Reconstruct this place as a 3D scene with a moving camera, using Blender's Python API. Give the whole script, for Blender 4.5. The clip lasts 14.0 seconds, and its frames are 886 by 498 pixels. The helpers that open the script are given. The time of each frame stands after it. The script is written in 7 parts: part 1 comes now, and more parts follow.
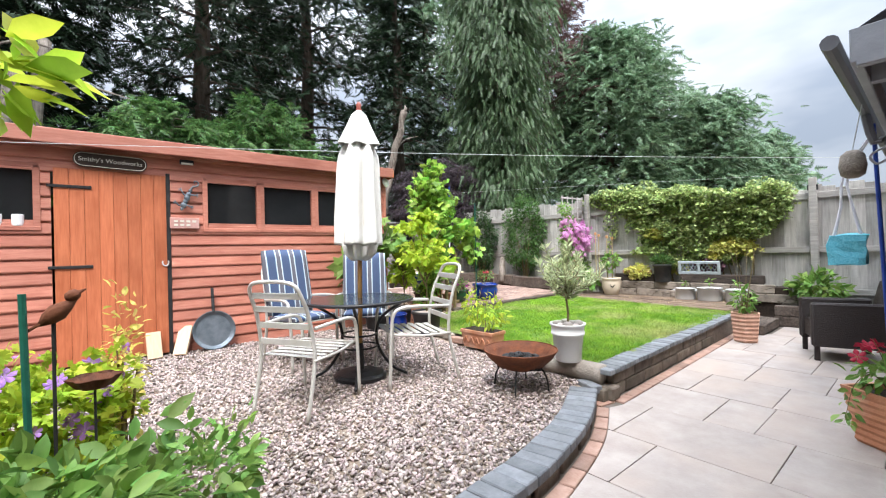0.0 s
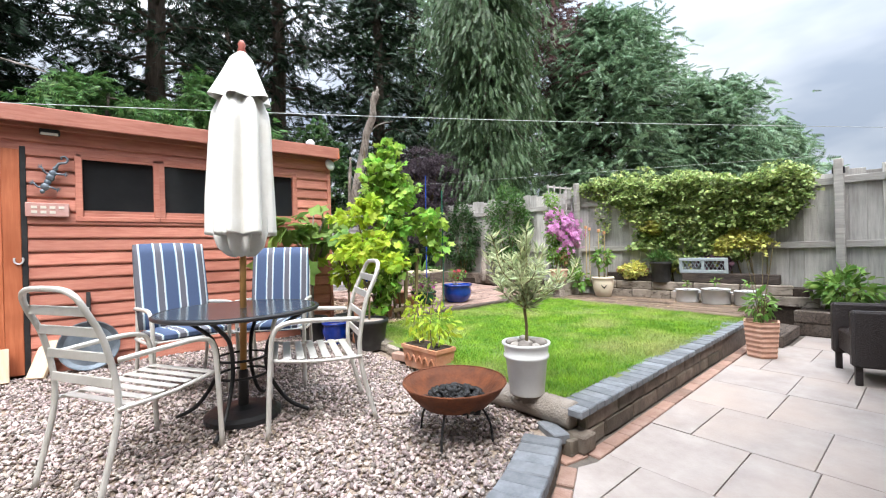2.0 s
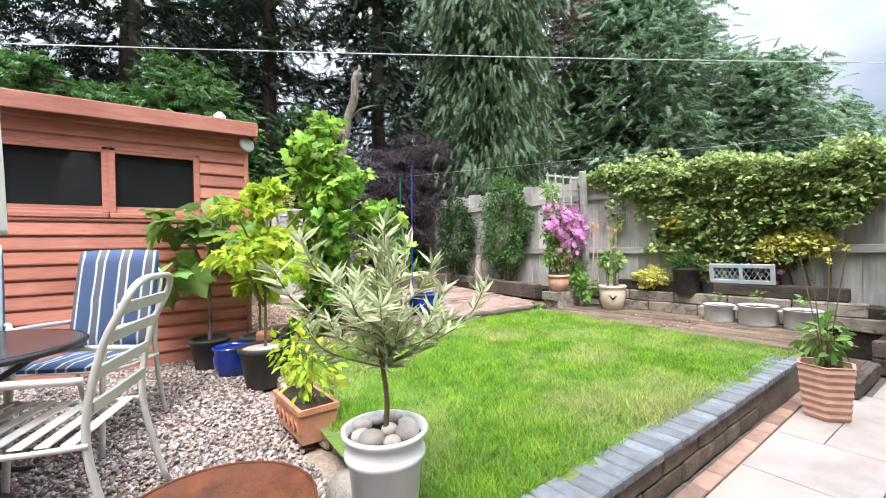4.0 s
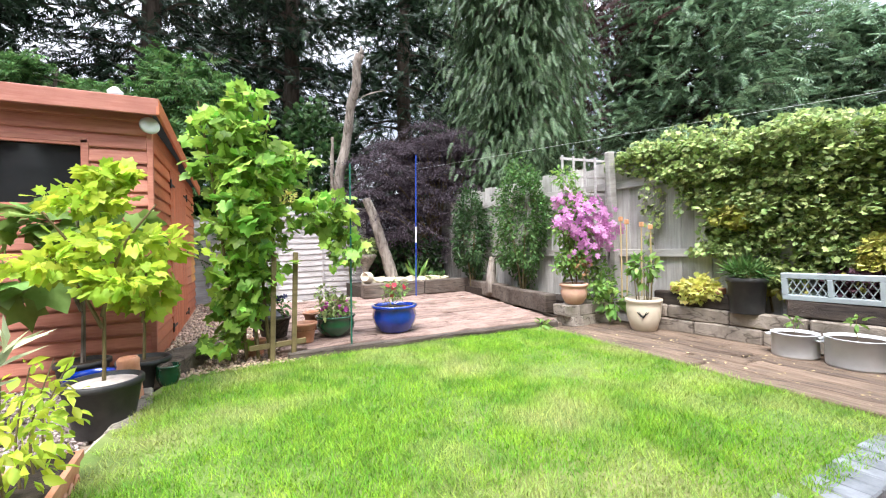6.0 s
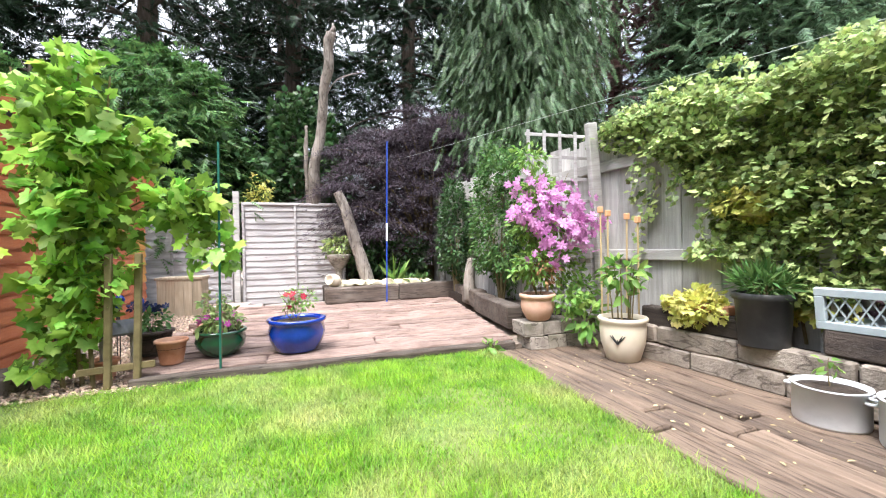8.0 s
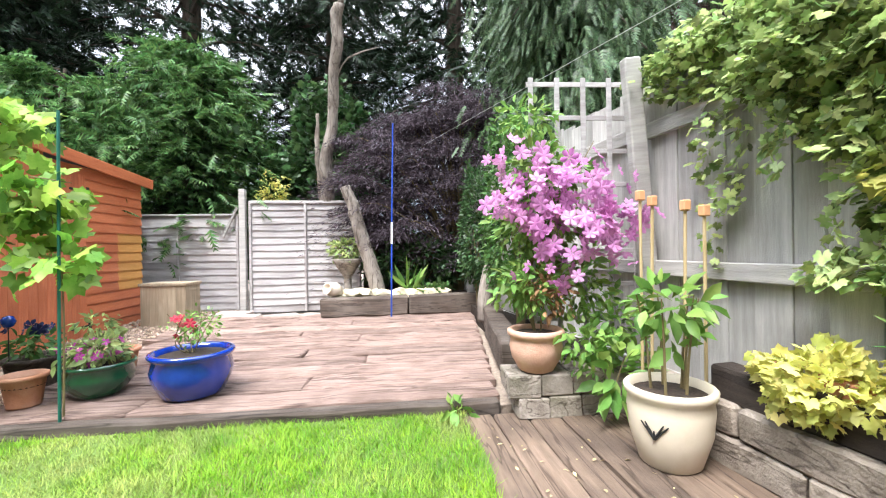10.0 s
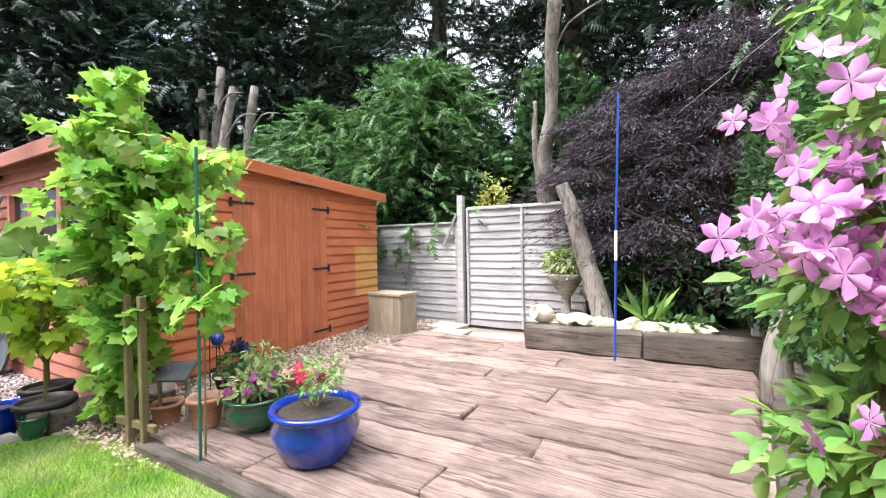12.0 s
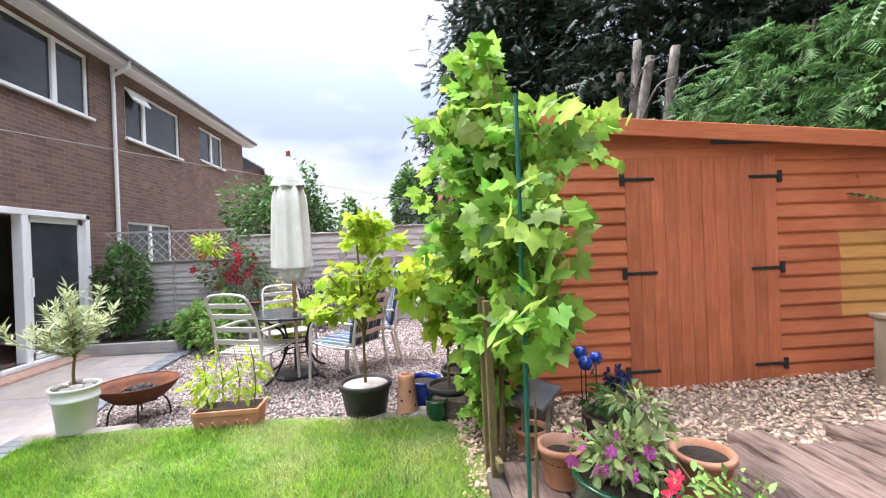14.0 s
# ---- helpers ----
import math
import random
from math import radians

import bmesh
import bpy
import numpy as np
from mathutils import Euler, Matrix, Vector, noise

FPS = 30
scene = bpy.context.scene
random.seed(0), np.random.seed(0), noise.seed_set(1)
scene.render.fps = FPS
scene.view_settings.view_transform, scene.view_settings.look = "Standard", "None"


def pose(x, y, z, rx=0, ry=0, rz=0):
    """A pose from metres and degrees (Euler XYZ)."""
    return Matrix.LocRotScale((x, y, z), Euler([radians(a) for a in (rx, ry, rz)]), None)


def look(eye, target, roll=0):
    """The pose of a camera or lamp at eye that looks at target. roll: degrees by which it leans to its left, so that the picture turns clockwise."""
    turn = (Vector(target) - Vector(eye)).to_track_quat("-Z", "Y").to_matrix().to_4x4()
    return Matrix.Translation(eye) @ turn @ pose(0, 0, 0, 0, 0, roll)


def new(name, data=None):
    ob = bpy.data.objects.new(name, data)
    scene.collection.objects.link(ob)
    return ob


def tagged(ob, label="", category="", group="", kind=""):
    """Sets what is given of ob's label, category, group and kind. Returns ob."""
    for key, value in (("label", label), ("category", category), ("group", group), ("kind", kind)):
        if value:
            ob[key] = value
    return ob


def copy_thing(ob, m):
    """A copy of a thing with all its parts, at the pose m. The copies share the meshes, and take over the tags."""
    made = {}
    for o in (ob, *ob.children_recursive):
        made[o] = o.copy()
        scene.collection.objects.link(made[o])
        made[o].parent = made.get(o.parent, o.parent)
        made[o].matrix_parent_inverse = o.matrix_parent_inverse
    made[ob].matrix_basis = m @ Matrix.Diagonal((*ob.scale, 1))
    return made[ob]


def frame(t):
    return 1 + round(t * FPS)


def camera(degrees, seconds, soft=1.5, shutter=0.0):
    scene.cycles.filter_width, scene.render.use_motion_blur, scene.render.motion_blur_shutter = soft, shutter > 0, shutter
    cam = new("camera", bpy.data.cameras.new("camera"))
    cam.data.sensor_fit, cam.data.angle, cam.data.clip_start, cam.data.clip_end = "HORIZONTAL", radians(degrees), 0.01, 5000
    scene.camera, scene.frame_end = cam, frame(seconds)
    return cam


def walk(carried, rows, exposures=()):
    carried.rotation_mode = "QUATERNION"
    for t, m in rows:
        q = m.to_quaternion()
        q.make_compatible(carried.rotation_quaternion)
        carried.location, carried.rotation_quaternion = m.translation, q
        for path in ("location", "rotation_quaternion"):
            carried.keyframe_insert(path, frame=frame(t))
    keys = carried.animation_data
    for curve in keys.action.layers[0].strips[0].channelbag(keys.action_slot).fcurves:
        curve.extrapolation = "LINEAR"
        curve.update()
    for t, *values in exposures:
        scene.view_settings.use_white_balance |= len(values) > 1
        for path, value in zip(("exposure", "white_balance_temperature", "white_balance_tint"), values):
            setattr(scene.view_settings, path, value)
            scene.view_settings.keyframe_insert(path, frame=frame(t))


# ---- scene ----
cam = camera(94.4, 14.0, soft=1.15)
PATH = [
    (0, (0.236, 0.275, 1.372), (1.514, 1.814, 1.38), -1.5),
    (0.5, (0.461, 0.402, 1.355), (1.74, 1.94, 1.362), -1.6),
    (1, (0.712, 0.513, 1.346), (1.991, 2.051, 1.348), -1.6),
    (1.5, (1.07, 0.591, 1.339), (2.347, 2.131, 1.342), -1.7),
    (2, (1.403, 0.698, 1.313), (2.675, 2.241, 1.312), -1.6),
    (2.5, (1.749, 0.84, 1.33), (3.013, 2.39, 1.333), -1.7),
    (3, (2.145, 0.939, 1.316), (3.396, 2.499, 1.321), -1.6),
    (5.5, (4.138, 1.404, 1.395), (5.068, 3.175, 1.376), -1.1),
    (6, (4.532, 1.503, 1.343), (5.41, 3.3, 1.337), -1.2),
    (6.5, (4.963, 1.616, 1.336), (5.788, 3.438, 1.334), -1.2),
    (7, (5.352, 1.773, 1.334), (6.136, 3.613, 1.332), -1.1),
    (7.5, (5.773, 1.846, 1.334), (6.483, 3.715, 1.33), -1.1),
    (9.8, (7.427, 2.85, 1.309), (7.729, 4.827, 1.303), -1.0),
    (10, (7.512, 3.007, 1.37), (7.752, 4.993, 1.369), -0.9),
    (10.5, (7.696, 3.316, 1.526), (7.727, 5.315, 1.524), -0.9),
    (11, (7.886, 3.633, 1.59), (7.633, 5.617, 1.581), -0.8),
    (11.5, (7.948, 3.951, 1.589), (7.352, 5.86, 1.577), -0.9),
    (12, (7.976, 4.3, 1.629), (7.003, 6.048, 1.611), -0.9),
    (12.5, (7.887, 4.563, 1.627), (6.563, 6.062, 1.598), -1.2),
    (13, (7.761, 4.822, 1.62), (6.114, 5.955, 1.588), -1.8),
    (13.5, (7.455, 5.018, 1.623), (5.572, 5.692, 1.615), -2.4),
    (14, (7.159, 5.265, 1.621), (5.165, 5.423, 1.616), -2.2),
]
walk(cam, [(t, look(eye, target, roll)) for t, eye, target, roll in PATH], (
    (0.0, 1.22, 6200, 10), (2.5, 1.2, 6200, 10), (5.5, 1.5, 6150, 12), (7.5, 1.62, 6150, 12), (10.5, 1.68, 6100, 10), (12.0, 1.68, 6050, 10), (13.0, 1.64, 6100, 12), (14.0, 1.53, 6150, 15)))

# ---- light: a bright, thinly overcast day ----
world = bpy.data.worlds.new("world")
scene.world = world
world.use_nodes = True
wn, wl = world.node_tree.nodes, world.node_tree.links
wn.clear()
w_out = wn.new("ShaderNodeOutputWorld")
w_bg = wn.new("ShaderNodeBackground")
w_sky = wn.new("ShaderNodeTexSky")
w_sky.sky_type = "NISHITA"
w_sky.sun_disc = False
w_sky.sun_elevation, w_sky.sun_rotation = radians(62), radians(220)
w_co = wn.new("ShaderNodeTexCoord")
w_map = wn.new("ShaderNodeMapping")
w_map.inputs["Scale"].default_value = (1.0, 1.0, 2.6)
w_map.inputs["Rotation"].default_value = (0.0, 0.0, radians(165))
w_noise = wn.new("ShaderNodeTexNoise")
w_noise.inputs["Scale"].default_value, w_noise.inputs["Detail"].default_value = 1.6, 5.0
w_ramp = wn.new("ShaderNodeValToRGB")
w_ramp.color_ramp.elements[0].position, w_ramp.color_ramp.elements[0].color = 0.4, (5.6, 6.3, 7.4, 1)
w_ramp.color_ramp.elements[1].position, w_ramp.color_ramp.elements[1].color = 0.6, (11.2, 11.4, 11.7, 1)
w_mix = wn.new("ShaderNodeMix")
w_mix.data_type = "RGBA"
w_mix.inputs[0].default_value = 0.86
wl.new(w_co.outputs["Generated"], w_map.inputs["Vector"])
wl.new(w_map.outputs[0], w_noise.inputs["Vector"])
wl.new(w_noise.outputs[0], w_ramp.inputs[0])
wl.new(w_sky.outputs[0], w_mix.inputs[6])
wl.new(w_ramp.outputs[0], w_mix.inputs[7])
# an overcast sky is several times brighter overhead than near the horizon
w_sep = wn.new("ShaderNodeSeparateXYZ")
w_alt = wn.new("ShaderNodeMapRange")
w_alt.inputs["From Min"].default_value, w_alt.inputs["From Max"].default_value = 0.0, 1.0
w_alt.inputs["To Min"].default_value, w_alt.inputs["To Max"].default_value = 0.27, 2.6
w_scale = wn.new("ShaderNodeVectorMath")
w_scale.operation = "SCALE"
wl.new(w_co.outputs["Generated"], w_sep.inputs[0])
w_pow = wn.new("ShaderNodeMath")
w_pow.operation = "POWER"
w_pow.use_clamp = True
w_pow.inputs[1].default_value = 2.8
wl.new(w_sep.outputs[2], w_pow.inputs[0])
wl.new(w_pow.outputs[0], w_alt.inputs[0])
wl.new(w_mix.outputs[2], w_scale.inputs[0])
wl.new(w_alt.outputs[0], w_scale.inputs["Scale"])
wl.new(w_scale.outputs[0], w_bg.inputs["Color"])
w_bg.inputs["Strength"].default_value = 0.14
wl.new(w_bg.outputs[0], w_out.inputs["Surface"])

sun = new("sun", bpy.data.lights.new("sun", "SUN"))
sun.data.energy, sun.data.angle, sun.data.color = 2.5, radians(25), (1.0, 0.95, 0.88)
sun.matrix_world = look((0, 0, 20), (6.8, 8.2, 0.0))


# ---- materials ----
def mat(name, c1, c2, rough=0.7, scale=8.0, bump=0.2, metal=0.0, rand="", var=0.25, stretch=(1, 1, 1), stain=None,
        stain_scale=1.2, stain_amount=0.5, leaf=0.0, coat=0.0, hue=0.0, fine=60.0, patches=False, crack=None):
    """A surface with grain (c1 to c2), larger stains, relief and variation from piece to piece."""
    m = bpy.data.materials.new(name)
    m.use_nodes = True
    n, l = m.node_tree.nodes, m.node_tree.links
    bsdf = n["Principled BSDF"]
    co = n.new("ShaderNodeTexCoord")
    mp = n.new("ShaderNodeMapping")
    mp.inputs["Scale"].default_value = stretch
    vec = co.outputs["Object"]
    src = None
    if rand == "object":
        src = n.new("ShaderNodeObjectInfo").outputs["Random"]
    elif rand == "island":
        src = n.new("ShaderNodeNewGeometry").outputs["Random Per Island"]
    if src is not None and not patches:
        mul = n.new("ShaderNodeMath")
        mul.operation = "MULTIPLY"
        mul.inputs[1].default_value = 37.0
        add = n.new("ShaderNodeVectorMath")
        add.operation = "ADD"
        l.new(src, mul.inputs[0])
        l.new(vec, add.inputs[0])
        l.new(mul.outputs[0], add.inputs[1])
        vec = add.outputs[0]
    l.new(vec, mp.inputs["Vector"])
    no = n.new("ShaderNodeTexNoise")
    no.inputs["Scale"].default_value, no.inputs["Detail"].default_value, no.inputs["Roughness"].default_value = scale, 6.0, 0.65
    l.new(mp.outputs[0], no.inputs["Vector"])
    ramp = n.new("ShaderNodeValToRGB")
    ramp.color_ramp.elements[0].position, ramp.color_ramp.elements[1].position = 0.3, 0.7
    ramp.color_ramp.elements[0].color, ramp.color_ramp.elements[1].color = (*c1, 1), (*c2, 1)
    l.new(no.outputs[0], ramp.inputs[0])
    colour = ramp.outputs[0]
    if stain:
        n2 = n.new("ShaderNodeTexNoise")
        n2.inputs["Scale"].default_value, n2.inputs["Detail"].default_value = stain_scale, 4.0
        l.new(vec, n2.inputs["Vector"])
        r2 = n.new("ShaderNodeMapRange")
        r2.inputs["From Min"].default_value, r2.inputs["From Max"].default_value, r2.inputs["To Max"].default_value = 0.45, 0.7, stain_amount
        l.new(n2.outputs[0], r2.inputs[0])
        mx = n.new("ShaderNodeMix")
        mx.data_type = "RGBA"
        l.new(r2.outputs[0], mx.inputs[0])
        l.new(colour, mx.inputs[6])
        mx.inputs[7].default_value = (*stain, 1)
        colour = mx.outputs[2]
    if crack:
        mc = n.new("ShaderNodeMapping")
        mc.inputs["Scale"].default_value = crack
        nc = n.new("ShaderNodeTexNoise")
        nc.inputs["Scale"].default_value, nc.inputs["Detail"].default_value, nc.inputs["Distortion"].default_value = 1.0, 3.0, 0.4
        rc = n.new("ShaderNodeValToRGB")
        rc.color_ramp.elements[0].position, rc.color_ramp.elements[0].color = 0.475, (1, 1, 1, 1)
        rc.color_ramp.elements[1].position, rc.color_ramp.elements[1].color = 0.525, (1, 1, 1, 1)
        rc.color_ramp.elements.new(0.5).color = (0.12, 0.09, 0.075, 1)
        mm = n.new("ShaderNodeMix")
        mm.data_type, mm.blend_type = "RGBA", "MULTIPLY"
        mm.inputs[0].default_value = 0.65
        l.new(vec, mc.inputs["Vector"])
        l.new(mc.outputs[0], nc.inputs["Vector"])
        l.new(nc.outputs[0], rc.inputs[0])
        l.new(colour, mm.inputs[6])
        l.new(rc.outputs[0], mm.inputs[7])
        colour = mm.outputs[2]
    if src is not None:
        hs = n.new("ShaderNodeHueSaturation")
        r3 = n.new("ShaderNodeMapRange")
        r3.inputs["To Min"].default_value, r3.inputs["To Max"].default_value = 1 - var, 1 + var
        l.new(src, r3.inputs[0])
        l.new(r3.outputs[0], hs.inputs["Value"])
        if hue:
            wn2 = n.new("ShaderNodeTexWhiteNoise")
            wn2.noise_dimensions = "1D"
            l.new(src, wn2.inputs["W"])
            r4 = n.new("ShaderNodeMapRange")
            r4.inputs["To Min"].default_value, r4.inputs["To Max"].default_value = 0.5 - hue, 0.5 + hue
            l.new(wn2.outputs[0], r4.inputs[0])
            l.new(r4.outputs[0], hs.inputs["Hue"])
        l.new(colour, hs.inputs["Color"])
        colour = hs.outputs[0]
    l.new(colour, bsdf.inputs["Base Color"])
    rr = n.new("ShaderNodeMapRange")
    rr.inputs["To Min"].default_value, rr.inputs["To Max"].default_value = max(rough - 0.12, 0.03), min(rough + 0.12, 1.0)
    l.new(no.outputs[0], rr.inputs[0])
    l.new(rr.outputs[0], bsdf.inputs["Roughness"])
    bsdf.inputs["Metallic"].default_value = metal
    bsdf.inputs["Coat Weight"].default_value = coat
    bsdf.inputs["Specular IOR Level"].default_value = 0.35
    if bump:
        n4 = n.new("ShaderNodeTexNoise")
        n4.inputs["Scale"].default_value, n4.inputs["Detail"].default_value = fine, 3.0
        l.new(mp.outputs[0], n4.inputs["Vector"])
        sm = n.new("ShaderNodeMath")
        sm.operation = "ADD"
        l.new(no.outputs[0], sm.inputs[0])
        l.new(n4.outputs[0], sm.inputs[1])
        bp = n.new("ShaderNodeBump")
        bp.inputs["Strength"].default_value, bp.inputs["Distance"].default_value = bump, 0.01
        l.new(sm.outputs[0], bp.inputs["Height"])
        l.new(bp.outputs[0], bsdf.inputs["Normal"])
    if leaf:
        out = n["Material Output"]
        tr = n.new("ShaderNodeBsdfTranslucent")
        ms = n.new("ShaderNodeMixShader")
        ms.inputs[0].default_value = leaf
        l.new(colour, tr.inputs["Color"])
        l.new(bsdf.outputs[0], ms.inputs[1])
        l.new(tr.outputs[0], ms.inputs[2])
        l.new(ms.outputs[0], out.inputs["Surface"])
    return m


def leafy(name, c1, c2, var=0.35, hue=0.025, rough=0.5, leaf=0.35):
    return mat(name, c1, c2, rough=rough, scale=6, bump=0.15, rand="island", var=var, hue=hue, leaf=leaf)


M_shed = mat("stained_cladding", (0.43, 0.145, 0.098), (0.57, 0.245, 0.172), 0.55, 5, 0.35, rand="object", var=0.14, stretch=(1, 1, 9), stain=(0.22, 0.06, 0.035), stain_amount=0.5)
M_shed_end = mat("stained_cladding_fresh", (0.46, 0.128, 0.052), (0.6, 0.2, 0.088), 0.45, 5, 0.3, rand="object", var=0.12, stretch=(1, 1, 9), stain=(0.3, 0.07, 0.025), stain_amount=0.5)
M_shed_door = mat("stained_door_boards", (0.44, 0.12, 0.052), (0.61, 0.205, 0.095), 0.5, 5, 0.3, rand="object", var=0.1, stretch=(9, 9, 0.7), stain=(0.3, 0.08, 0.03), stain_scale=2.0, stain_amount=0.55)
M_shed_bare = mat("bare_cladding", (0.5, 0.24, 0.06), (0.62, 0.32, 0.1), 0.6, 5, 0.3, rand="object", var=0.1, stretch=(1, 1, 9))
M_roof_felt = mat("roof_felt", (0.05, 0.05, 0.05), (0.1, 0.1, 0.09), 0.9, 20, 0.4)
M_dark_glass = mat("dark_window_glass", (0.012, 0.013, 0.014), (0.02, 0.021, 0.022), 0.08, 2, 0.0)
M_house_glass = mat("house_window_glass", (0.03, 0.035, 0.04), (0.05, 0.055, 0.06), 0.06, 2, 0.0)
M_inside = mat("shed_inside", (0.05, 0.035, 0.02), (0.1, 0.07, 0.04), 0.9, 6, 0.1)
M_iron = mat("black_iron", (0.012, 0.012, 0.013), (0.03, 0.03, 0.03), 0.55, 20, 0.2)
M_fence = mat("weathered_fence_board", (0.38, 0.36, 0.335), (0.6, 0.575, 0.545), 0.85, 4, 0.5, rand="object", var=0.18, stretch=(7, 7, 0.6), stain=(0.16, 0.15, 0.135), stain_amount=0.6)
M_rail = mat("weathered_fence_rail", (0.32, 0.3, 0.28), (0.52, 0.49, 0.46), 0.85, 4, 0.5, rand="object", var=0.12, stretch=(1, 0.6, 7), stain=(0.16, 0.15, 0.135))
M_panel = mat("pale_lap_slat", (0.34, 0.31, 0.3), (0.55, 0.52, 0.51), 0.85, 4, 0.5, rand="object", var=0.14, stretch=(0.8, 0.8, 8), stain=(0.2, 0.17, 0.16), stain_amount=0.5)
M_sleeper = mat("weathered_sleeper", (0.23, 0.142, 0.11), (0.47, 0.34, 0.285), 0.85, 3, 0.9, rand="object", var=0.16, stretch=(1.3, 20, 20), stain=(0.13, 0.085, 0.065), stain_scale=3.4, stain_amount=0.6, crack=(0.6, 6, 6))
M_sleeper_dark = mat("dark_sleeper", (0.05, 0.038, 0.03), (0.16, 0.12, 0.095), 0.85, 3, 0.9, rand="object", var=0.2, stretch=(0.7, 9, 9), stain=(0.3, 0.25, 0.21), stain_scale=2.5, stain_amount=0.4, crack=(0.8, 12, 12))
M_sleeper_y = mat("weathered_walkway_timber", (0.115, 0.078, 0.054), (0.275, 0.195, 0.14), 0.85, 3, 0.9, rand="object", var=0.22, stretch=(9, 0.7, 9), stain=(0.09, 0.065, 0.05), stain_scale=2.2, stain_amount=0.7, crack=(11, 0.8, 11))
M_sleeper_black = mat("black_sleeper", (0.018, 0.013, 0.01), (0.07, 0.05, 0.04), 0.75, 3, 0.9, rand="object", var=0.2, stretch=(9, 0.7, 9), stain=(0.17, 0.13, 0.105), stain_scale=3, stain_amount=0.3, crack=(11, 0.8, 11))
M_bedstone = mat("bed_wall_stone", (0.2, 0.165, 0.135), (0.4, 0.34, 0.28), 0.9, 7, 0.9, rand="object", var=0.16, stain=(0.12, 0.1, 0.075), stain_scale=4, stain_amount=0.6, crack=(2.5, 2.5, 7))
M_slab = mat("sandstone_slab", (0.295, 0.247, 0.218), (0.41, 0.358, 0.322), 0.8, 3.5, 0.25, rand="object", var=0.07, stain=(0.42, 0.33, 0.27), stain_scale=1.6, stain_amount=0.6)
M_mortar = mat("slab_joint", (0.1, 0.083, 0.07), (0.18, 0.15, 0.125), 0.95, 20, 0.4)
M_cap = mat("blue_grey_block", (0.12, 0.13, 0.14), (0.225, 0.235, 0.25), 0.75, 12, 0.35, rand="object", var=0.2, stain=(0.12, 0.12, 0.12))
M_kerbwall = mat("kerb_wall_block", (0.085, 0.066, 0.052), (0.22, 0.178, 0.142), 0.9, 7, 0.8, rand="object", var=0.22, stain=(0.09, 0.085, 0.06), stain_scale=4)
M_edgebrick = mat("edging_brick", (0.3, 0.17, 0.12), (0.45, 0.3, 0.24), 0.85, 9, 0.4, rand="object", var=0.2, stain=(0.2, 0.15, 0.12))
M_pier = mat("pier_stone", (0.22, 0.185, 0.155), (0.43, 0.375, 0.32), 0.9, 9, 0.9, rand="object", var=0.15, stain=(0.13, 0.12, 0.075), stain_scale=6, stain_amount=0.7, crack=(4, 4, 9))
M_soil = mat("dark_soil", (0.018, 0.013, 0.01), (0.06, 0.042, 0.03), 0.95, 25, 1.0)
M_earth = mat("gravelly_earth", (0.2, 0.15, 0.11), (0.42, 0.34, 0.27), 0.95, 30, 0.8, stain=(0.12, 0.09, 0.07))
M_pebble = mat("pebbles", (0.24, 0.185, 0.165), (0.44, 0.375, 0.35), 0.7, 9, 0.2, rand="island", var=0.62, hue=0.035)
M_grit = mat("brown_grit", (0.34, 0.24, 0.17), (0.5, 0.38, 0.29), 0.8, 9, 0.2, rand="island", var=0.45, hue=0.02)
M_lawn = mat("lawn_base", (0.07, 0.12, 0.02), (0.13, 0.19, 0.04), 0.9, 30, 0.6, stain=(0.24, 0.22, 0.09), stain_scale=1.4, stain_amount=0.6)
M_grass = mat("grass_blades", (0.075, 0.21, 0.008), (0.27, 0.45, 0.028), 0.6, 4.0, 0.0, rand="island", var=0.4, hue=0.02, leaf=0.4, patches=True, stain=(0.5, 0.44, 0.2), stain_scale=1.5, stain_amount=0.62)
M_brick = bpy.data.materials.new("brown_brickwork")
M_white = mat("white_upvc", (0.74, 0.75, 0.76), (0.82, 0.82, 0.82), 0.35, 4, 0.05)
M_alu = mat("painted_chair_metal", (0.5, 0.48, 0.44), (0.62, 0.6, 0.56), 0.4, 9, 0.05, metal=0.35)
M_black = mat("black_metal", (0.012, 0.012, 0.013), (0.022, 0.022, 0.024), 0.4, 20, 0.1)
M_tabletop = mat("dark_glass_top", (0.02, 0.025, 0.03), (0.035, 0.04, 0.045), 0.12, 30, 0.05)
M_canvas = mat("cream_canvas", (0.72, 0.7, 0.64), (0.82, 0.81, 0.77), 0.9, 5, 0.25, stain=(0.55, 0.52, 0.46), stain_scale=3, stain_amount=0.35)
M_pole_wood = mat("varnished_pole", (0.4, 0.2, 0.06), (0.55, 0.3, 0.1), 0.4, 4, 0.1, stretch=(8, 8, 0.6))
M_terra = mat("terracotta", (0.4, 0.16, 0.08), (0.56, 0.27, 0.16), 0.85, 7, 0.3, rand="object", var=0.12, stain=(0.6, 0.45, 0.36), stain_scale=5, stain_amount=0.4)
M_terra_pale = mat("pale_terracotta", (0.52, 0.29, 0.2), (0.66, 0.42, 0.32), 0.85, 7, 0.3, stain=(0.45, 0.26, 0.18), stain_scale=4)
M_bluepot = mat("blue_glaze", (0.003, 0.018, 0.17), (0.008, 0.045, 0.36), 0.08, 4, 0.05, coat=0.8)
M_greenpot = mat("green_glaze", (0.008, 0.045, 0.02), (0.015, 0.085, 0.04), 0.14, 4, 0.05, coat=0.8)
M_plastic = mat("black_plastic_pot", (0.02, 0.02, 0.021), (0.04, 0.04, 0.04), 0.5, 9, 0.1, stain=(0.12, 0.11, 0.1), stain_scale=5, stain_amount=0.3)
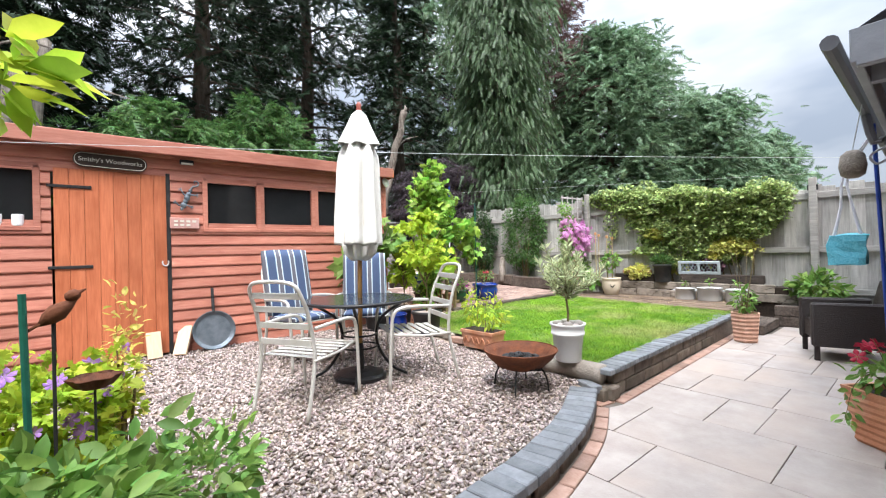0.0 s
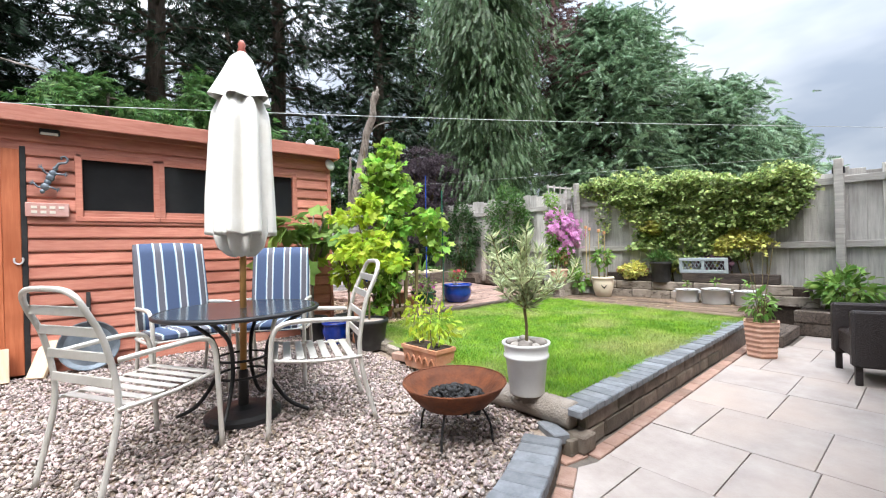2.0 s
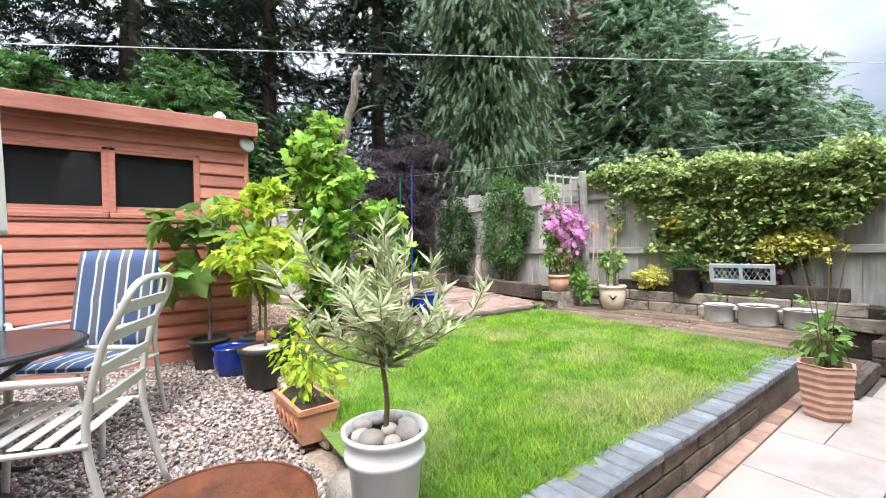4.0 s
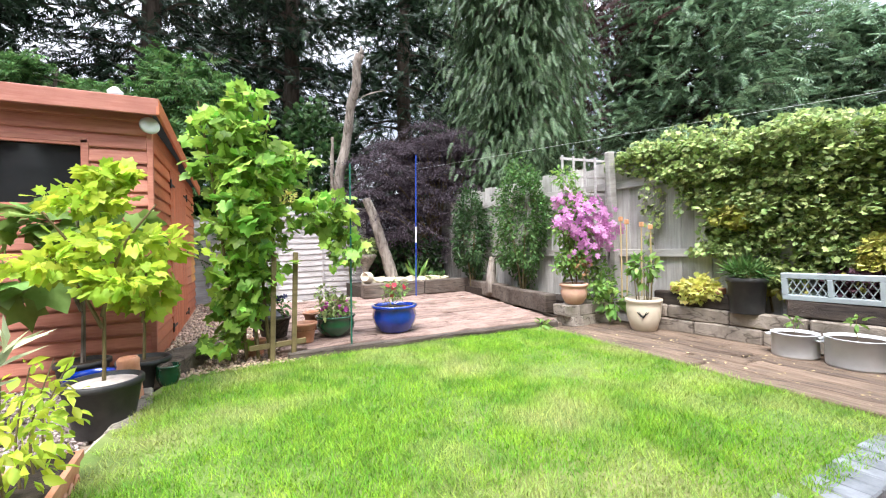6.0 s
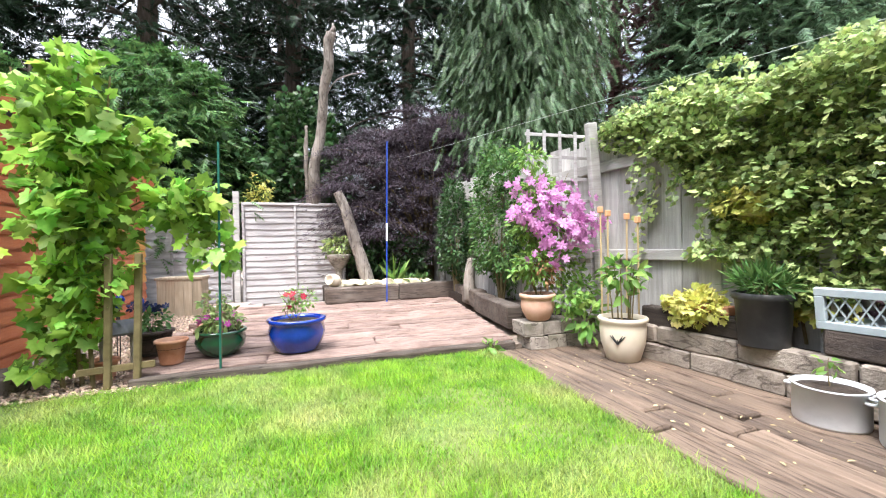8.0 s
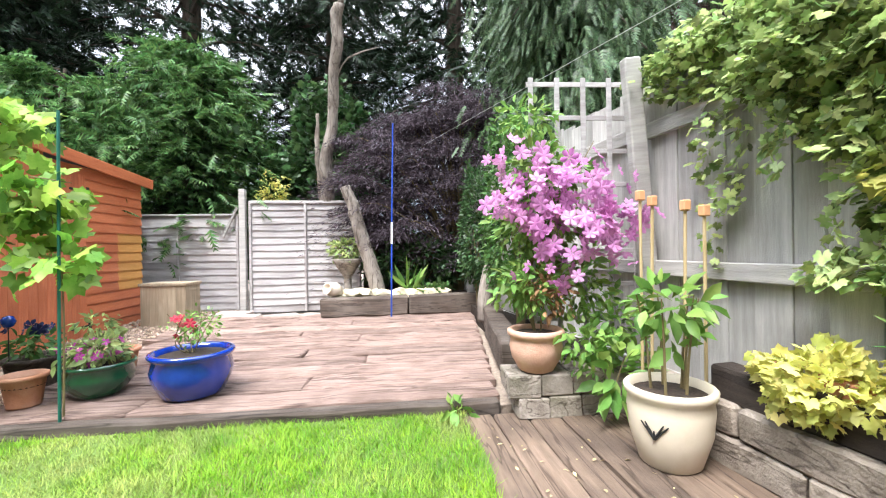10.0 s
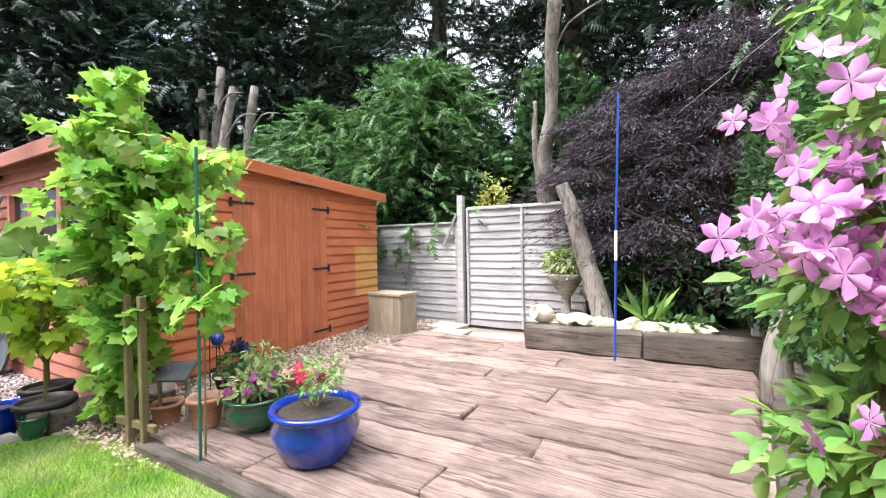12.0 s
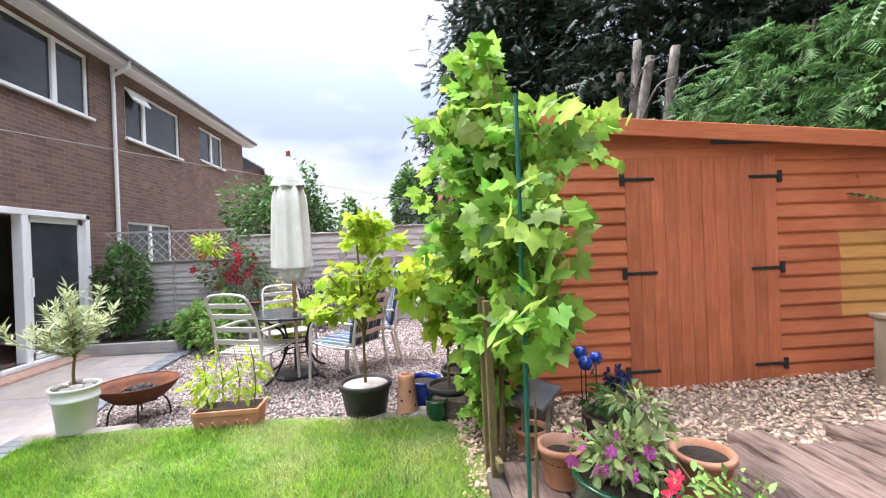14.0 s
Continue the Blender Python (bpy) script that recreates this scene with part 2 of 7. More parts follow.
M_whitepot = mat("white_enamel_pot", (0.7, 0.7, 0.68), (0.78, 0.78, 0.77), 0.35, 5, 0.08, stain=(0.55, 0.52, 0.46), stain_scale=4, stain_amount=0.35)
M_cream = mat("cream_glaze", (0.62, 0.53, 0.4), (0.72, 0.64, 0.52), 0.35, 6, 0.08, stain=(0.5, 0.38, 0.25), stain_scale=6, stain_amount=0.3)
M_tin = mat("dull_aluminium", (0.58, 0.59, 0.6), (0.7, 0.71, 0.72), 0.45, 6, 0.12, metal=0.25, stain=(0.4, 0.4, 0.4), stain_scale=6)
M_rust = mat("rusty_iron", (0.07, 0.025, 0.013), (0.2, 0.065, 0.026), 0.8, 9, 0.5, metal=0.25, stain=(0.05, 0.022, 0.015), stain_scale=4)
M_coal = mat("charcoal", (0.008, 0.008, 0.009), (0.03, 0.03, 0.03), 0.7, 12, 0.8, rand="island", var=0.5)
M_bark = mat("bark", (0.05, 0.038, 0.028), (0.13, 0.1, 0.08), 0.95, 6, 1.0, stretch=(3, 3, 0.6))
M_deadbark = mat("pale_dead_wood", (0.2, 0.165, 0.135), (0.42, 0.37, 0.32), 0.9, 6, 1.0, stretch=(5, 5, 0.7), stain=(0.1, 0.075, 0.06), stain_scale=3.5, stain_amount=0.8, crack=(9, 9, 1.3))
M_stem = mat("green_brown_stem", (0.12, 0.09, 0.04), (0.22, 0.17, 0.08), 0.8, 10, 0.3)
M_log = mat("weathered_log", (0.2, 0.17, 0.14), (0.4, 0.35, 0.3), 0.9, 5, 0.9, stain=(0.1, 0.08, 0.06), stain_scale=3)
M_rock = mat("yellow_limestone", (0.5, 0.42, 0.27), (0.7, 0.62, 0.46), 0.9, 6, 0.6, rand="object", var=0.12)
M_cobble = mat("grey_cobble", (0.3, 0.27, 0.24), (0.5, 0.45, 0.41), 0.7, 8, 0.3, rand="object", var=0.3)
M_rattan = mat("dark_rattan", (0.014, 0.009, 0.008), (0.04, 0.026, 0.022), 0.4, 45, 0.9, stretch=(1, 1, 4))
M_crate = mat("pale_blue_plastic", (0.36, 0.42, 0.46), (0.46, 0.51, 0.54), 0.5, 6, 0.1, stain=(0.38, 0.4, 0.4))
M_boxwood = mat("old_box_timber", (0.3, 0.23, 0.15), (0.48, 0.39, 0.28), 0.85, 4, 0.5, stretch=(6, 6, 0.6), rand="object", var=0.1, stain=(0.2, 0.17, 0.11), stain_scale=2)
M_bluepole = mat("blue_paint", (0.02, 0.05, 0.3), (0.03, 0.08, 0.4), 0.4, 9, 0.05)
M_greenstake = mat("green_coated_stake", (0.01, 0.09, 0.06), (0.02, 0.13, 0.09), 0.5, 9, 0.1)
M_cane = mat("bamboo_cane", (0.42, 0.31, 0.15), (0.55, 0.42, 0.24), 0.6, 6, 0.2, stretch=(4, 4, 0.6))
M_clay_tip = mat("orange_cane_cap", (0.6, 0.3, 0.14), (0.7, 0.38, 0.2), 0.7, 6, 0.1)
M_grey_roof = mat("grey_roof_tile", (0.1, 0.1, 0.11), (0.17, 0.165, 0.165), 0.85, 5, 0.4)
M_greywood = mat("grey_painted_wood", (0.3, 0.31, 0.34), (0.42, 0.43, 0.46), 0.6, 6, 0.15)
M_gutter = mat("dark_gutter", (0.1, 0.1, 0.11), (0.16, 0.16, 0.17), 0.4, 6, 0.05)
M_render = mat("pale_interior", (0.32, 0.3, 0.28), (0.4, 0.38, 0.36), 0.9, 3, 0.05)
M_wire = mat("pale_wire", (0.5, 0.52, 0.5), (0.6, 0.62, 0.6), 0.5, 3, 0.0)
M_green_butt = mat("green_plastic", (0.06, 0.2, 0.15), (0.09, 0.27, 0.2), 0.5, 5, 0.05)
M_bag = mat("turquoise_net_bag", (0.08, 0.4, 0.52), (0.2, 0.58, 0.68), 0.7, 40, 0.4)
M_cloth = mat("pale_cloth_strap", (0.55, 0.54, 0.58), (0.68, 0.67, 0.7), 0.9, 8, 0.2)
M_pan = mat("worn_steel_pan", (0.1, 0.12, 0.14), (0.2, 0.23, 0.26), 0.5, 7, 0.2, metal=0.6, stain=(0.3, 0.33, 0.36), stain_scale=5)

L_vine = leafy("vine_leaf", (0.13, 0.31, 0.03), (0.4, 0.56, 0.11), var=0.6, leaf=0.4)
L_lime = leafy("lime_leaf", (0.32, 0.46, 0.03), (0.5, 0.6, 0.07), leaf=0.5)
L_fig = leafy("fig_leaf", (0.14, 0.25, 0.05), (0.24, 0.36, 0.1))
L_ivy = leafy("variegated_ivy_leaf", (0.15, 0.26, 0.07), (0.54, 0.6, 0.25), var=0.6)
L_ivy_yellow = leafy("yellow_ivy_leaf", (0.52, 0.52, 0.09), (0.7, 0.67, 0.25), var=0.35)
L_darkivy = leafy("dark_ivy_leaf", (0.03, 0.075, 0.025), (0.085, 0.155, 0.055), var=0.65, rough=0.35)
L_olive = leafy("olive_leaf", (0.38, 0.44, 0.22), (0.58, 0.62, 0.39))
L_shrub = leafy("shrub_leaf", (0.06, 0.14, 0.035), (0.12, 0.22, 0.06), var=0.45)
L_bright = leafy("bright_green_leaf", (0.14, 0.28, 0.05), (0.26, 0.4, 0.1))
L_purple = leafy("purple_maple_leaf", (0.032, 0.021, 0.029), (0.13, 0.1, 0.118), var=0.65)
L_heuchera = leafy("dark_red_leaf", (0.06, 0.028, 0.045), (0.13, 0.065, 0.085), var=0.5)
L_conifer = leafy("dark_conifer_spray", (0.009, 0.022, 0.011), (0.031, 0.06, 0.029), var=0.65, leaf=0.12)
L_conifer_mid = leafy("green_conifer_spray", (0.045, 0.088, 0.038), (0.115, 0.18, 0.08), var=0.55, leaf=0.25)
L_conifer_bright = leafy("bright_conifer_spray", (0.045, 0.115, 0.035), (0.15, 0.27, 0.08), var=0.6, leaf=0.3)
L_far = leafy("blue_green_conifer_spray", (0.1, 0.18, 0.1), (0.2, 0.3, 0.17), var=0.5, leaf=0.25)
L_copper = leafy("copper_leaf", (0.06, 0.03, 0.03), (0.12, 0.065, 0.06), var=0.4)
F_pink = leafy("pink_petal", (0.44, 0.13, 0.35), (0.76, 0.4, 0.64), var=0.5, hue=0.02)
F_red = leafy("red_petal", (0.3, 0.008, 0.018), (0.46, 0.02, 0.04), var=0.3, hue=0.01)
F_mauve = leafy("mauve_petal", (0.35, 0.14, 0.5), (0.5, 0.25, 0.62), var=0.25)
F_yellow = leafy("yellow_flower", (0.6, 0.5, 0.1), (0.72, 0.62, 0.2), var=0.2)


# brickwork and striped fabric have patterns of their own
def brickwork(m):
    m.use_nodes = True
    n, l = m.node_tree.nodes, m.node_tree.links
    bsdf = n["Principled BSDF"]
    co = n.new("ShaderNodeTexCoord")
    sep = n.new("ShaderNodeSeparateXYZ")
    com = n.new("ShaderNodeCombineXYZ")
    ad = n.new("ShaderNodeMath")
    ad.operation = "ADD"
    l.new(co.outputs["Object"], sep.inputs[0])
    l.new(sep.outputs[0], ad.inputs[0])
    l.new(sep.outputs[1], ad.inputs[1])
    l.new(ad.outputs[0], com.inputs[0])
    l.new(sep.outputs[2], com.inputs[1])
    br = n.new("ShaderNodeTexBrick")
    br.inputs["Color1"].default_value = (0.13, 0.072, 0.055, 1)
    br.inputs["Color2"].default_value = (0.205, 0.115, 0.088, 1)
    br.inputs["Mortar"].default_value = (0.18, 0.16, 0.14, 1)
    br.inputs["Scale"].default_value = 1.0
    br.inputs["Mortar Size"].default_value = 0.007
    br.inputs["Brick Width"].default_value = 0.225
    br.inputs["Row Height"].default_value = 0.075
    br.inputs["Bias"].default_value = -0.2
    l.new(com.outputs[0], br.inputs["Vector"])
    no = n.new("ShaderNodeTexNoise")
    no.inputs["Scale"].default_value = 2.0
    no.inputs["Detail"].default_value = 6
    l.new(com.outputs[0], no.inputs["Vector"])
    hs = n.new("ShaderNodeHueSaturation")
    r = n.new("ShaderNodeMapRange")
    r.inputs["To Min"].default_value, r.inputs["To Max"].default_value = 0.65, 1.35
    l.new(no.outputs[0], r.inputs[0])
    l.new(r.outputs[0], hs.inputs["Value"])
    l.new(br.outputs["Color"], hs.inputs["Color"])
    l.new(hs.outputs[0], bsdf.inputs["Base Color"])
    bp = n.new("ShaderNodeBump")
    bp.inputs["Strength"].default_value, bp.inputs["Distance"].default_value = 0.6, 0.01
    bp.invert = True
    l.new(br.outputs["Fac"], bp.inputs["Height"])
    l.new(bp.outputs[0], bsdf.inputs["Normal"])
    bsdf.inputs["Roughness"].default_value = 0.9


brickwork(M_brick)


def striped(name):
    """Blue woven fabric with white, pale blue and grey stripes across local x."""
    m = bpy.data.materials.new(name)
    m.use_nodes = True
    n, l = m.node_tree.nodes, m.node_tree.links
    bsdf = n["Principled BSDF"]
    co = n.new("ShaderNodeTexCoord")
    sep = n.new("ShaderNodeSeparateXYZ")
    l.new(co.outputs["Object"], sep.inputs[0])
    mu = n.new("ShaderNodeMath")
    mu.operation = "MULTIPLY_ADD"
    mu.inputs[1].default_value, mu.inputs[2].default_value = 1 / 0.15, 10.0
    l.new(sep.outputs[0], mu.inputs[0])
    fr = n.new("ShaderNodeMath")
    fr.operation = "FRACT"
    l.new(mu.outputs[0], fr.inputs[0])
    rp = n.new("ShaderNodeValToRGB")
    rp.color_ramp.interpolation = "CONSTANT"
    blue, white, grey, pale = (0.05, 0.075, 0.145, 1), (0.5, 0.53, 0.56, 1), (0.1, 0.1, 0.12, 1), (0.25, 0.4, 0.48, 1)
    es = rp.color_ramp.elements
    es[0].position, es[0].color = 0.0, blue
    es[1].position, es[1].color = 0.38, pale
    for p, c in ((0.41, white), (0.47, grey), (0.74, white), (0.8, pale), (0.83, blue)):
        e = es.new(p)
        e.color = c
    l.new(fr.outputs[0], rp.inputs[0])
    no = n.new("ShaderNodeTexNoise")
    no.inputs["Scale"].default_value = 180
    l.new(co.outputs["Object"], no.inputs["Vector"])
    hs = n.new("ShaderNodeHueSaturation")
    r = n.new("ShaderNodeMapRange")
    r.inputs["To Min"].default_value, r.inputs["To Max"].default_value = 0.75, 1.25
    l.new(no.outputs[0], r.inputs[0])
    l.new(r.outputs[0], hs.inputs["Value"])
    l.new(rp.outputs[0], hs.inputs["Color"])
    l.new(hs.outputs[0], bsdf.inputs["Base Color"])
    bsdf.inputs["Roughness"].default_value = 0.9
    bp = n.new("ShaderNodeBump")
    bp.inputs["Strength"].default_value, bp.inputs["Distance"].default_value = 0.2, 0.003
    l.new(no.outputs[0], bp.inputs["Height"])
    l.new(bp.outputs[0], bsdf.inputs["Normal"])
    return m


M_stripe = striped("striped_cushion_fabric")


# ---- building tools ----
def as_mesh(name, bm, material, smooth=False):
    me = bpy.data.meshes.new(name)
    bmesh.ops.recalc_face_normals(bm, faces=bm.faces)
    bm.to_mesh(me)
    bm.free()
    me.materials.append(material)
    if smooth:
        me.polygons.foreach_set("use_smooth", [True] * len(me.polygons))
    return me


def part(name, bm, material, parent=None, label="", smooth=False, at=None):
    """One mesh object, under a thing or under a part. bm may be a bmesh or a ready mesh."""
    me = bm if isinstance(bm, bpy.types.Mesh) else as_mesh(name, bm, material, smooth)
    ob = new(name, me)
    if parent is not None:
        ob.parent = parent
    if at is not None:
        ob.matrix_basis = at
    if label:
        ob["label"] = label
    return ob


def thing(name, label, category, at=None, group="", kind=""):
    ob = new(name)
    if at is not None:
        ob.matrix_basis = at
    return tagged(ob, label, category, group, kind)


def box(bm, x0, x1, y0, y1, z0, z1, bevel=0.0):
    """Adds a box to bm; its edges are rounded where bevel is given."""
    m = Matrix.Translation(((x0 + x1) / 2, (y0 + y1) / 2, (z0 + z1) / 2)) @ Matrix.Diagonal((x1 - x0, y1 - y0, z1 - z0, 1))
    vs = bmesh.ops.create_cube(bm, size=1.0, matrix=m)["verts"]
    if bevel:
        bmesh.ops.bevel(bm, geom=list({e for v in vs for e in v.link_edges}), offset=bevel, segments=1, affect="EDGES")
    return bm


def boxed(x0, x1, y0, y1, z0, z1, bevel=0.0):
    return box(bmesh.new(), x0, x1, y0, y1, z0, z1, bevel)


def rough_box(sx, sy, sz, seed, amount=0.012, cuts=6, bevel=0.012):
    """A timber or stone block about the origin, its faces and edges worn uneven."""
    bm = boxed(-sx / 2, sx / 2, -sy / 2, sy / 2, -sz / 2, sz / 2)
    if cuts:
        long = 0 if sx >= sy else 1
        es = [e for e in bm.edges if abs((e.verts[0].co - e.verts[1].co)[long]) > 1e-4]
        bmesh.ops.subdivide_edges(bm, edges=es, cuts=cuts, use_grid_fill=True)
    if bevel:
        es = [e for e in bm.edges if e.calc_face_angle(0) > 0.5]
        bmesh.ops.bevel(bm, geom=es, offset=bevel, segments=1, affect="EDGES")
    for v in bm.verts:
        p = v.co * 4 + Vector((seed * 7.3, seed * 3.1, 0))
        v.co += noise.noise_vector(p) * amount + noise.noise_vector(p * 4) * amount * 0.4
    return bm


def lathe(bm, profile, seg=28, centre=(0, 0, 0), ripple=0.0, count=0):
    """Turns a profile of (radius, height) round the upright axis."""
    rings = []
    for r, z in profile:
        ring = []
        for i in range(seg):
            a = 2 * math.pi * i / seg
            rr = r * (1 + (ripple * math.cos(a * count) if count else 0))
            ring.append(bm.verts.new((centre[0] + rr * math.cos(a), centre[1] + rr * math.sin(a), centre[2] + z)))
        rings.append(ring)
    for a, b in zip(rings, rings[1:]):
        for i in range(seg):
            bm.faces.new((a[i], a[(i + 1) % seg], b[(i + 1) % seg], b[i]))
    bm.faces.new(rings[0])
    bm.faces.new(rings[-1])
    return bm


def tube(bm, pts, r0, r1=None, seg=8):
    """A round bar along points, tapering from r0 to r1."""
    r1 = r0 if r1 is None else r1
    pts = [Vector(p) for p in pts]
    rings = []
    side = None
    for i, p in enumerate(pts):
        d = (pts[min(i + 1, len(pts) - 1)] - pts[max(i - 1, 0)]).normalized()
        if side is None:
            side = d.orthogonal().normalized()
        side = (side - d * side.dot(d)).normalized()
        up = d.cross(side)
        r = r0 + (r1 - r0) * i / max(len(pts) - 1, 1)
        rings.append([bm.verts.new(p + (side * math.cos(2 * math.pi * k / seg) + up * math.sin(2 * math.pi * k / seg)) * r) for k in range(seg)])
    for a, b in zip(rings, rings[1:]):
        for k in range(seg):
            bm.faces.new((a[k], a[(k + 1) % seg], b[(k + 1) % seg], b[k]))
    bm.faces.new(rings[0])
    bm.faces.new(rings[-1])
    return bm


def arc(points, n=6):
    """A smooth line through points."""
    pts = [Vector(p) for p in points]
    out = []
    for i in range(len(pts) - 1):
        a, b, c, d = pts[max(i - 1, 0)], pts[i], pts[i + 1], pts[min(i + 2, len(pts) - 1)]
        for k in range(n):
            t = k / n
            out.append(0.5 * ((2 * b) + (c - a) * t + (2 * a - 5 * b + 4 * c - d) * t * t + (3 * b - a - 3 * c + d) * t ** 3))
    out.append(pts[-1])
    return out


def raw_mesh(name, verts, faces, material, smooth=False):
    """A mesh from arrays; all faces have the same number of corners."""
    me = bpy.data.meshes.new(name)
    nf, k = faces.shape
    me.vertices.add(len(verts))
    me.vertices.foreach_set("co", np.ascontiguousarray(verts, dtype=np.float32).ravel())
    me.loops.add(nf * k)
    me.loops.foreach_set("vertex_index", np.ascontiguousarray(faces, dtype=np.int32).ravel())
    me.polygons.add(nf)
    me.polygons.foreach_set("loop_start", np.arange(0, nf * k, k, dtype=np.int32))
    if smooth:
        me.polygons.foreach_set("use_smooth", np.ones(nf, dtype=bool))
    me.update(calc_edges=True)
    me.materials.append(material)
    return me


def scatter(name, shape, places, outward, sizes, material, rng, droop=0.3, wild=0.6):
    """Copies a leaf shape to many places in one mesh: its tip points outward and droops."""
    tv, tf = shape
    n = len(places)
    d = outward + rng.normal(0, wild, (n, 3))
    d[:, 2] -= droop
    d /= np.linalg.norm(d, axis=1, keepdims=True) + 1e-9
    up = np.tile(np.array([[0.0, 0.0, 1.0]]), (n, 1)) + rng.normal(0, 0.35 + wild * 0.5, (n, 3))
    s = np.cross(d, up)
    s /= np.linalg.norm(s, axis=1, keepdims=True) + 1e-9
    u = np.cross(s, d)
    sz = np.asarray(sizes).reshape(-1, 1, 1) * np.ones((n, 1, 1))
    v = places[:, None, :] + sz * (tv[None, :, 0:1] * s[:, None, :] + tv[None, :, 1:2] * d[:, None, :] + tv[None, :, 2:3] * u[:, None, :])
    f = (tf[None, :, :] + (np.arange(n) * len(tv))[:, None, None]).reshape(-1, tf.shape[1])
    return raw_mesh(name, v.reshape(-1, 3), f, material)


def leaf_shape(kind):
    """Leaf outlines, a unit long along y, folded a little along the middle."""
    if kind == "oval":
        v = [(0, 0, 0), (0.2, 0.3, 0.06), (0.2, 0.62, 0.05), (0, 1, -0.12), (-0.2, 0.62, 0.05), (-0.2, 0.3, 0.06), (0, 0.5, -0.02)]
        f = [(6, 0, 1), (6, 1, 2), (6, 2, 3), (6, 3, 4), (6, 4, 5), (6, 5, 0)]
    elif kind == "narrow":
        v = [(0, 0, 0), (0.09, 0.4, 0.03), (0, 1, -0.06), (-0.09, 0.4, 0.03)]
        f = [(0, 1, 2), (0, 2, 3)]
    elif kind == "lobed":
        ring = [(0.06, 0.0), (0.3, -0.12), (0.36, 0.12), (0.58, 0.22), (0.44, 0.42), (0.5, 0.68), (0.26, 0.66), (0.14, 0.84), (0, 1.05),
                (-0.14, 0.84), (-0.26, 0.66), (-0.5, 0.68), (-0.44, 0.42), (-0.58, 0.22), (-0.36, 0.12), (-0.3, -0.12), (-0.06, 0.0)]
        v = [(0, 0.35, 0.0)] + [(x, y, -0.16 * (x * x + (y - 0.35) ** 2) + 0.05 * math.sin(9 * x)) for x, y in ring]
        f = [(0, i, i + 1) for i in range(1, len(ring))]
    elif kind == "spray":
        v, f = [], []
        for k in range(6):
            y0, w = k / 6, 0.34 * (1 - 0.11 * k)
            for sgn in (1, -1):
                b = len(v)
                v += [(0, y0, -0.15 * y0 * y0), (sgn * w, y0 + 0.26, -0.1 - 0.15 * y0), (0, y0 + 0.17, -0.15 * y0 * y0)]
                f.append((b, b + 1, b + 2))
    elif kind == "weep":
        v, f = [], []
        for k in range(7):
            y0 = k / 7
            for sgn in (1, -1):
                b = len(v)
                v += [(0, y0, 0), (sgn * 0.2 * (1 - 0.09 * k), y0 + 0.2, 0.07 * sgn), (0, y0 + 0.13, 0)]
                f.append((b, b + 1, b + 2))
    elif kind == "flower":
        v, f = [(0, 0, 0.0)], []
        for k in range(6):
            a = k * math.pi / 3
            b = len(v)
            for da, r, z in ((0, 0.36, -0.05), (-0.4, 0.14, 0.0), (-0.5, 0.32, 0.05), (-0.33, 0.5, 0.04), (0, 0.6, -0.09), (0.33, 0.5, 0.04), (0.5, 0.32, 0.05), (0.4, 0.14, 0.0)):
                v.append((r * math.cos(a + da), -z, r * math.sin(a + da)))
            f += [(0, b + 1, b)] + [(b, b + q, b + q + 1) for q in range(1, 7)] + [(0, b, b + 7)]
    return np.array(v, dtype=np.float32), np.array(f, dtype=np.int32)


SHAPES = {k: leaf_shape(k) for k in ("oval", "narrow", "lobed", "spray", "weep", "flower")}


def clump(rng, n, centre, radii, shell=0.55):
    """Places through an uneven clump, denser towards its outside, with the way outward."""
    d = rng.normal(0, 1, (n, 3))
    d /= np.linalg.norm(d, axis=1, keepdims=True)
    r = shell + (1 - shell) * rng.random((n, 1)) ** 0.6
    lump = np.array([0.75 + 0.5 * noise.noise(Vector((p[0] * 1.7 + centre[0], p[1] * 1.7 + centre[1], p[2] * 1.7 + centre[2]))) for p in d])[:, None]
    return np.array(centre) + d * r * lump * np.array(radii), d


def gravel_z(y):
    return 0.09 + 0.035 * max(y - 1.8, 0)


def lawn_z(y):
    return 0.265 + 0.012 * (y - 2.3)


def fence_x(y):
    return 9.85 - 0.13 * (y - 1.6)


def deck_z(y):
    return 0.385 + 0.018 * (y - 5.75)


# ---- ground, patio, kerbs, lawn ----
bm = bmesh.new()
bmesh.ops.create_grid(bm, x_segments=8, y_segments=8, size=400)
ground = tagged(part("ground", bm, M_earth, at=pose(0, 0, -0.07)), "bare brown earth reaching out to the horizon", "ground", kind="structure")

patio = tagged(part("patio", boxed(-1.3, 9.9, -0.66, 2.34, -0.06, -0.012), M_mortar), "pale buff sandstone slab patio beside the house", "patio", kind="structure")
KERB = arc([(-0.3, 1.5, 0), (0.8, 1.53, 0), (1.78, 1.65, 0), (2.26, 1.72, 0), (2.94, 1.91, 0), (3.62, 2.24, 0)], 10)


def kerb_y(x):
    if x >= 3.62:
        return 2.15 + 0.036 * (x - 3.65)
    for a, b in zip(KERB, KERB[1:]):
        if a.x <= x <= b.x:
            return a.y + (b.y - a.y) * (x - a.x) / (b.x - a.x)
    return 1.5


rng = np.random.default_rng(5)
slab_meshes = {}


def slab_mesh(w, d):
    key = (round(w, 2), round(d, 2))
    if key not in slab_meshes:
        b = boxed(-w / 2 + 0.0025, w / 2 - 0.0025, -d / 2 + 0.0025, d / 2 - 0.0025, -0.035, 0.0, 0.003)
        slab_meshes[key] = as_mesh("slab", b, M_slab)
    return slab_meshes[key]


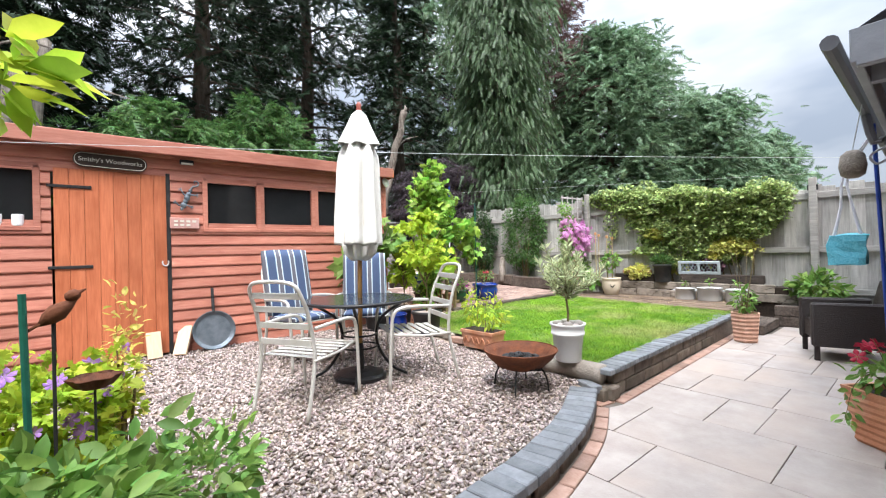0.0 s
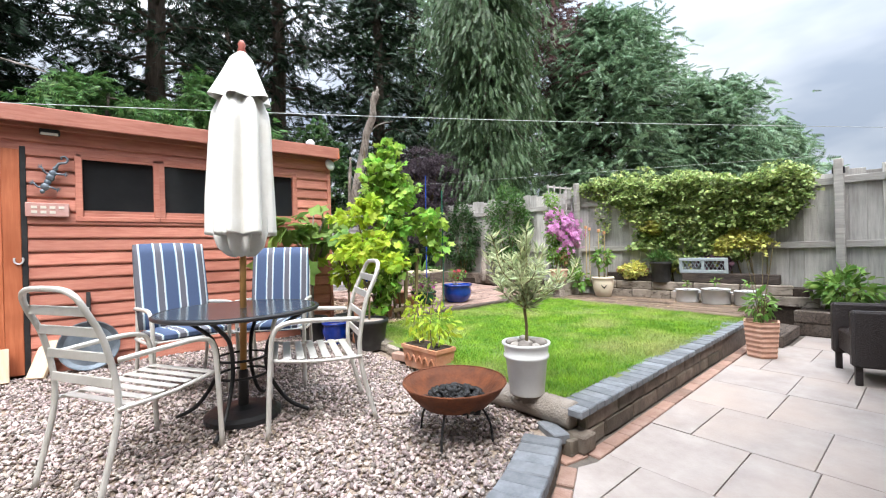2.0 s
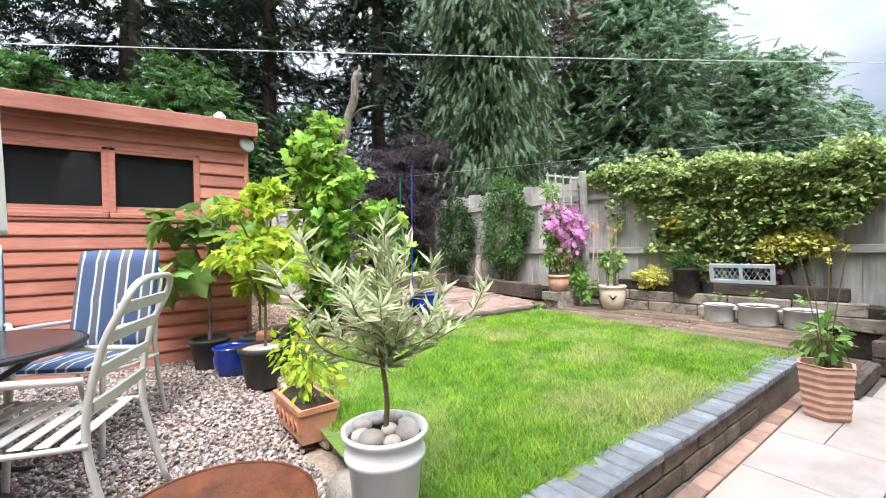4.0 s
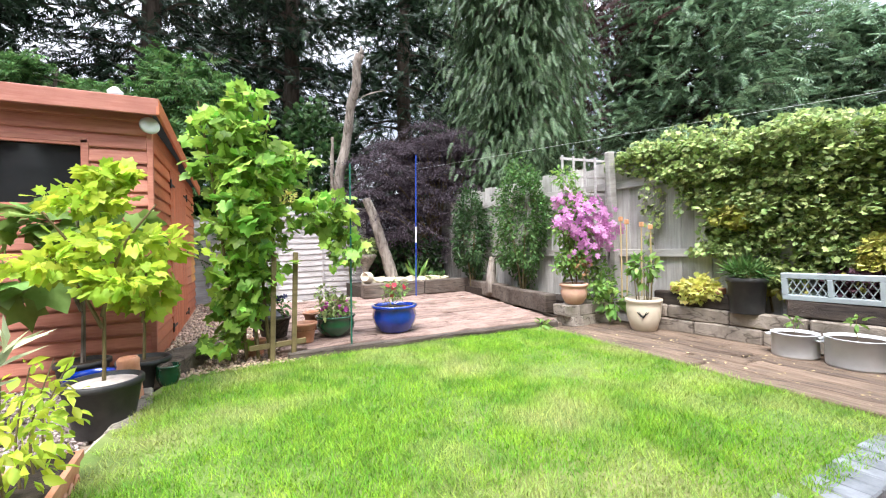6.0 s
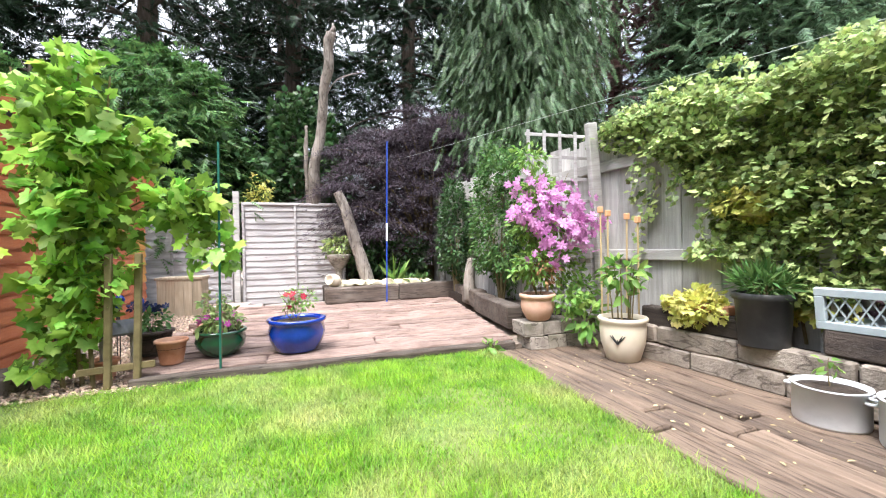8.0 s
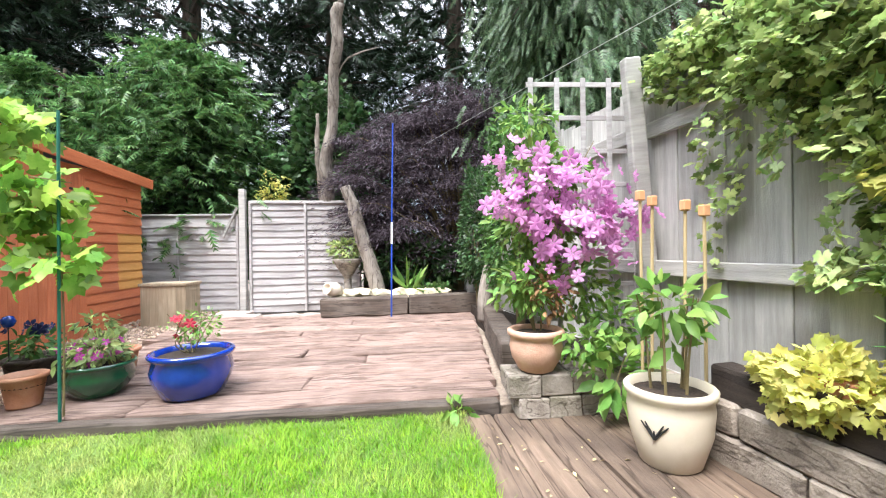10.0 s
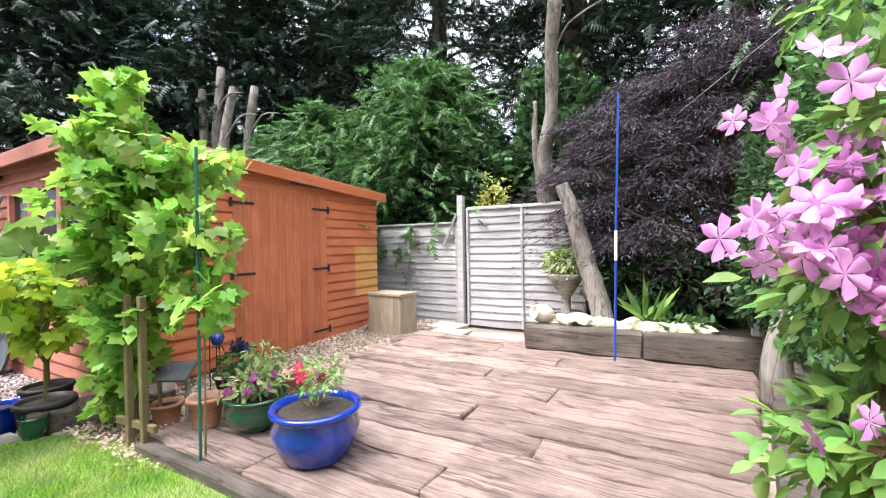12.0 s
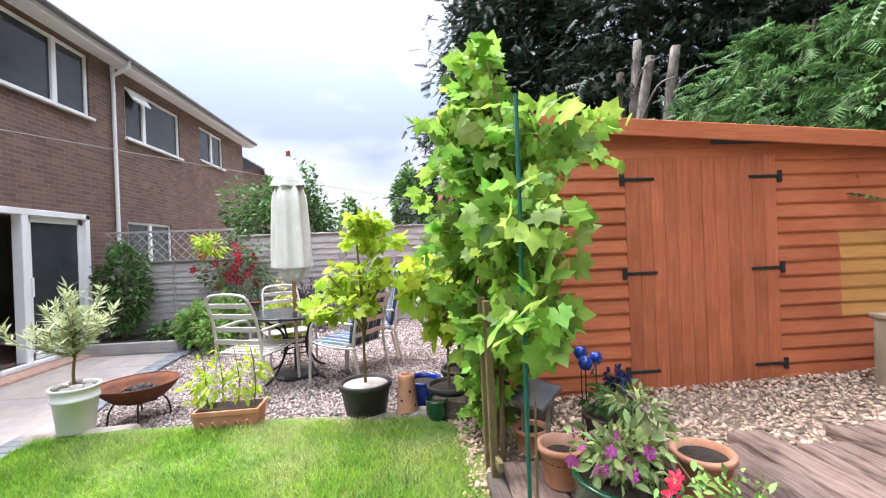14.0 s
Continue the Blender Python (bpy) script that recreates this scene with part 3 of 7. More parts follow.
def cut_slab(xa, xb, y0, limit):
    """A slab sawn to the curve of the kerb."""
    b = bmesh.new()
    n = len(limit)
    w = (xb - xa) / 2 - 0.004
    line = [(-w, 0.004), (w, 0.004)] + [(w - 2 * w * k / (n - 1), max(limit[n - 1 - k] - y0 - 0.004, 0.01)) for k in range(n)]
    lo = [b.verts.new((x, y, -0.035)) for x, y in line]
    hi = [b.verts.new((x, y, 0.0)) for x, y in line]
    b.faces.new(hi)
    b.faces.new(lo[::-1])
    for k in range(len(line)):
        q = (k + 1) % len(line)
        b.faces.new((lo[k], lo[q], hi[q], hi[k]))
    return b


# slabs in columns across the patio, of mixed lengths
COLUMNS = (
    (-1.25, -0.75, (-0.66, -0.05, 0.55, 1.15)), (-0.75, -0.1, (-0.66, 0.25, 0.9, 1.5)), (-0.1, 0.55, (-0.66, -0.35, 0.25, 0.85, 1.5)),
    (0.55, 1.2, (-0.66, 0.0, 0.6, 1.5)), (1.2, 1.84, (-0.66, -0.3, 0.3, 0.9, 1.6)), (1.84, 2.48, (-0.66, 0.0, 0.62, 1.22, 1.7)),
    (2.48, 3.13, (-0.66, -0.3, 0.3, 0.6, 1.525, 2.2)), (3.13, 3.8, (-0.66, 0.0, 0.3, 0.905, 1.84, 2.3)), (3.8, 4.46, (-0.66, -0.1, 0.5, 1.14, 1.465, 2.3)),
    (4.46, 5.135, (-0.66, -0.4, 0.25, 0.55, 1.17, 1.805, 2.3)), (5.135, 5.82, (-0.66, 0.0, 0.62, 0.93, 1.53, 2.3)), (5.82, 6.51, (-0.66, -0.1, 0.5, 1.13, 1.55, 2.3)),
    (6.51, 7.19, (-0.66, 0.0, 0.62, 1.25, 1.89, 2.3)), (7.19, 7.87, (-0.66, -0.3, 0.3, 0.95, 1.6, 2.2)), (7.87, 8.7, (-0.66, 0.0, 0.6, 1.2, 1.88)), (8.7, 9.8, (-0.66, 0.0, 0.6, 0.9)),
)
for xa, xb, ys in COLUMNS:
    for y0, y1 in zip(ys, ys[1:]):
        limit = [min(y1, kerb_y(xa + 0.004 + (xb - xa - 0.008) * k / 5) - 0.11) for k in range(6)]
        if -0.3 < xa < 7.4 and min(limit) < y1 - 0.005:
            if max(limit) - y0 > 0.03:
                part("slab", cut_slab(xa, xb, y0, limit), M_slab, patio, at=pose((xa + xb) / 2, y0, rng.uniform(-0.002, 0.002)))
        else:
            part("slab", slab_mesh(xb - xa, y1 - y0), None, patio, at=pose((xa + xb) / 2, (y0 + y1) / 2, rng.uniform(-0.002, 0.002), 0, 0, rng.uniform(-0.2, 0.2)))

# a course of bricks along the foot of the kerb
edge_mesh = as_mesh("edging_brick", boxed(-0.1, 0.1, -0.048, 0.048, -0.05, 0.004, 0.006), M_edgebrick)
edging = tagged(part("edging_bed", boxed(3.6, 7.4, 2.1, 2.16, -0.05, -0.02), M_mortar), "row of worn terracotta edging bricks along the kerb", "edging", kind="structure")
x = 0.2
while x < 7.6:
    slope = math.degrees(math.atan2(kerb_y(x + 0.2) - kerb_y(x), 0.2))
    part("brick", edge_mesh, None, edging, at=pose(x + 0.1, kerb_y(x + 0.1) - 0.055, 0.001, 0, 0, slope))
    x += 0.207

# kerb round the gravel: blocks on edge over a low wall
cap_mesh = as_mesh("cap", boxed(-0.054, 0.054, -0.005, 0.225, -0.035, 0.03, 0.007), M_cap)
wallb_mesh = [as_mesh("wall_block", rough_box(0.3, 0.2, 0.1, s, 0.006, 3, 0.01), M_kerbwall) for s in range(4)]
gravel_kerb = tagged(part("kerb_core", boxed(-0.3, 1.0, 1.56, 1.7, -0.06, 0.06), M_mortar), "curved low kerb of blue-grey blocks round the gravel", "kerb", kind="structure")
x = -0.28
k = 0
while x < 3.58:
    slope = math.atan2(kerb_y(x + 0.1) - kerb_y(x - 0.02), 0.12)
    part("block", cap_mesh, None, gravel_kerb, at=pose(x, kerb_y(x), 0.11 + rng.uniform(-0.003, 0.003), 0, 0, math.degrees(slope) + rng.uniform(-1, 1)))
    if k % 3 == 0:
        part("wall_block", wallb_mesh[k // 3 % 4], None, gravel_kerb, at=pose(x + 0.08, kerb_y(x + 0.08) + 0.12, 0.03, 0, 0, math.degrees(slope)))
    x += 0.113 * math.cos(slope)
    k += 1

# kerb along the lawn: two courses of wall and a cap of narrow blocks
KA = math.degrees(math.atan(0.036))
lawn_kerb = tagged(part("kerb_core", boxed(3.72, 7.75, 2.28, 2.4, -0.06, 0.22), M_mortar), "straight brick kerb wall capped with blue-grey blocks beside the lawn", "kerb", kind="structure")
cap2_mesh = as_mesh("cap", boxed(-0.048, 0.048, -0.012, 0.2, -0.05, 0.0, 0.007), M_cap)
x = 3.72
while x < 7.8:
    part("block", cap2_mesh, None, lawn_kerb, at=pose(x, kerb_y(x), 0.272 + rng.uniform(-0.004, 0.004), 0, 0, KA + rng.uniform(-1.2, 1.2)))
    x += 0.1
wall2_mesh = [as_mesh("wall_block", rough_box(0.43, 0.14, 0.112, s + 9, 0.007, 4, 0.01), M_kerbwall) for s in range(5)]
for course in range(2):
    x = 3.8 + 0.2 * course
    k = 0
    while x < 7.75:
        part("wall_block", wall2_mesh[(k + course * 2) % 5], None, lawn_kerb, at=pose(x, kerb_y(x) + 0.085, 0.052 + 0.118 * course, 0, 0, KA))
        x += 0.442
        k += 1
part("wall_block", wall2_mesh[1], None, lawn_kerb, at=pose(3.73, 2.33, 0.06, 0, 0, 90))

# gravel: a bed and its pebbles
bm = bmesh.new()
bmesh.ops.create_grid(bm, x_segments=20, y_segments=24, size=0.5)
for v in bm.verts:
    gx, gy = -1.28 + (v.co.x + 0.5) * 5.2, 1.62 + (v.co.y + 0.5) * 4.5
    gy = max(gy, kerb_y(gx) + 0.08)
    v.co = (gx, gy, gravel_z(gy) - 0.012)
gravel_bed = tagged(part("gravel_bed", bm, M_earth), "gravel bed under pink and grey pebbles", "gravel bed", kind="structure")


def pebbles(name, pts, radii, material, seed):
    r = np.random.default_rng(seed)
    b = bmesh.new()
    bmesh.ops.create_icosphere(b, subdivisions=1, radius=1.0)
    tv = np.array([v.co[:] for v in b.verts], dtype=np.float32)
    tf = np.array([[v.index for v in f.verts] for f in b.faces], dtype=np.int32)
    b.free()
    n = len(pts)
    sc = radii[:, None] * r.uniform(0.65, 1.35, (n, 3)) * np.array([1, 1, 0.62])
    a = r.uniform(0, 6.28, n)
    tl = r.normal(0, 0.35, (n, 2))
    v = tv[None] * sc[:, None, :] * (1 + r.normal(0, 0.1, (n, len(tv), 1)))
    ca, sa = np.cos(a)[:, None], np.sin(a)[:, None]
    x, y, z = v[..., 0] * ca - v[..., 1] * sa, v[..., 0] * sa + v[..., 1] * ca, v[..., 2]
    z2 = z + x * tl[:, :1] + y * tl[:, 1:]
    vv = np.stack([x, y, z2], -1) + pts[:, None, :]
    ff = (tf[None] + (np.arange(n) * len(tv))[:, None, None]).reshape(-1, 3)
    return raw_mesh(name, vv.reshape(-1, 3), ff, material, smooth=True)


n = 58000
px, py = rng.uniform(-1.2, 3.66, n), rng.uniform(1.55, 6.04, n)
ok = np.array([yy > kerb_y(xx) + 0.2 for xx, yy in zip(px, py)])
px, py = px[ok], py[ok]
pz = np.array([gravel_z(yy) for yy in py]) + rng.uniform(-0.008, 0.012, len(px))
gravel = tagged(part("gravel", pebbles("gravel", np.stack([px, py, pz], 1), rng.uniform(0.008, 0.017, len(px)), M_pebble, 3), None),
                "pink, buff and grey rounded pebbles", "gravel", kind="stuff")
n = 7000
px, py = rng.uniform(3.7, 5.0, n), rng.uniform(5.55, 10.1, n)
pz = 0.3 + 0.02 * (py - 5.5) + rng.uniform(-0.006, 0.008, n)
side_bed = tagged(part("side_bed", boxed(3.7, 6.5, 5.5, 10.3, 0.1, 0.3), M_earth), "earth strip along the shed end", "path", kind="structure")
tagged(part("grit", pebbles("grit", np.stack([px, py, pz + 0.01], 1), rng.uniform(0.008, 0.02, n), M_grit, 4), None),
       "brown gravel strip along the shed end", "gravel", kind="stuff")

# lawn: soil, and blades of grass
LEFT = arc([(3.9, 2.3, 0), (3.91, 2.7, 0), (3.93, 3.4, 0), (3.97, 4.4, 0), (4.12, 5.3, 0), (4.3, 5.5, 0)], 6)


def lawn_left(yy):
    for a, b in zip(LEFT, LEFT[1:]):
        if a.y <= yy <= b.y:
            return a.x + (b.x - a.x) * (yy - a.y) / (b.y - a.y + 1e-9)
    return 4.3


def lawn_right(yy):
    return 7.92


def lawn_top(xx):
    return 5.5 + 0.055 * (xx - 4.3)


bm = bmesh.new()
bmesh.ops.create_grid(bm, x_segments=30, y_segments=24, size=0.5)
for v in bm.verts:
    gy = 2.32 + (v.co.y + 0.5) * 3.35
    a, b = lawn_left(gy) - 0.2, lawn_right(gy) + 0.05
    gx = a + (v.co.x + 0.5) * (b - a)
    v.co = (gx, gy, lawn_z(gy) + 0.012 * noise.noise(Vector((gx * 1.5, gy * 1.5, 0))))
lawn = tagged(part("lawn", bm, M_lawn, smooth=True), "mown green lawn with dry straw-coloured patches", "lawn", kind="structure")
n = 190000
gx, gy = rng.uniform(3.72, 8.0, n), rng.uniform(2.36, 5.75, n)
ok = np.array([lawn_left(b) - 0.13 + 0.06 * noise.noise(Vector((b * 9, 3, 0))) < a < lawn_right(b) + 0.03 and b < lawn_top(a) + 0.05 for a, b in zip(gx, gy)])
gx, gy = gx[ok], gy[ok]
dense = np.array([noise.noise(Vector((a * 1.3, b * 1.3, 4))) + 0.5 * noise.noise(Vector((a * 4, b * 4, 9))) for a, b in zip(gx, gy)])
ok = rng.random(len(gx)) < 0.92 - 0.75 * np.clip(-dense - 0.1, 0, 0.8)
gx, gy, dense = gx[ok], gy[ok], dense[ok]
n = len(gx)
gz = np.array([lawn_z(b) for b in gy])
h = rng.uniform(0.018, 0.05, n) * (1 + 0.5 * np.clip(dense, -0.5, 0.7))
a = rng.uniform(0, 6.28, n)
lean = rng.uniform(0.3, 1.5, n) * h
w = rng.uniform(0.0018, 0.0036, n)
base = np.stack([gx, gy, gz - 0.004], 1)
side = np.stack([np.cos(a), np.sin(a), 0 * a], 1) * w[:, None]
tip = base + np.stack([-np.sin(a) * lean, np.cos(a) * lean, h], 1)
vv = np.stack([base - side, base + side, tip], 1).reshape(-1, 3)
tagged(part("grass", raw_mesh("grass", vv, np.arange(n * 3).reshape(-1, 3), M_grass), None), "short green grass blades of the lawn", "grass", kind="stuff")

# the log and stones that edge the lawn beside the gravel
log_edge = tagged(part("log_edging", tube(bmesh.new(), arc([(3.74, 2.24, 0.2), (3.72, 2.6, 0.21), (3.66, 3.0, 0.21)], 4), 0.095, 0.085, 12), M_log, smooth=True),
                  "weathered grey round log edging the lawn", "log")
stone_edge = thing("stone_edging", "row of flat buff stones edging the lawn beside gravel", "stone edging", kind="structure")
for i in range(9):
    yy = 3.1 + i * 0.27
    part("stone", rough_box(0.16, 0.25, 0.1, i + 20, 0.014, 3, 0.015), M_pier, stone_edge, at=pose(3.85 + 0.03 * math.sin(i * 2.1), yy, gravel_z(yy) + 0.05, 0, 0, 8 * math.sin(i)))

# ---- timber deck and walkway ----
# one solid soil-coloured block under the sleepers shows dark in the gaps
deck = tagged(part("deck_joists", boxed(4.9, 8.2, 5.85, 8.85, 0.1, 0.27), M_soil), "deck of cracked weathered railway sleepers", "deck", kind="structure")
y, k = 5.72, 0
while y < 8.95:
    wd = 0.29 + 0.035 * math.sin(k * 3.3)
    x0, x1 = 4.85 + 0.12 * math.sin(k * 2.3), 8.22 + 0.14 * (y - 5.72)
    cut = x0 + (x1 - x0) * (0.3 + 0.45 * ((k * 0.618) % 1))
    for a, b in ((x0, cut - 0.005), (cut + 0.005, x1)) if k % 3 != 2 else ((x0, x1),):
        part("sleeper", rough_box(b - a, wd - (0.012, 0.016, 0.026)[k % 3], 0.16, k * 2 + (a > x0), 0.018, 30, 0.012), M_sleeper, deck,
             at=pose((a + b) / 2, y + wd / 2, deck_z(y) - 0.08 + rng.uniform(-0.006, 0.006), rng.uniform(-0.8, 0.8), 0, rng.uniform(-0.3, 0.3)))
    y += wd
    k += 1
part("sleeper", rough_box(3.3, 0.1, 0.2, 77, 0.012, 10, 0.014), M_sleeper_dark, deck, at=pose(6.55, 5.68, 0.27))

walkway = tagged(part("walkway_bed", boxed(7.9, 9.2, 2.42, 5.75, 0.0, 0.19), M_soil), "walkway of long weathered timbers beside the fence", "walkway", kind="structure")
for i in range(6):
    for a, b in ((2.42, 3.7 + 0.25 * math.sin(i * 2)), (3.72 + 0.25 * math.sin(i * 2), 5.64 - (0.0 if i > 2 else 0.04))):
        yc = (a + b) / 2
        part("timber", rough_box(0.2, b - a - 0.01, 0.12, 40 + i, 0.01, 8, 0.012), M_sleeper_y, walkway,
             at=pose(8.03 + i * 0.208, yc, 0.245 + rng.uniform(-0.005, 0.005), 0, rng.uniform(-1, 1), 0.4))

# low sleeper wall and bed along the fence
def skewed(b):
    for v in b.verts:
        v.co.x -= 0.1 * (v.co.y - 4)
    return b


bed_wall = tagged(part("bed_soil", skewed(boxed(9.2, 9.62, 1.95, 5.2, 0.0, 0.56)), M_soil), "raised bed walled with old stone and sleepers", "raised bed", kind="structure")
for j in range(2):
    for i in range(5):
        yc = 2.15 + i * 0.66 + 0.3 * j
        part("wall_block", rough_box(0.16, 0.65, 0.155, 60 + i + 5 * j, 0.012, 5, 0.014), M_bedstone, bed_wall, at=pose(9.24 - 0.1 * (yc - 4), yc, 0.37 + 0.158 * j, 0, 0, 5.7))
for yc, ln, zc in ((4.45, 1.0, 0.68), (2.95, 1.35, 0.69)):
    part("sleeper", rough_box(0.15, ln, 0.16, 90 + int(yc), 0.01, 6, 0.014), M_sleeper_black, bed_wall, at=pose(9.28 - 0.1 * (yc - 4), yc, zc, 0, 0, 5.7))

# low planted bed in the patio corner
corner_bed = tagged(part("bed_soil", boxed(8.78, 9.75, 0.92, 2.0, -0.02, 0.3), M_soil), "low timber-edged bed in the patio corner", "raised bed", kind="structure")
for j in range(2):
    part("sleeper", rough_box(0.1, 1.08, 0.165, 95 + j, 0.008, 6, 0.012), M_sleeper_dark, corner_bed, at=pose(8.73, 1.46, 0.085 + 0.168 * j))
part("sleeper", rough_box(1.0, 0.1, 0.33, 98, 0.008, 6, 0.012), M_sleeper_dark, corner_bed, at=pose(9.28, 0.9, 0.165))

# raised bed at the far end
far_bed = tagged(part("bed_soil", boxed(6.5, 9.3, 8.95, 10.6, 0.2, 0.64), M_soil), "raised bed held by dark sleepers at the far end", "raised bed", kind="structure")
part("sleeper", rough_box(1.22, 0.2, 0.26, 111, 0.016, 8, 0.018), M_sleeper_dark, far_bed, at=pose(7.1, 8.95, 0.57, 0, 0, 1.5))
part("sleeper", rough_box(1.2, 0.2, 0.27, 113, 0.016, 8, 0.018), M_sleeper_dark, far_bed, at=pose(8.32, 8.98, 0.575, 0, 0, 1))
part("sleeper", rough_box(0.2, 1.5, 0.26, 115, 0.016, 8, 0.018), M_sleeper_dark, far_bed, at=pose(8.72, 8.2, 0.55, 0, 0, -8))
part("sleeper", rough_box(0.2, 1.45, 0.26, 117, 0.016, 8, 0.018), M_sleeper_dark, far_bed, at=pose(8.5, 6.72, 0.53, 0, 0, -8))
part("soil", boxed(8.62, 9.15, 5.9, 8.95, 0.1, 0.55), M_soil, far_bed)

tagged(part("earth_strip", boxed(8.0, 9.0, 5.66, 8.6, 0.0, 0.33), M_earth), "strip of bare earth between deck and fence", "earth", kind="structure")

# pier of stone blocks under the clematis pot
pier = thing("brick_pier", "low pier of weathered buff stone blocks", "pier", kind="structure")
for j in range(2):
    for i in range(4):
        part("block", rough_box(0.203, 0.3, 0.134, 130 + i + 4 * j, 0.012, 4, 0.008), M_pier, pier, at=pose(8.38 + 0.207 * i - 0.06 * j, 5.62, 0.365 + 0.137 * j, 0, 0, -3))

# ---- fences ----
fence_right = tagged(part("fence_post", boxed(-0.06, 0.06, -0.05, 0.05, 0, 2.42, 0.006), M_rail, at=pose(fence_x(1.63) - 0.07, 1.63, 0.05, 0, -1.5, 0)), "tall weathered grey close-board fence", "fence", kind="structure")
inv = fence_right.matrix_basis.inverted()
board_mesh = [as_mesh("board", boxed(-0.011, 0.011, -0.094, 0.094, 0.0, h, 0.003), M_fence) for h in (2.26, 2.3, 2.22, 2.4, 2.44, 2.46)]
ANG = math.degrees(math.atan(0.13))
y, k = -0.6, 0
while y < 10.6:
    part("board", board_mesh[(k * 7) % 3 + (3 if y > 4.3 else 0)], None, fence_right, at=inv @ pose(fence_x(y) + (0.012 if k % 2 else 0.0), y, 0.06, rng.uniform(-0.12, 0.12), rng.uniform(-0.2, 0.2), ANG))
    y += 0.171
    k += 1
rail_mesh = as_mesh("rail", rough_box(0.045, 2.0, 0.1, 150, 0.004, 6, 0.006), M_rail)
topr_mesh = as_mesh("top_rail", rough_box(0.03, 2.0, 0.11, 151, 0.004, 6, 0.006), M_rail)
for i in range(5):
    yc = 0.6 + i * 2.05
    for z in (0.5, 1.22):
        part("rail", rail_mesh, None, fence_right, at=inv @ pose(fence_x(yc) - 0.04, yc, z, 0, 0, ANG))
    part("rail", topr_mesh, None, fence_right, at=inv @ pose(fence_x(yc) - 0.035, yc, 2.17, rng.uniform(-0.7, 0.7), 0, ANG))
for yc in (3.7, 7.6, 9.6):
    part("post", boxed(-0.05, 0.05, -0.05, 0.05, 0, 2.3, 0.006), M_rail, fence_right, at=inv @ pose(fence_x(yc) - 0.06, yc, 0.05))
part("solar_lamp", boxed(-0.05, 0.03, -0.07, 0.07, 2.2, 2.3, 0.01), M_black, fence_right, "small black solar lamp", at=inv @ pose(fence_x(1.63) - 0.12, 1.63, 0.05))


def lap_panel(name, x0, x1, y0, y1, z0, z1, material, label, step=0.115):
    """A fence panel of overlapping wavy slats between upright battens."""
    length = math.hypot(x1 - x0, y1 - y0)
    ang = math.degrees(math.atan2(y1 - y0, x1 - x0))
    ob = tagged(part(name, boxed(0, length, 0.025, 0.05, z0, z1), material, at=pose(x0, y0, 0, 0, 0, ang)), label, "fence panel", kind="structure")
    z, i = z0, 0
    slats = []
    for s in range(3):
        b = bmesh.new()
        nn = 14
        cols = []
        for q in range(nn + 1):
            xx = length * q / nn
            dz = 0.014 * noise.noise(Vector((xx * 2.2, s * 9, z0)))
            cols.append([b.verts.new(p) for p in ((xx, -0.012, dz), (xx, 0.012, 0.16), (xx, 0.022, 0.16), (xx, 0.0, dz))])
        for c, e in zip(cols, cols[1:]):
            for q in range(4):
                b.faces.new((c[q], c[(q + 1) % 4], e[(q + 1) % 4], e[q]))
        b.faces.new(cols[0])
        b.faces.new(cols[-1])
        slats.append(as_mesh("slat", b, material))
    while z < z1 - 0.08:
        part("slat", slats[i % 3], None, ob, at=pose(0, 0, z))
        z += step
        i += 1
    for q in range(3):
        xx = 0.03 + (length - 0.06) * q / 2
        part("batten", boxed(xx - 0.02, xx + 0.02, -0.035, -0.01, z0, z1, 0.004), material, ob)
    part("capping", boxed(0, length, -0.03, 0.05, z1, z1 + 0.03, 0.004), material, ob)
    return ob


lap_panel("fence_panel", 3.0, 4.95, 10.3, 10.27, 0.3, 1.98, M_panel, "weathered grey-brown lap fence panel behind the shed")
lap_panel("fence_panel", 5.1, 6.95, 10.25, 10.25, 0.35, 2.18, M_panel, "pale whitish lap fence panel beyond the deck")
fpost = tagged(part("fence_post", boxed(-0.05, 0.05, -0.05, 0.05, 0.2, 2.42, 0.006), M_rail, at=pose(5.02, 10.22, 0)), "weathered grey timber fence post", "post")
tagged(part("brace", boxed(-0.02, 0.02, -0.015, 0.015, 0, 0.55, 0.003), M_rail, at=pose(4.7, 10.22, 1.62, 0, 25, 0)), "diagonal grey timber brace on the fence", "brace")
lap_panel("fence_panel", 6.95, 9.1, 10.75, 10.75, 0.3, 1.5, M_sleeper_dark, "dark old fence panel behind the maple")
lap_panel("fence_panel", -1.3, -1.3, 3.9, 5.95, 0.1, 2.1, M_panel, "grey lap fence panel along the neighbour's side")
lap_panel("fence_panel", -1.3, -1.3, 1.85, 3.9, 0.1, 2.0, M_panel, "grey lap fence panel along the neighbour's side")
lap_panel("fence_panel", -1.3, -1.3, -0.6, 1.85, 0.1, 1.55, M_panel, "grey lap fence panel with trellis on top")
trellis = thing("trellis_top", "diagonal grey trellis on the fence top", "trellis", pose(-1.26, -0.6, 1.55))
for i in range(16):
    a = -0.35 + i * 0.18
    for sgn in (1, -1):
        yy0, yy1 = (a, a + 0.6) if sgn == 1 else (a + 0.6, a)
        lo, hi = max(min(yy0, yy1), 0.0), min(max(yy0, yy1), 2.45)
        if hi - lo < 0.1:
            continue
        za = 0.6 * (lo - min(yy0, yy1)) / 0.6
        zb = 0.6 * (hi - min(yy0, yy1)) / 0.6
        pa, pb = ((lo, za), (hi, zb)) if sgn == 1 else ((lo, 0.6 - za), (hi, 0.6 - zb))
        part("slat", tube(bmesh.new(), [(0.008 * sgn, pa[0], pa[1]), (0.008 * sgn, pb[0], pb[1])], 0.012, seg=4), M_rail, trellis)
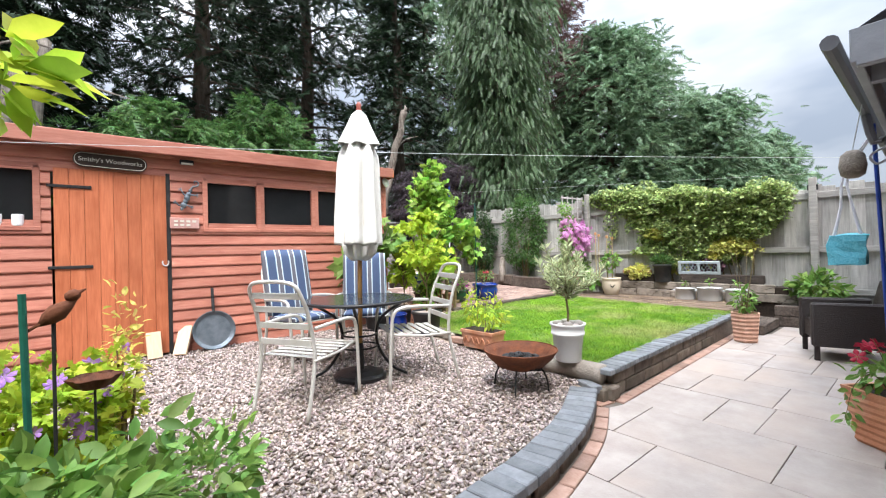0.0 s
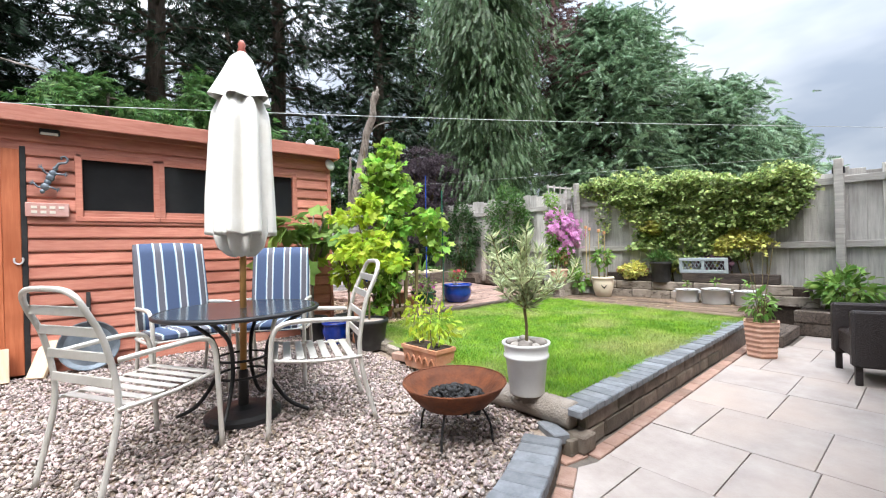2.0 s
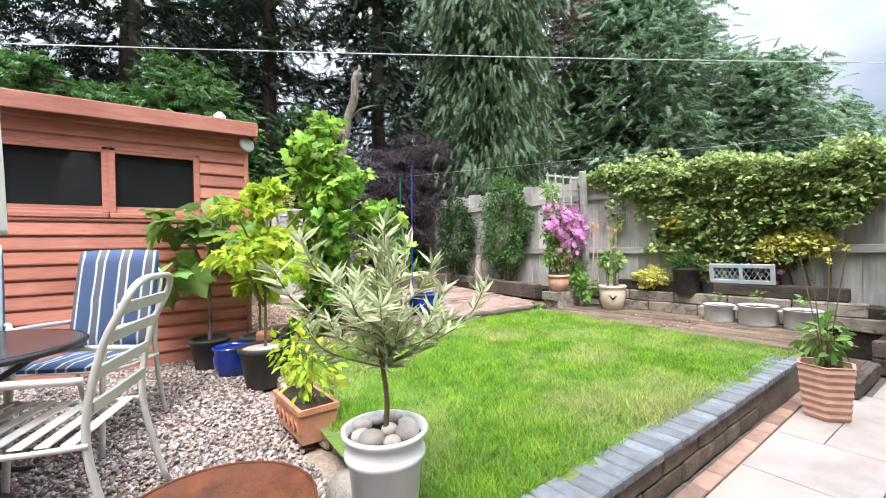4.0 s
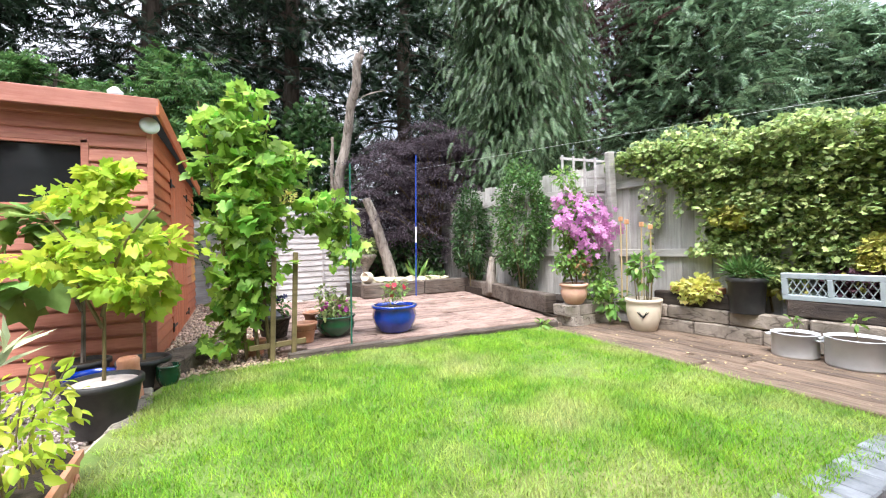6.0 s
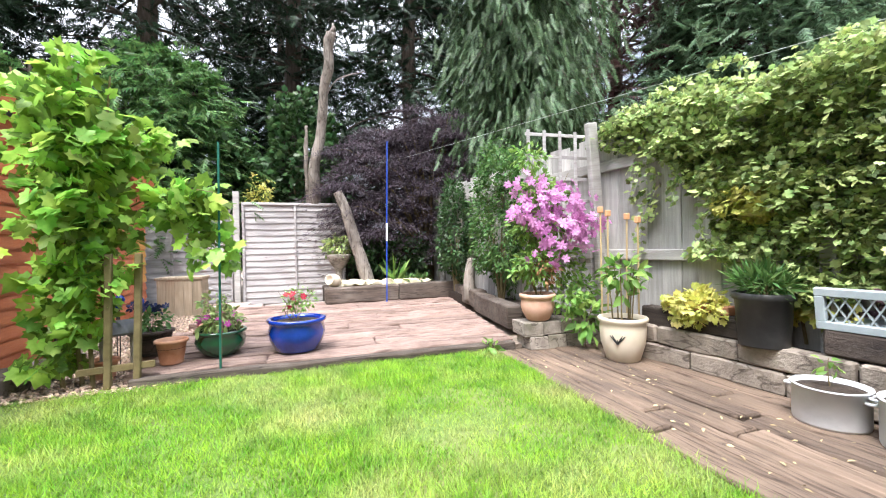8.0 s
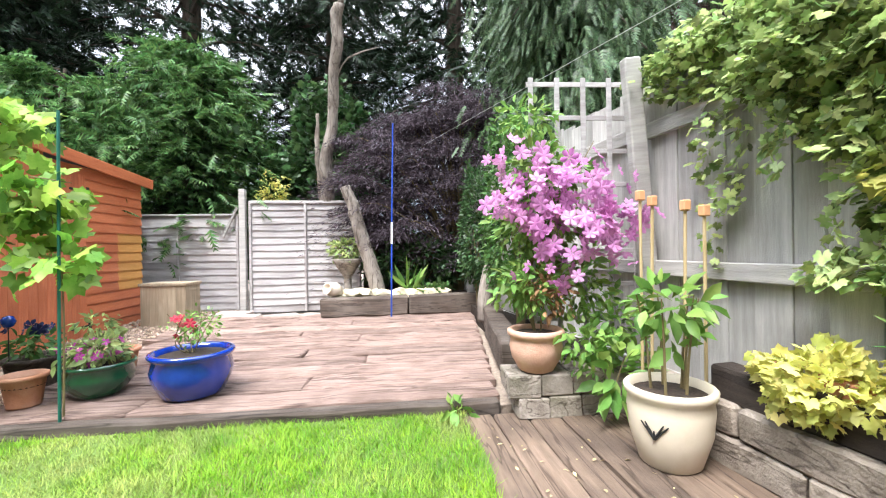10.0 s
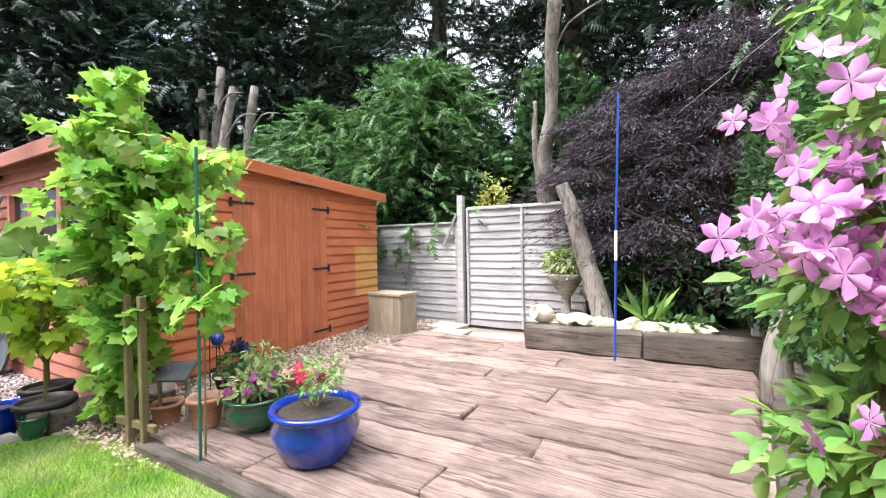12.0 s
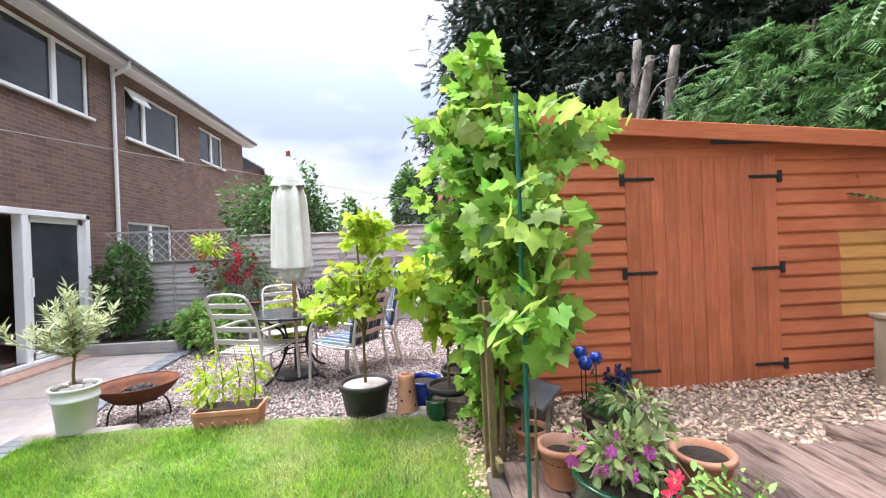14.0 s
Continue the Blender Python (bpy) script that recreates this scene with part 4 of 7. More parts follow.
part("frame", boxed(-0.02, 0.02, 0, 2.45, 0.58, 0.62), M_rail, trellis)

# ---- house ----
house = tagged(new("house"), "brown brick terraced house with white windows", "house")


def wall_with_holes(x0, x1, z0, z1, y0, y1, holes):
    """An upright wall along x with openings (x0, x1, z0, z1) right through it."""
    b = bmesh.new()
    xs = sorted({x0, x1, *[h[0] for h in holes], *[h[1] for h in holes]})
    zs = sorted({z0, z1, *[h[2] for h in holes], *[h[3] for h in holes]})
    for xa, xb in zip(xs, xs[1:]):
        for za, zb in zip(zs, zs[1:]):
            if not any(h[0] <= xa and xb <= h[1] and h[2] <= za and zb <= h[3] for h in holes):
                box(b, xa, xb, y0, y1, za, zb)
    bmesh.ops.remove_doubles(b, verts=b.verts, dist=1e-4)
    seen = {}
    for f in list(b.faces):
        key = tuple(round(c, 3) for c in f.calc_center_median())
        seen.setdefault(key, []).append(f)
    bmesh.ops.delete(b, geom=[f for fs in seen.values() if len(fs) > 1 for f in fs], context="FACES")
    return b


HOLES = [(-0.92, 1.75, 0.1, 2.48), (-1.08, 1.5, 4.32, 5.5), (-4.12, -2.05, 4.22, 5.35), (-6.6, -5.15, 4.42, 5.4), (-3.6, -2.0, 1.3, 2.45)]
part("wall", wall_with_holes(-8.2, 9.0, -0.05, 5.75, -0.94, -0.66, HOLES), M_brick, house)
part("side_wall", boxed(-8.2, -7.92, -8.0, -0.94, -0.05, 5.75), M_brick, house)
part("back_wall", boxed(-8.2, 9.0, -8.2, -8.0, -0.05, 5.75), M_brick, house)
part("room_wall", boxed(-7.9, 9.0, -3.2, -3.1, 0.0, 5.7), M_render, house)
part("floor_slab", boxed(-7.9, 9.0, -3.1, -0.95, 2.6, 2.8), M_render, house)
b = bmesh.new()
rv = [b.verts.new(p) for p in ((-8.5, -0.3, 5.72), (9.2, -0.3, 5.72), (9.2, -4.4, 7.6), (-8.5, -4.4, 7.6), (-8.5, -8.6, 5.72), (9.2, -8.6, 5.72))]
b.faces.new((rv[0], rv[1], rv[2], rv[3]))
b.faces.new((rv[3], rv[2], rv[5], rv[4]))
bmesh.ops.solidify(b, geom=b.faces, thickness=0.12)
part("roof", b, M_grey_roof, house)
part("fascia", boxed(-8.45, 9.1, -0.36, -0.33, 5.56, 5.76), M_white, house)
part("soffit", boxed(-8.45, 9.1, -0.66, -0.36, 5.58, 5.61), M_white, house)
part("gutter", tube(bmesh.new(), [(-8.5, -0.28, 5.7), (9.1, -0.28, 5.7)], 0.055, seg=10), M_gutter, house)
part("downpipe", tube(bmesh.new(), arc([(-1.65, -0.28, 5.66), (-1.65, -0.34, 5.5), (-1.65, -0.6, 5.35), (-1.65, -0.61, 5.1), (-1.65, -0.61, 0.0)], 3), 0.036, seg=10), M_white, house)
part("chimney", boxed(-4.6, -4.0, -4.7, -4.1, 7.2, 8.6), M_brick, house)


def house_window(x0, x1, z0, z1, bars, opener=None):
    wnd = part("window", boxed(x0 - 0.04, x1 + 0.04, -0.7, -0.58, z0 - 0.05, z0, 0.006), M_white, house)
    for n_, q in (("frame_side", (x0, x0 + 0.06, z0, z1)), ("frame_side", (x1 - 0.06, x1, z0, z1)), ("frame_top", (x0, x1, z1 - 0.06, z1)), ("frame_bottom", (x0, x1, z0, z0 + 0.06))):
        part(n_, boxed(q[0], q[1], -0.76, -0.69, q[2], q[3], 0.008), M_white, wnd)
    xs = [x0] + list(bars) + [x1]
    for xb in bars:
        part("mullion", boxed(xb - 0.05, xb + 0.05, -0.77, -0.68, z0, z1, 0.008), M_white, wnd)
    for a, c in zip(xs, xs[1:]):
        part("pane", boxed(a + 0.03, c - 0.03, -0.735, -0.725, z0 + 0.03, z1 - 0.03), M_house_glass, wnd)
    return wnd


house_window(-1.08, 1.5, 4.32, 5.5, [-0.35, 0.8])
w2 = house_window(-4.12, -2.05, 4.22, 5.35, [-2.72])
part("open_light", boxed(-2.68, -2.1, -0.02, 0.02, -0.34, 0.0, 0.01), M_white, w2, "small top light propped open", at=pose(0, -0.68, 5.32, 32, 0, 0))
house_window(-6.6, -5.15, 4.42, 5.4, [-5.9])
house_window(-3.6, -2.0, 1.3, 2.45, [-2.8])
pdoor = part("patio_door", boxed(-0.95, 1.78, -0.76, -0.56, 0.04, 0.1, 0.006), M_white, house, "white sliding patio door, half open")
for q in ((-0.92, -0.82, 0.1, 2.48), (1.65, 1.75, 0.1, 2.48), (-0.92, 1.75, 2.38, 2.48), (0.3, 0.42, 0.1, 2.38)):
    part("frame", boxed(q[0], q[1], -0.78, -0.62, q[2], q[3], 0.008), M_white, pdoor)
for q in ((-0.82, -0.72, 0.1, 2.38), (0.2, 0.3, 0.1, 2.38), (-0.82, 0.3, 0.1, 0.22), (-0.82, 0.3, 2.28, 2.38)):
    part("sash", boxed(q[0], q[1], -0.74, -0.68, q[2], q[3], 0.008), M_white, pdoor)
part("pane", boxed(-0.72, 0.2, -0.715, -0.705, 0.22, 2.28), M_house_glass, pdoor)
part("handle", boxed(0.22, 0.26, -0.68, -0.64, 1.1, 1.4, 0.006), M_white, pdoor)
part("threshold_step", boxed(-1.0, 1.9, -0.56, -0.2, -0.03, 0.04, 0.008), M_edgebrick, house)

# lean-to roof on the house, seen from below its gutter
canopy = thing("lean_to_canopy", "grey timber lean-to roof with a gutter against the house", "canopy")
b = bmesh.new()
cv = [b.verts.new(p) for p in ((2.95, 0.52, 2.34), (8.4, 0.52, 2.34), (8.4, -0.64, 2.95), (2.95, -0.64, 2.95))]
b.faces.new(cv)
bmesh.ops.solidify(b, geom=b.faces, thickness=0.05)
part("roof", b, M_grey_roof, canopy)
part("gutter", tube(bmesh.new(), [(2.88, 0.58, 2.3), (8.4, 0.58, 2.27)], 0.036, seg=10), M_gutter, canopy)
part("fascia", boxed(2.95, 8.4, 0.48, 0.52, 2.2, 2.36, 0.005), M_greywood, canopy)
part("barge_board", boxed(2.95, 3.0, -0.62, 0.5, 2.18, 2.36, 0.005), M_greywood, canopy)
for xx in (3.4, 4.4, 5.4, 6.4, 7.4):
    part("rafter", boxed(xx - 0.03, xx + 0.03, -0.62, 0.48, 2.2, 2.3, 0.005), M_greywood, canopy)
for xx in (5.6, 8.2):
    part("post", boxed(xx - 0.045, xx + 0.045, 0.3, 0.38, 0.0, 2.22, 0.006), M_greywood, canopy)
part("downpipe", tube(bmesh.new(), arc([(4.4, 0.58, 2.25), (4.4, 0.54, 2.05), (4.4, 0.44, 1.9), (4.4, 0.42, 0.0)], 3), 0.026, seg=8), M_gutter, canopy)

# the next house along
nextdoor = thing("neighbour_house", "brown brick house with a tiled roof beyond", "house")
part("wall", boxed(-20, -11.5, -6.0, -1.2, -0.05, 5.4), M_brick, nextdoor)
b = bmesh.new()
rv = [b.verts.new(p) for p in ((-20.3, -0.9, 5.3), (-11.3, -0.9, 5.3), (-11.3, -3.6, 7.0), (-20.3, -3.6, 7.0), (-20.3, -6.3, 5.3), (-11.3, -6.3, 5.3))]
b.faces.new((rv[0], rv[1], rv[2], rv[3]))
b.faces.new((rv[3], rv[2], rv[5], rv[4]))
bmesh.ops.solidify(b, geom=b.faces, thickness=0.1)
part("roof", b, M_grey_roof, nextdoor)
part("fascia", boxed(-20.2, -11.3, -0.95, -0.9, 5.15, 5.35), M_white, nextdoor)
for xx in (-13.6, -16.4):
    wnd = part("window", boxed(xx - 0.8, xx + 0.8, -1.24, -1.16, 3.9, 5.0, 0.01), M_white, nextdoor)
    part("pane", boxed(xx - 0.72, xx + 0.72, -1.16, -1.15, 3.98, 4.92), M_house_glass, wnd)

# ---- shed ----
SX0, SX1, SY0, SY1, SZ0 = -1.25, 3.78, 6.05, 9.6, 0.24
shed = thing("shed", "large red-brown stained timber workshop shed", "shed")


def cladding(parent, axis, fixed, a0, a1, z0, z1_of, holes, material, sign, bare=None):
    """Overlapping boards, each its own piece, stopping at the openings."""
    step, z, k = 0.128, z0, 0
    while z < z1_of - 0.02:
        top = min(z + step + 0.012, z1_of)
        cuts = [(a0, a1)]
        for h0, h1, hz0, hz1 in holes:
            if z + step * 0.5 > hz0 and z + step * 0.5 < hz1:
                cuts = [q for c0, c1 in cuts for q in ((c0, min(c1, h0)), (max(c0, h1), c1)) if q[1] - q[0] > 0.02]
        for c0, c1 in cuts:
            segs = [(c0, c1, material)]
            if bare and c1 > bare[0] and bare[2] < z < bare[3]:
                segs = [(c0, bare[0], material), (bare[0], c1, M_shed_bare)]
            for s0, s1, mm in segs:
                b = bmesh.new()
                prof = ((0.024, z), (0.026, z + 0.012), (0.014, z + step * 0.82), (0.006, z + step * 0.86), (0.004, top), (-0.004, top), (-0.004, z))
                ends = []
                for s in (s0, s1):
                    ends.append([b.verts.new((s, fixed + sign * o, zz) if axis == "x" else (fixed + sign * o, s, zz)) for o, zz in prof])
                nn = len(prof)
                for q in range(nn):
                    b.faces.new((ends[0][q], ends[0][(q + 1) % nn], ends[1][(q + 1) % nn], ends[1][q]))
                b.faces.new(ends[0])
                b.faces.new(ends[1])
                part("board", b, mm, parent)
        z += step
        k += 1


FR_HOLES = [(-0.16, 0.84, 0.2, 2.34), (1.2, 3.35, 1.72, 2.34), (-1.1, -0.24, 1.72, 2.34)]
front = part("front_wall", wall_with_holes(SX0, SX1, SZ0, 2.62, SY0 + 0.004, SY0 + 0.05, [(-0.16, 0.84, SZ0, 2.34), (1.2, 3.35, 1.72, 2.34), (-1.1, -0.24, 1.72, 2.34)]), M_inside, shed)
cladding(front, "x", SY0, SX0, SX1, SZ0, 2.6, FR_HOLES, M_shed, -1)
end = part("end_wall", wall_with_holes(SY0 + 0.05, SY1, SZ0, 2.3, -SX1 + 0.004, -SX1 + 0.05, [(7.08, 8.5, SZ0, 2.3)]), M_inside, shed, at=Matrix.Rotation(radians(90), 4, "Z"))
end_skin = part("end_cladding", boxed(SX1 - 0.03, SX1 - 0.005, SY0 + 0.05, SY1, 2.26, 2.3), M_inside, shed)
cladding(end_skin, "y", SX1, SY0 - 0.02, SY1, SZ0, 2.36, [(7.1, 8.48, 0.2, 2.33)], M_shed_end, 1, bare=(9.07, 0, 0.85, 1.6))
part("back_wall", boxed(SX0, SX1 - 0.05, SY1 - 0.04, SY1, SZ0, 2.27), M_inside, shed)
part("far_wall", boxed(SX0, SX0 + 0.04, SY0 + 0.05, SY1 - 0.04, SZ0, 2.3), M_shed, shed)
part("floor", boxed(SX0, SX1 - 0.05, SY0 + 0.05, SY1 - 0.04, SZ0 - 0.02, SZ0 + 0.03), M_inside, shed)
b = bmesh.new()
rv = [b.verts.new(p) for p in ((SX0 - 0.1, 5.9, 2.7), (SX1 + 0.09, 5.9, 2.7), (SX1 + 0.09, 9.74, 2.47), (SX0 - 0.1, 9.74, 2.47))]
b.faces.new(rv)
bmesh.ops.solidify(b, geom=b.faces, thickness=0.03)
part("roof", b, M_roof_felt, shed)
part("front_fascia", rough_box(SX1 - SX0 + 0.22, 0.03, 0.15, 201, 0.003, 10, 0.006), M_shed, shed, at=pose((SX0 + SX1) / 2, 5.89, 2.63, 0, -0.3, 0))
part("end_fascia", boxed(-0.014, 0.014, -1.94, 1.94, -0.07, 0.07, 0.006), M_shed_end, shed, at=pose(SX1 + 0.1, 7.81, 2.525, math.degrees(-math.atan(0.23 / 3.84)), 0, 0))
part("end_gable", boxed(SX1 - 0.02, SX1 + 0.012, SY0, 9.55, 2.33, 2.43), M_shed_end, shed)
part("corner_post", boxed(SX1 - 0.01, SX1 + 0.036, SY0 - 0.036, SY0 + 0.01, SZ0, 2.6, 0.004), M_shed, shed)
part("gable_fill", boxed(SX1 - 0.02, SX1 + 0.01, SY0, 7.9, 2.43, 2.54), M_shed_end, shed)
# windows of the front
for x0, x1 in ((1.2, 1.87), (1.87, 2.62), (2.62, 3.35), (-1.1, -0.24)):
    wnd = part("window", boxed(x0 - 0.01, x1 + 0.01, SY0 - 0.035, SY0 + 0.02, 1.68, 1.725, 0.004), M_shed, shed)
    part("pane", boxed(x0 + 0.03, x1 - 0.03, SY0 + 0.02, SY0 + 0.026, 1.72, 2.34), M_dark_glass, wnd)
    for q in ((x0 - 0.005, x0 + 0.05), (x1 - 0.05, x1 + 0.005)):
        part("frame", boxed(q[0], q[1], SY0 - 0.03, SY0 + 0.03, 1.726, 2.34, 0.004), M_shed, wnd)
    part("frame", boxed(x0, x1, SY0 - 0.03, SY0 + 0.03, 2.31, 2.36, 0.004), M_shed, wnd)
# front door
fdoor = part("door", boxed(-0.14, 0.82, SY0 - 0.004, SY0 + 0.02, SZ0 + 0.03, 2.33), M_inside, shed, "reddish vertical-boarded shed door, shut")
for i in range(8):
    part("board", boxed(-0.14 + i * 0.12 + 0.0008, -0.14 + (i + 1) * 0.12 - 0.0008, SY0 - 0.03, SY0 - 0.004, SZ0 + 0.03, 2.33, 0.004), M_shed_door, fdoor)
for z in (2.14, 1.3):
    part("hinge", boxed(-0.19, 0.16, SY0 - 0.042, SY0 - 0.03, z - 0.016, z + 0.016, 0.004), M_iron, fdoor)
part("door_jamb", boxed(0.82, 0.86, SY0 - 0.03, SY0 + 0.03, SZ0, 2.36, 0.004), M_iron, shed)
b = bmesh.new()
tube(b, [(0.8 + 0.03 * math.cos(a), SY0 - 0.04, 1.32 - 0.04 * math.sin(a)) for a in np.linspace(-0.5, math.pi + 0.5, 10)], 0.008, seg=6)
part("horseshoe", b, M_tin, fdoor, "small silver horseshoe")
# double doors of the end
for y0, y1, hy in ((7.1, 7.788, 7.08), (7.792, 8.48, 8.5)):
    ed = part("door", boxed(SX1 - 0.03, SX1 + 0.004, y0, y1, SZ0 + 0.03, 2.33), M_inside, shed, "orange-brown boarded shed door, shut")
    for i in range(6):
        w = (y1 - y0) / 6
        part("board", boxed(SX1 + 0.004, SX1 + 0.026, y0 + i * w + 0.0006, y0 + (i + 1) * w - 0.0006, SZ0 + 0.03, 2.33, 0.004), M_shed_door, ed)
    for z in (2.14, 1.34, 0.5):
        s = 1 if hy < 7.5 else -1
        b = boxed(SX1 + 0.026, SX1 + 0.036, min(hy, hy + s * 0.28), max(hy, hy + s * 0.28), z - 0.014, z + 0.014, 0.004)
        box(b, SX1 + 0.026, SX1 + 0.04, min(hy - s * 0.03, hy + s * 0.01), max(hy - s * 0.03, hy + s * 0.01), z - 0.05, z + 0.05, 0.004)
        part("hinge", b, M_iron, ed)
# name plate
sign = thing("name_sign", "dark oval-ended name board with pale lettering on the shed", "sign", pose(0.33, 5.995, 2.43, 0, 1.2, 0))
b = bmesh.new()
ends = [(math.copysign(0.24, math.cos(a)) + 0.075 * math.cos(a), 0.078 * math.sin(a)) for a in np.linspace(0, 2 * math.pi, 33)[:-1]]
rings = [[b.verts.new((x * k, yy, z * k)) for x, z in ends] for yy, k in ((0.012, 1.0), (-0.01, 1.0), (-0.014, 0.97))]
for p, q in zip(rings, rings[1:]):
    for i in range(32):
        b.faces.new((p[i], p[(i + 1) % 32], q[(i + 1) % 32], q[i]))
b.faces.new(rings[0])
b.faces.new(rings[-1])
part("board", b, mat("dark_brown_sign", (0.02, 0.012, 0.008), (0.04, 0.025, 0.015), 0.4, 9, 0.1), sign)
rim = bmesh.new()
loop = [(x * 0.96, -0.016, z * 0.9) for x, z in ends + ends[:1]]
tube(rim, loop, 0.004, seg=5)
M_letter = mat("pale_lettering", (0.6, 0.55, 0.45), (0.7, 0.66, 0.58), 0.6, 9, 0.0)
part("border", rim, M_letter, sign)
txt = bpy.data.curves.new("lettering", "FONT")
txt.body, txt.size, txt.align_x, txt.align_y, txt.extrude = "Smithy's Woodworks", 0.062, "CENTER", "CENTER", 0.002
txt.materials.append(M_letter)
tob = new("lettering", txt)
tob.parent = sign
tob.matrix_basis = pose(0, -0.017, 0, 90, 0, 0)

# ---- trees behind ----
def tree_trunk(h, r, rng, lean=(0, 0)):
    b = bmesh.new()
    pts = [(lean[0] * z / h + 0.08 * math.sin(z * 1.3 + r * 9), lean[1] * z / h + 0.08 * math.cos(z * 1.1 + r * 5), z) for z in np.linspace(0, h, 9)]
    tube(b, pts, r, r * 0.25, 10)
    return b, pts


def conifer(name, label, x, y, h, r, seed, material, n_limbs=60, low=0.15, droop=0.5, spray=0.45, per=26, kind="spray", shape="cone", z0=0.2, bark=None):
    """A tapered trunk, limbs that leave it all round, and small sprays along each limb."""
    rg = np.random.default_rng(seed)
    tree = thing(name, label, "tree", pose(x, y, z0))
    b, pts = tree_trunk(h, 0.022 * h, rg)
    places, outs, sizes = [], [], []
    for i in range(n_limbs):
        f = low + (1 - low) * (i + rg.random()) / n_limbs
        if shape == "cone":
            reach = r * (1.05 - f) ** 0.75
        elif shape == "dome":
            reach = r * math.sqrt(max(1.0 - ((f - 0.45) / 0.58) ** 2, 0.02))
        elif shape == "wide":
            reach = r * (0.72 + 0.4 * f)
        else:
            reach = r * (0.75 + 0.25 * math.sin(f * 7 + seed)) * (1.1 - f * 0.45)
        reach *= rg.uniform(0.65, 1.15)
        a = i * 2.39996 + rg.uniform(-0.4, 0.4)
        base = Vector(pts[min(int(f * 8), 8)])
        base.z = f * h
        d = Vector((math.cos(a), math.sin(a), 0))
        line = [base + d * reach * t + Vector((0, 0, reach * (0.18 * t - droop * t * t))) for t in np.linspace(0, 1, 5)]
        tube(b, line, 0.012 * h * 0.25 + 0.01, 0.006, 5)
        for k in range(per):
            t = 0.25 + 0.76 * rg.random() ** 0.7
            q = base + d * reach * t + Vector((0, 0, reach * (0.18 * t - droop * t * t)))
            spread = min(0.16 * reach * (0.4 + t), 0.42)
            places.append((q.x + rg.normal(0, spread), q.y + rg.normal(0, spread), q.z + rg.normal(0, spread * 0.55)))
            outs.append((d.x + rg.normal(0, 0.5), d.y + rg.normal(0, 0.5), 0.0))
            sizes.append(spray * rg.uniform(0.6, 1.3))
    part("trunk", b, bark or M_bark, tree)
    wild, dr = (0.38, 2.6) if kind == "weep" else (0.45, 0.35)
    part("crown", scatter("crown", SHAPES[kind], np.array(places), np.array(outs), sizes, material, rg, droop=dr, wild=wild), None, tree)
    return tree


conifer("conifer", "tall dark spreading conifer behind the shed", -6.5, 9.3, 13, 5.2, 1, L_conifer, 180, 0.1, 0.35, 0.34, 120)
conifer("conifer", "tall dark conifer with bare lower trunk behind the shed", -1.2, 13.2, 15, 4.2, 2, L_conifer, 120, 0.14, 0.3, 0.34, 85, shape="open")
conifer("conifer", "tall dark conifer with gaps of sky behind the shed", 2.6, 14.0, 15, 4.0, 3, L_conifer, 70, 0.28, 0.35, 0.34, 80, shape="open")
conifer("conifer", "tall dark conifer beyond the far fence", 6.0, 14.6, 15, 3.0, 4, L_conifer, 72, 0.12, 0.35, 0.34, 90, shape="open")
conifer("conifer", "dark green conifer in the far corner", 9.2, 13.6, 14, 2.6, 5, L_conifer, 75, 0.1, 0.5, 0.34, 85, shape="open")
conifer("weeping_cypress", "weeping cypress with long hanging green branchlets", 10.6, 9.6, 13, 1.6, 6, L_conifer_mid, 170, 0.22, 0.85, 0.27, 190, kind="weep", shape="wide")
conifer("conifer", "rounded blue-green conifer beyond the garden fence", 17.6, 9.4, 10.6, 3.3, 7, L_far, 170, 0.08, 0.3, 0.36, 110, shape="dome")
conifer("conifer", "smaller rounded conifer beyond the garden fence", 20.6, 6.6, 7.6, 2.5, 8, L_far, 120, 0.08, 0.3, 0.36, 80, shape="dome")
conifer("conifer", "smaller rounded conifer beyond the garden fence", 23.0, 5.2, 6.0, 1.9, 18, L_far, 90, 0.08, 0.3, 0.36, 60, shape="dome")
conifer("copper_beech", "dark copper-leaved tree beyond the conifers", 16.5, 13.5, 15, 4.0, 9, L_copper, 100, 0.3, 0.2, 0.5, 45, shape="dome")
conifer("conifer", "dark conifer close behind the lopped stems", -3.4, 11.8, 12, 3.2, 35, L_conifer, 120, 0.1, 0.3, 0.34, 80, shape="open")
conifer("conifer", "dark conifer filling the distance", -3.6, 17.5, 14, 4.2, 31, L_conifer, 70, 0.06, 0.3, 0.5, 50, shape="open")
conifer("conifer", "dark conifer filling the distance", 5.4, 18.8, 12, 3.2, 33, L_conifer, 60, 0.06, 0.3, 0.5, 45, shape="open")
conifer("conifer", "dark conifer filling the distance", 12.4, 15.8, 14, 3.6, 34, L_far, 90, 0.06, 0.3, 0.45, 50, shape="open")
conifer("leylandii", "bright green conifer with layered boughs behind the shed", 1.5, 11.3, 4.6, 2.0, 10, L_conifer_bright, 60, 0.2, 0.4, 0.28, 85, shape="dome")
conifer("leylandii", "bright green conifer with layered boughs behind the shed", 3.6, 11.6, 5.2, 1.6, 11, L_conifer_bright, 60, 0.2, 0.4, 0.28, 85, shape="dome")
conifer("leylandii", "bright green conifer with layered boughs behind the shed", -2.0, 11.2, 4.2, 1.8, 12, L_conifer_bright, 50, 0.25, 0.4, 0.28, 75, shape="dome")


def bush(name, label, x, y, z, radii, n, size, material, kind="oval", seed=0, droop=0.3, wild=0.6, stems=5, shell=0.5, category="shrub"):
    rg = np.random.default_rng(seed + 500)
    ob = thing(name, label, category, pose(x, y, z))
